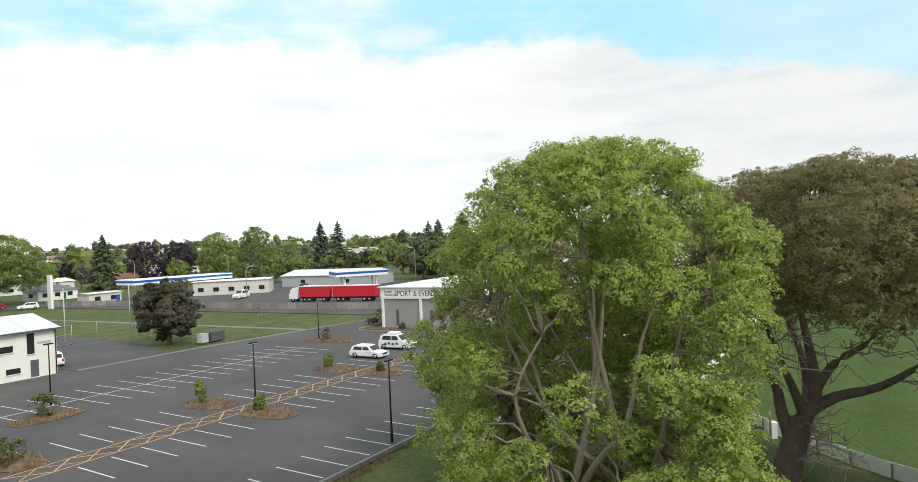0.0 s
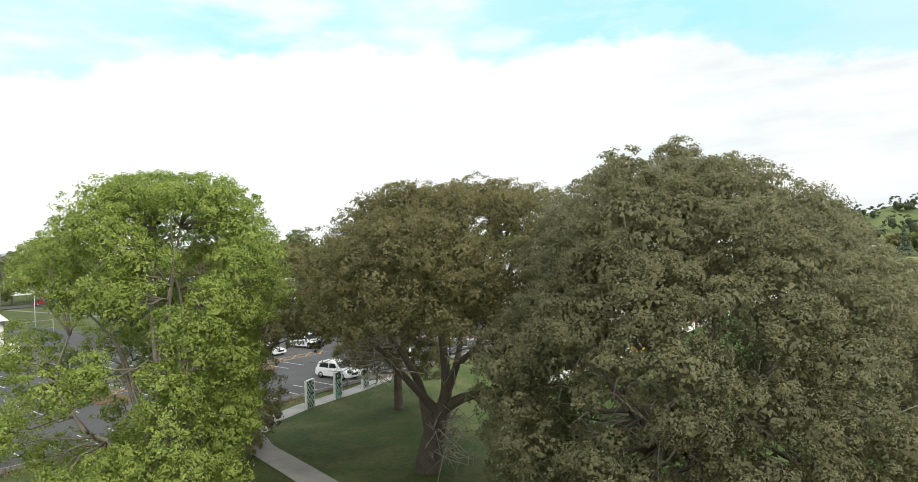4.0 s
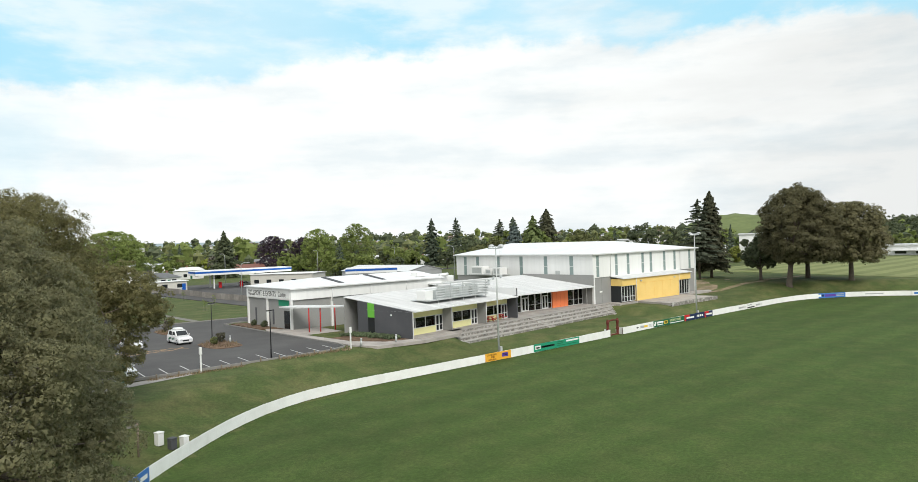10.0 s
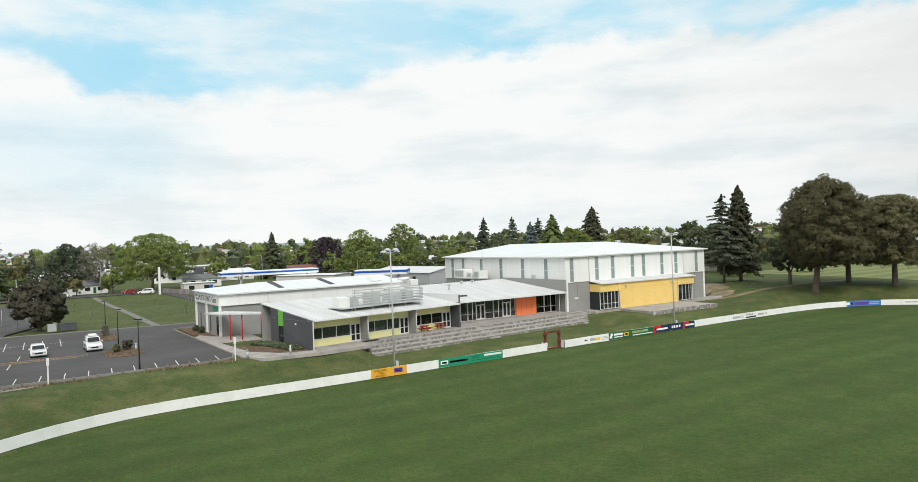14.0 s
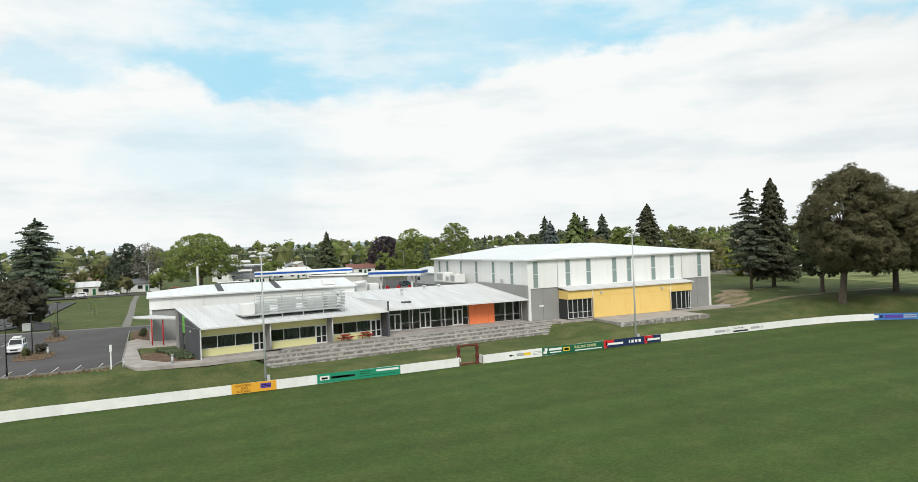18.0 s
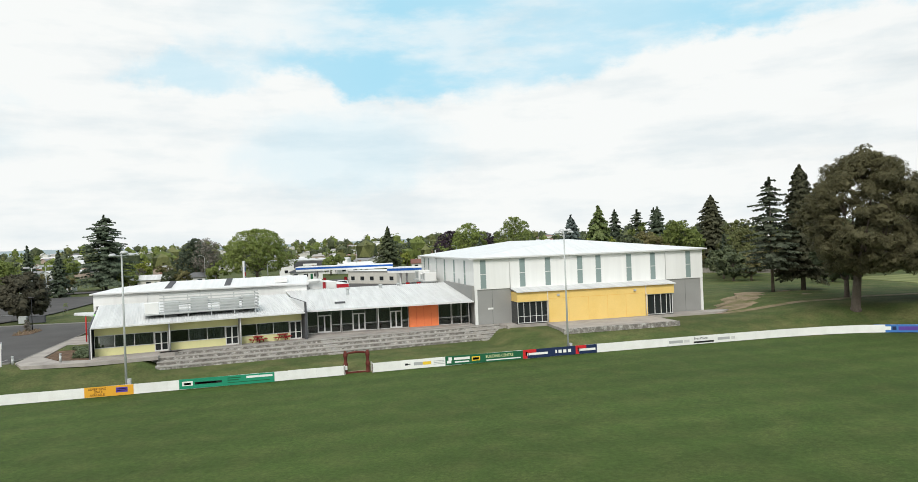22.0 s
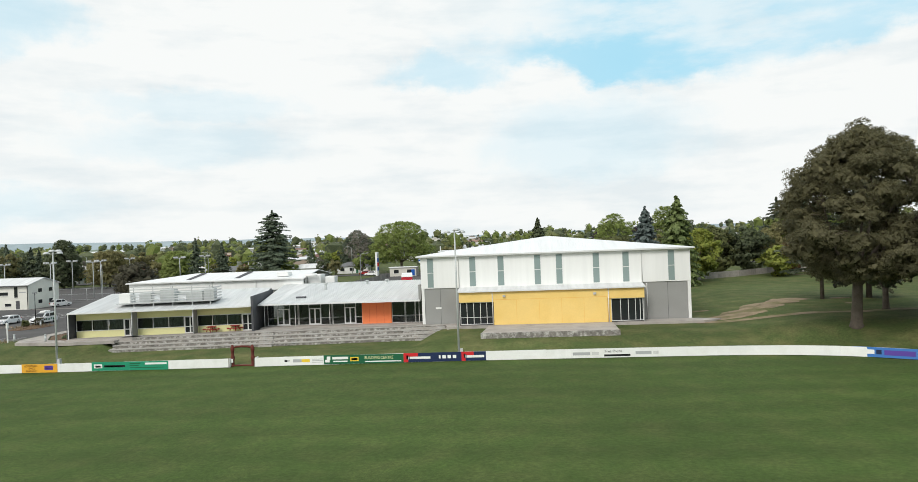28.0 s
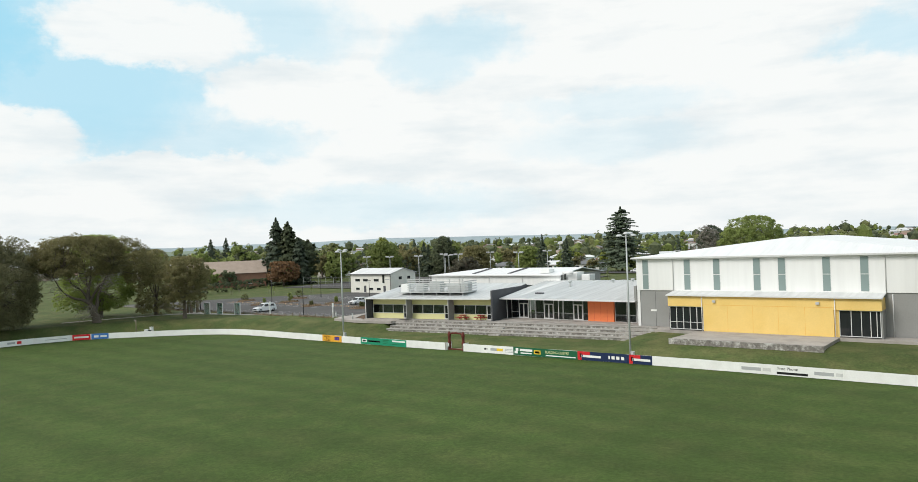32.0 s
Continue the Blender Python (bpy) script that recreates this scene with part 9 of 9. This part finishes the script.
for q in ((37.0, 53.1, 20), (40.8, 53.7, 20), (45.4, 54.8, 20)):
    mosaic(*q)
pad = prism("plinth_pad", [(28.0, 52.0), (31.6, 51.6), (33.6, 53.4), (31.4, 55.4), (28.2, 54.6)], 1.6, ground_z(30, 53) + 0.08, "concrete")
tagged(pad, "angular concrete pad beside the path", "paving", kind="structure")
art = thing("carved_posts", 30.4, 53.6, ground_z(30, 53) + 0.08, 25, "group of tall brown carved posts with mosaic panels", "artwork")
for u, v, h in ((-1.1, 0.0, 2.7), (0.9, 0.5, 3.1), (0.1, -0.5, 2.4)):
    tube("carved_post", [(u, v, 0), (u, v, h * 0.5), (u, v, h)], [0.30, 0.26, 0.20], "timber", art, "brown carved timber post", 8)
for u in (-0.6, 0.4):
    bx = box("panel", (u - 0.38, -0.1, 0.25), (u + 0.38, -0.03, 2.2), "stone_mos", art, "pale mosaic panel")
    for i in range(4):
        for j in range(9):
            if (i + j) % 2 == 0:
                under_part(box("mosaic_tile", (u - 0.37 + i * 0.186, -0.12, 0.28 + j * 0.21), (u - 0.37 + i * 0.186 + 0.17, -0.103, 0.28 + j * 0.21 + 0.19), "mos_dark"), bx)


def bin_box(x, y, material, label, h=0.95):
    t = thing("litter_bin", x, y, ground_z(x, y), 20, label, "bin")
    box("body", (-0.26, -0.26, 0), (0.26, 0.26, h), material, t, "", 0.04)
    box("lid", (-0.29, -0.29, h), (0.29, 0.29, h + 0.10), material, t, "", 0.03)


bin_box(43.3, 37.7, "white", "white square litter bin near the fence")
bin_box(44.0, 36.9, "charcoal", "dark square litter bin near the fence", 0.8)
bin_box(44.6, 36.0, "white", "white litter bin beside the fence", 1.15)
fp = thing("finger_post", 41.2, 35.8, ground_z(41.2, 35.8), 0, "plain timber post with a short arm", "post")
tube("post", [(0, 0, -0.3), (0, 0, 2.5)], 0.08, "timber", fp)
box("arm", (-0.75, -0.03, 2.2), (0.1, 0.03, 2.4), "greytimber", fp)
for x, m in ((57.2, "steel"), (58.9, "charcoal"), (60.2, "charcoal")):
    t = thing("waste_skip", x, 112.3, 2.36, 5, "dark metal waste bin under the tree", "bin", "waste bins")
    box("body", (-0.65, -0.5, 0), (0.65, 0.5, 1.2), m, t, "", 0.05)
    box("lid", (-0.68, -0.53, 1.2), (0.68, 0.53, 1.32), m, t, "", 0.03)

# ---- court lights, street lamps and wires of posts ----


def court_light(x, y, h=9.5):
    t = thing("court_light", x, y, 2.4, 0, "grey court light pole with a row of lamps", "light pole", "court lights")
    tube("pole", [(0, 0, 0), (0, 0, h)], [0.13, 0.08], "steel", t)
    tube("crossarm", [(-1.6, 0, h - 0.2), (1.6, 0, h - 0.2)], 0.06, "steel", t)
    for u in (-1.5, -0.75, 0.75, 1.5):
        box("lamp", (u - 0.3, -0.3, h - 0.12), (u + 0.3, 0.2, h + 0.3), "lampcase", t, "pale flood lamp", 0.04)


for q in ((28, 144), (6, 139.6), (19, 139.6), (23, 155), (44, 160), (4, 170), (40, 184), (-16, 150), (12, 188)):
    court_light(*q)


def street_lamp(x, y, h=10.5, rz=0):
    t = thing("street_lamp", x, y, 2.4, rz, "tall grey street lamp with a curved arm", "street lamp", "street lamps")
    tube("pole", [(0, 0, 0), (0, 0, h * 0.9), (0.25, 0, h * 0.97), (0.9, 0, h), (1.7, 0, h)], [0.11, 0.08, 0.07, 0.06, 0.05], "steel", t)
    box("lamp_head", (1.5, -0.15, h - 0.08), (2.3, 0.15, h + 0.08), "lampcase", t, "pale lamp head", 0.04)


for q in ((77, 228, 10.5, 200), (130, 228, 10.5, 200), (168, 228, 10.5, 200), (206, 228, 10.5, 200), (20, 228, 10.5, 200), (-30, 228, 10.5, 200), (100, 148, 9, 0), (172, 150, 11, 160)):
    street_lamp(*q)
for q in ((43.8, 123.4), (52.4, 121.7)):
    t = thing("net_pole", *q, 2.36, 0, "tall thin grey net pole by the courts", "pole", "net poles")
    tube("pole", [(0, 0, 0), (0, 0, 9.0)], 0.055, "steel", t)

# wire fence of the courts
wf = thing("court_fence", 20, 134, 2.4, label="tall mesh fence round the sports courts", category="fence", plain=True)
for x in range(-30, 56, 4):
    tube("post", [(x, 132, 2.3), (x, 132, 5.4)], 0.04, "steel", wf, n=5)
for z in (2.6, 4.0, 5.35):
    tube("rail", [(-30, 132, z), (50, 132, z)], 0.025, "steel", wf, n=5)
sheet("court_apron", [(36.6, 109.4), (50.0, 109.0), (50.5, 113.5), (55.5, 125.0), (55.5, 132.95), (-34, 132.95), (-34, 126.1), (36.6, 126.1)], 0, "asphalt", "grey asphalt between the white building and the courts", "car park", z=2.345)
sheet("court", [(-34, 133), (56, 133), (58, 196), (-34, 196)], 0, "asphalt", "grey sealed sports courts behind the white building", "court", z=2.38)

# ---- shrubs ----


def shrub(x, y, z, r, h, label, material="l_shrub", seed=1, leaves=1200, size=0.14, group="shrubs"):
    t = thing("shrub", x, y, z, 0, label, "shrub", group)
    rng = np.random.default_rng(seed)
    cs = [(rng.normal() * r * 0.35, rng.normal() * r * 0.35, h * rng.uniform(0.35, 0.75)) for _ in range(7)]
    quads("foliage", leaf_cloud(cs, [(r * 0.55, r * 0.55, h * 0.35)] * 7, leaves, size, rng=rng, clump=0.2, per=20), material, t)
    tube("stem", [(0, 0, -0.1), (0, 0, h * 0.6)], [0.04, 0.02], "bark", t, n=5)


sr = random.Random(4)
for i in range(26):
    u = i / 25
    x, y = 79.2 + 2.0 * u + sr.uniform(-0.7, 0.5), 67.0 - 8.6 * u + sr.uniform(-0.8, 0.8)
    shrub(x, y, 2.40, 0.85, 0.34, "low grey-green ground-cover shrub in mulch", seed=i, leaves=800, group="bed shrubs")
for k, (x, y, r, h, m) in enumerate(((62.4, 73.6, 0.45, 1.0, "l_olive"), (63.9, 75.0, 0.55, 1.2, "l_dusk"), (29.5, 80.2, 0.45, 1.9, "l_mid"), (29.2, 73.0, 0.35, 1.4, "l_mid"), (46.6, 80.2, 0.4, 1.5, "l_mid"), (46.4, 73.2, 0.35, 1.0, "l_olive"),
                                     (21.2, 89.6, 0.9, 2.3, "l_olive"), (63.4, 94.8, 0.4, 1.9, "l_grey"), (12.6, 78.8, 0.8, 1.6, "l_olive"), (76.0, 86.5, 0.5, 0.9, "l_deep"), (76.0, 90.5, 0.5, 0.8, "l_deep"), (84.5, 100.0, 1.3, 2.0, "l_rust"), (80.0, 99.0, 0.9, 0.9, "l_rust"))):
    shrub(x, y, CZ + 0.1, r, h, "small shrub in a mulched bed", m, 100 + k, 1600, 0.16, "island shrubs")


def sapling(x, y, k):
    t = thing("sapling", x, y, ground_z(x, y), 0, "young staked sapling on the lawn", "sapling", "saplings")
    tube("stem", [(0, 0, 0), (0.05, 0, 1.9)], [0.03, 0.015], "bark", t, n=5)
    rng = np.random.default_rng(k)
    quads("foliage", leaf_cloud([(0.03, 0, 1.6), (0, 0.1, 2.1)], [(0.4, 0.4, 0.5), (0.3, 0.3, 0.4)], 260, 0.13, rng=rng, clump=0.16, per=12), "l_mid", t)
    for s in (-0.4, 0.4):
        tube("stake", [(s, 0, -0.1), (s, 0, 1.2)], 0.025, "greytimber", t, n=5)


for k, q in enumerate(((60, 128), (66, 140), (82, 126), (88, 136), (80, 150), (90, 160), (84, 178), (64, 158), (62, 186), (88, 194), (-20, 96), (-12, 104), (-4, 100), (6, 106), (-28, 104))):
    sapling(*q, k)
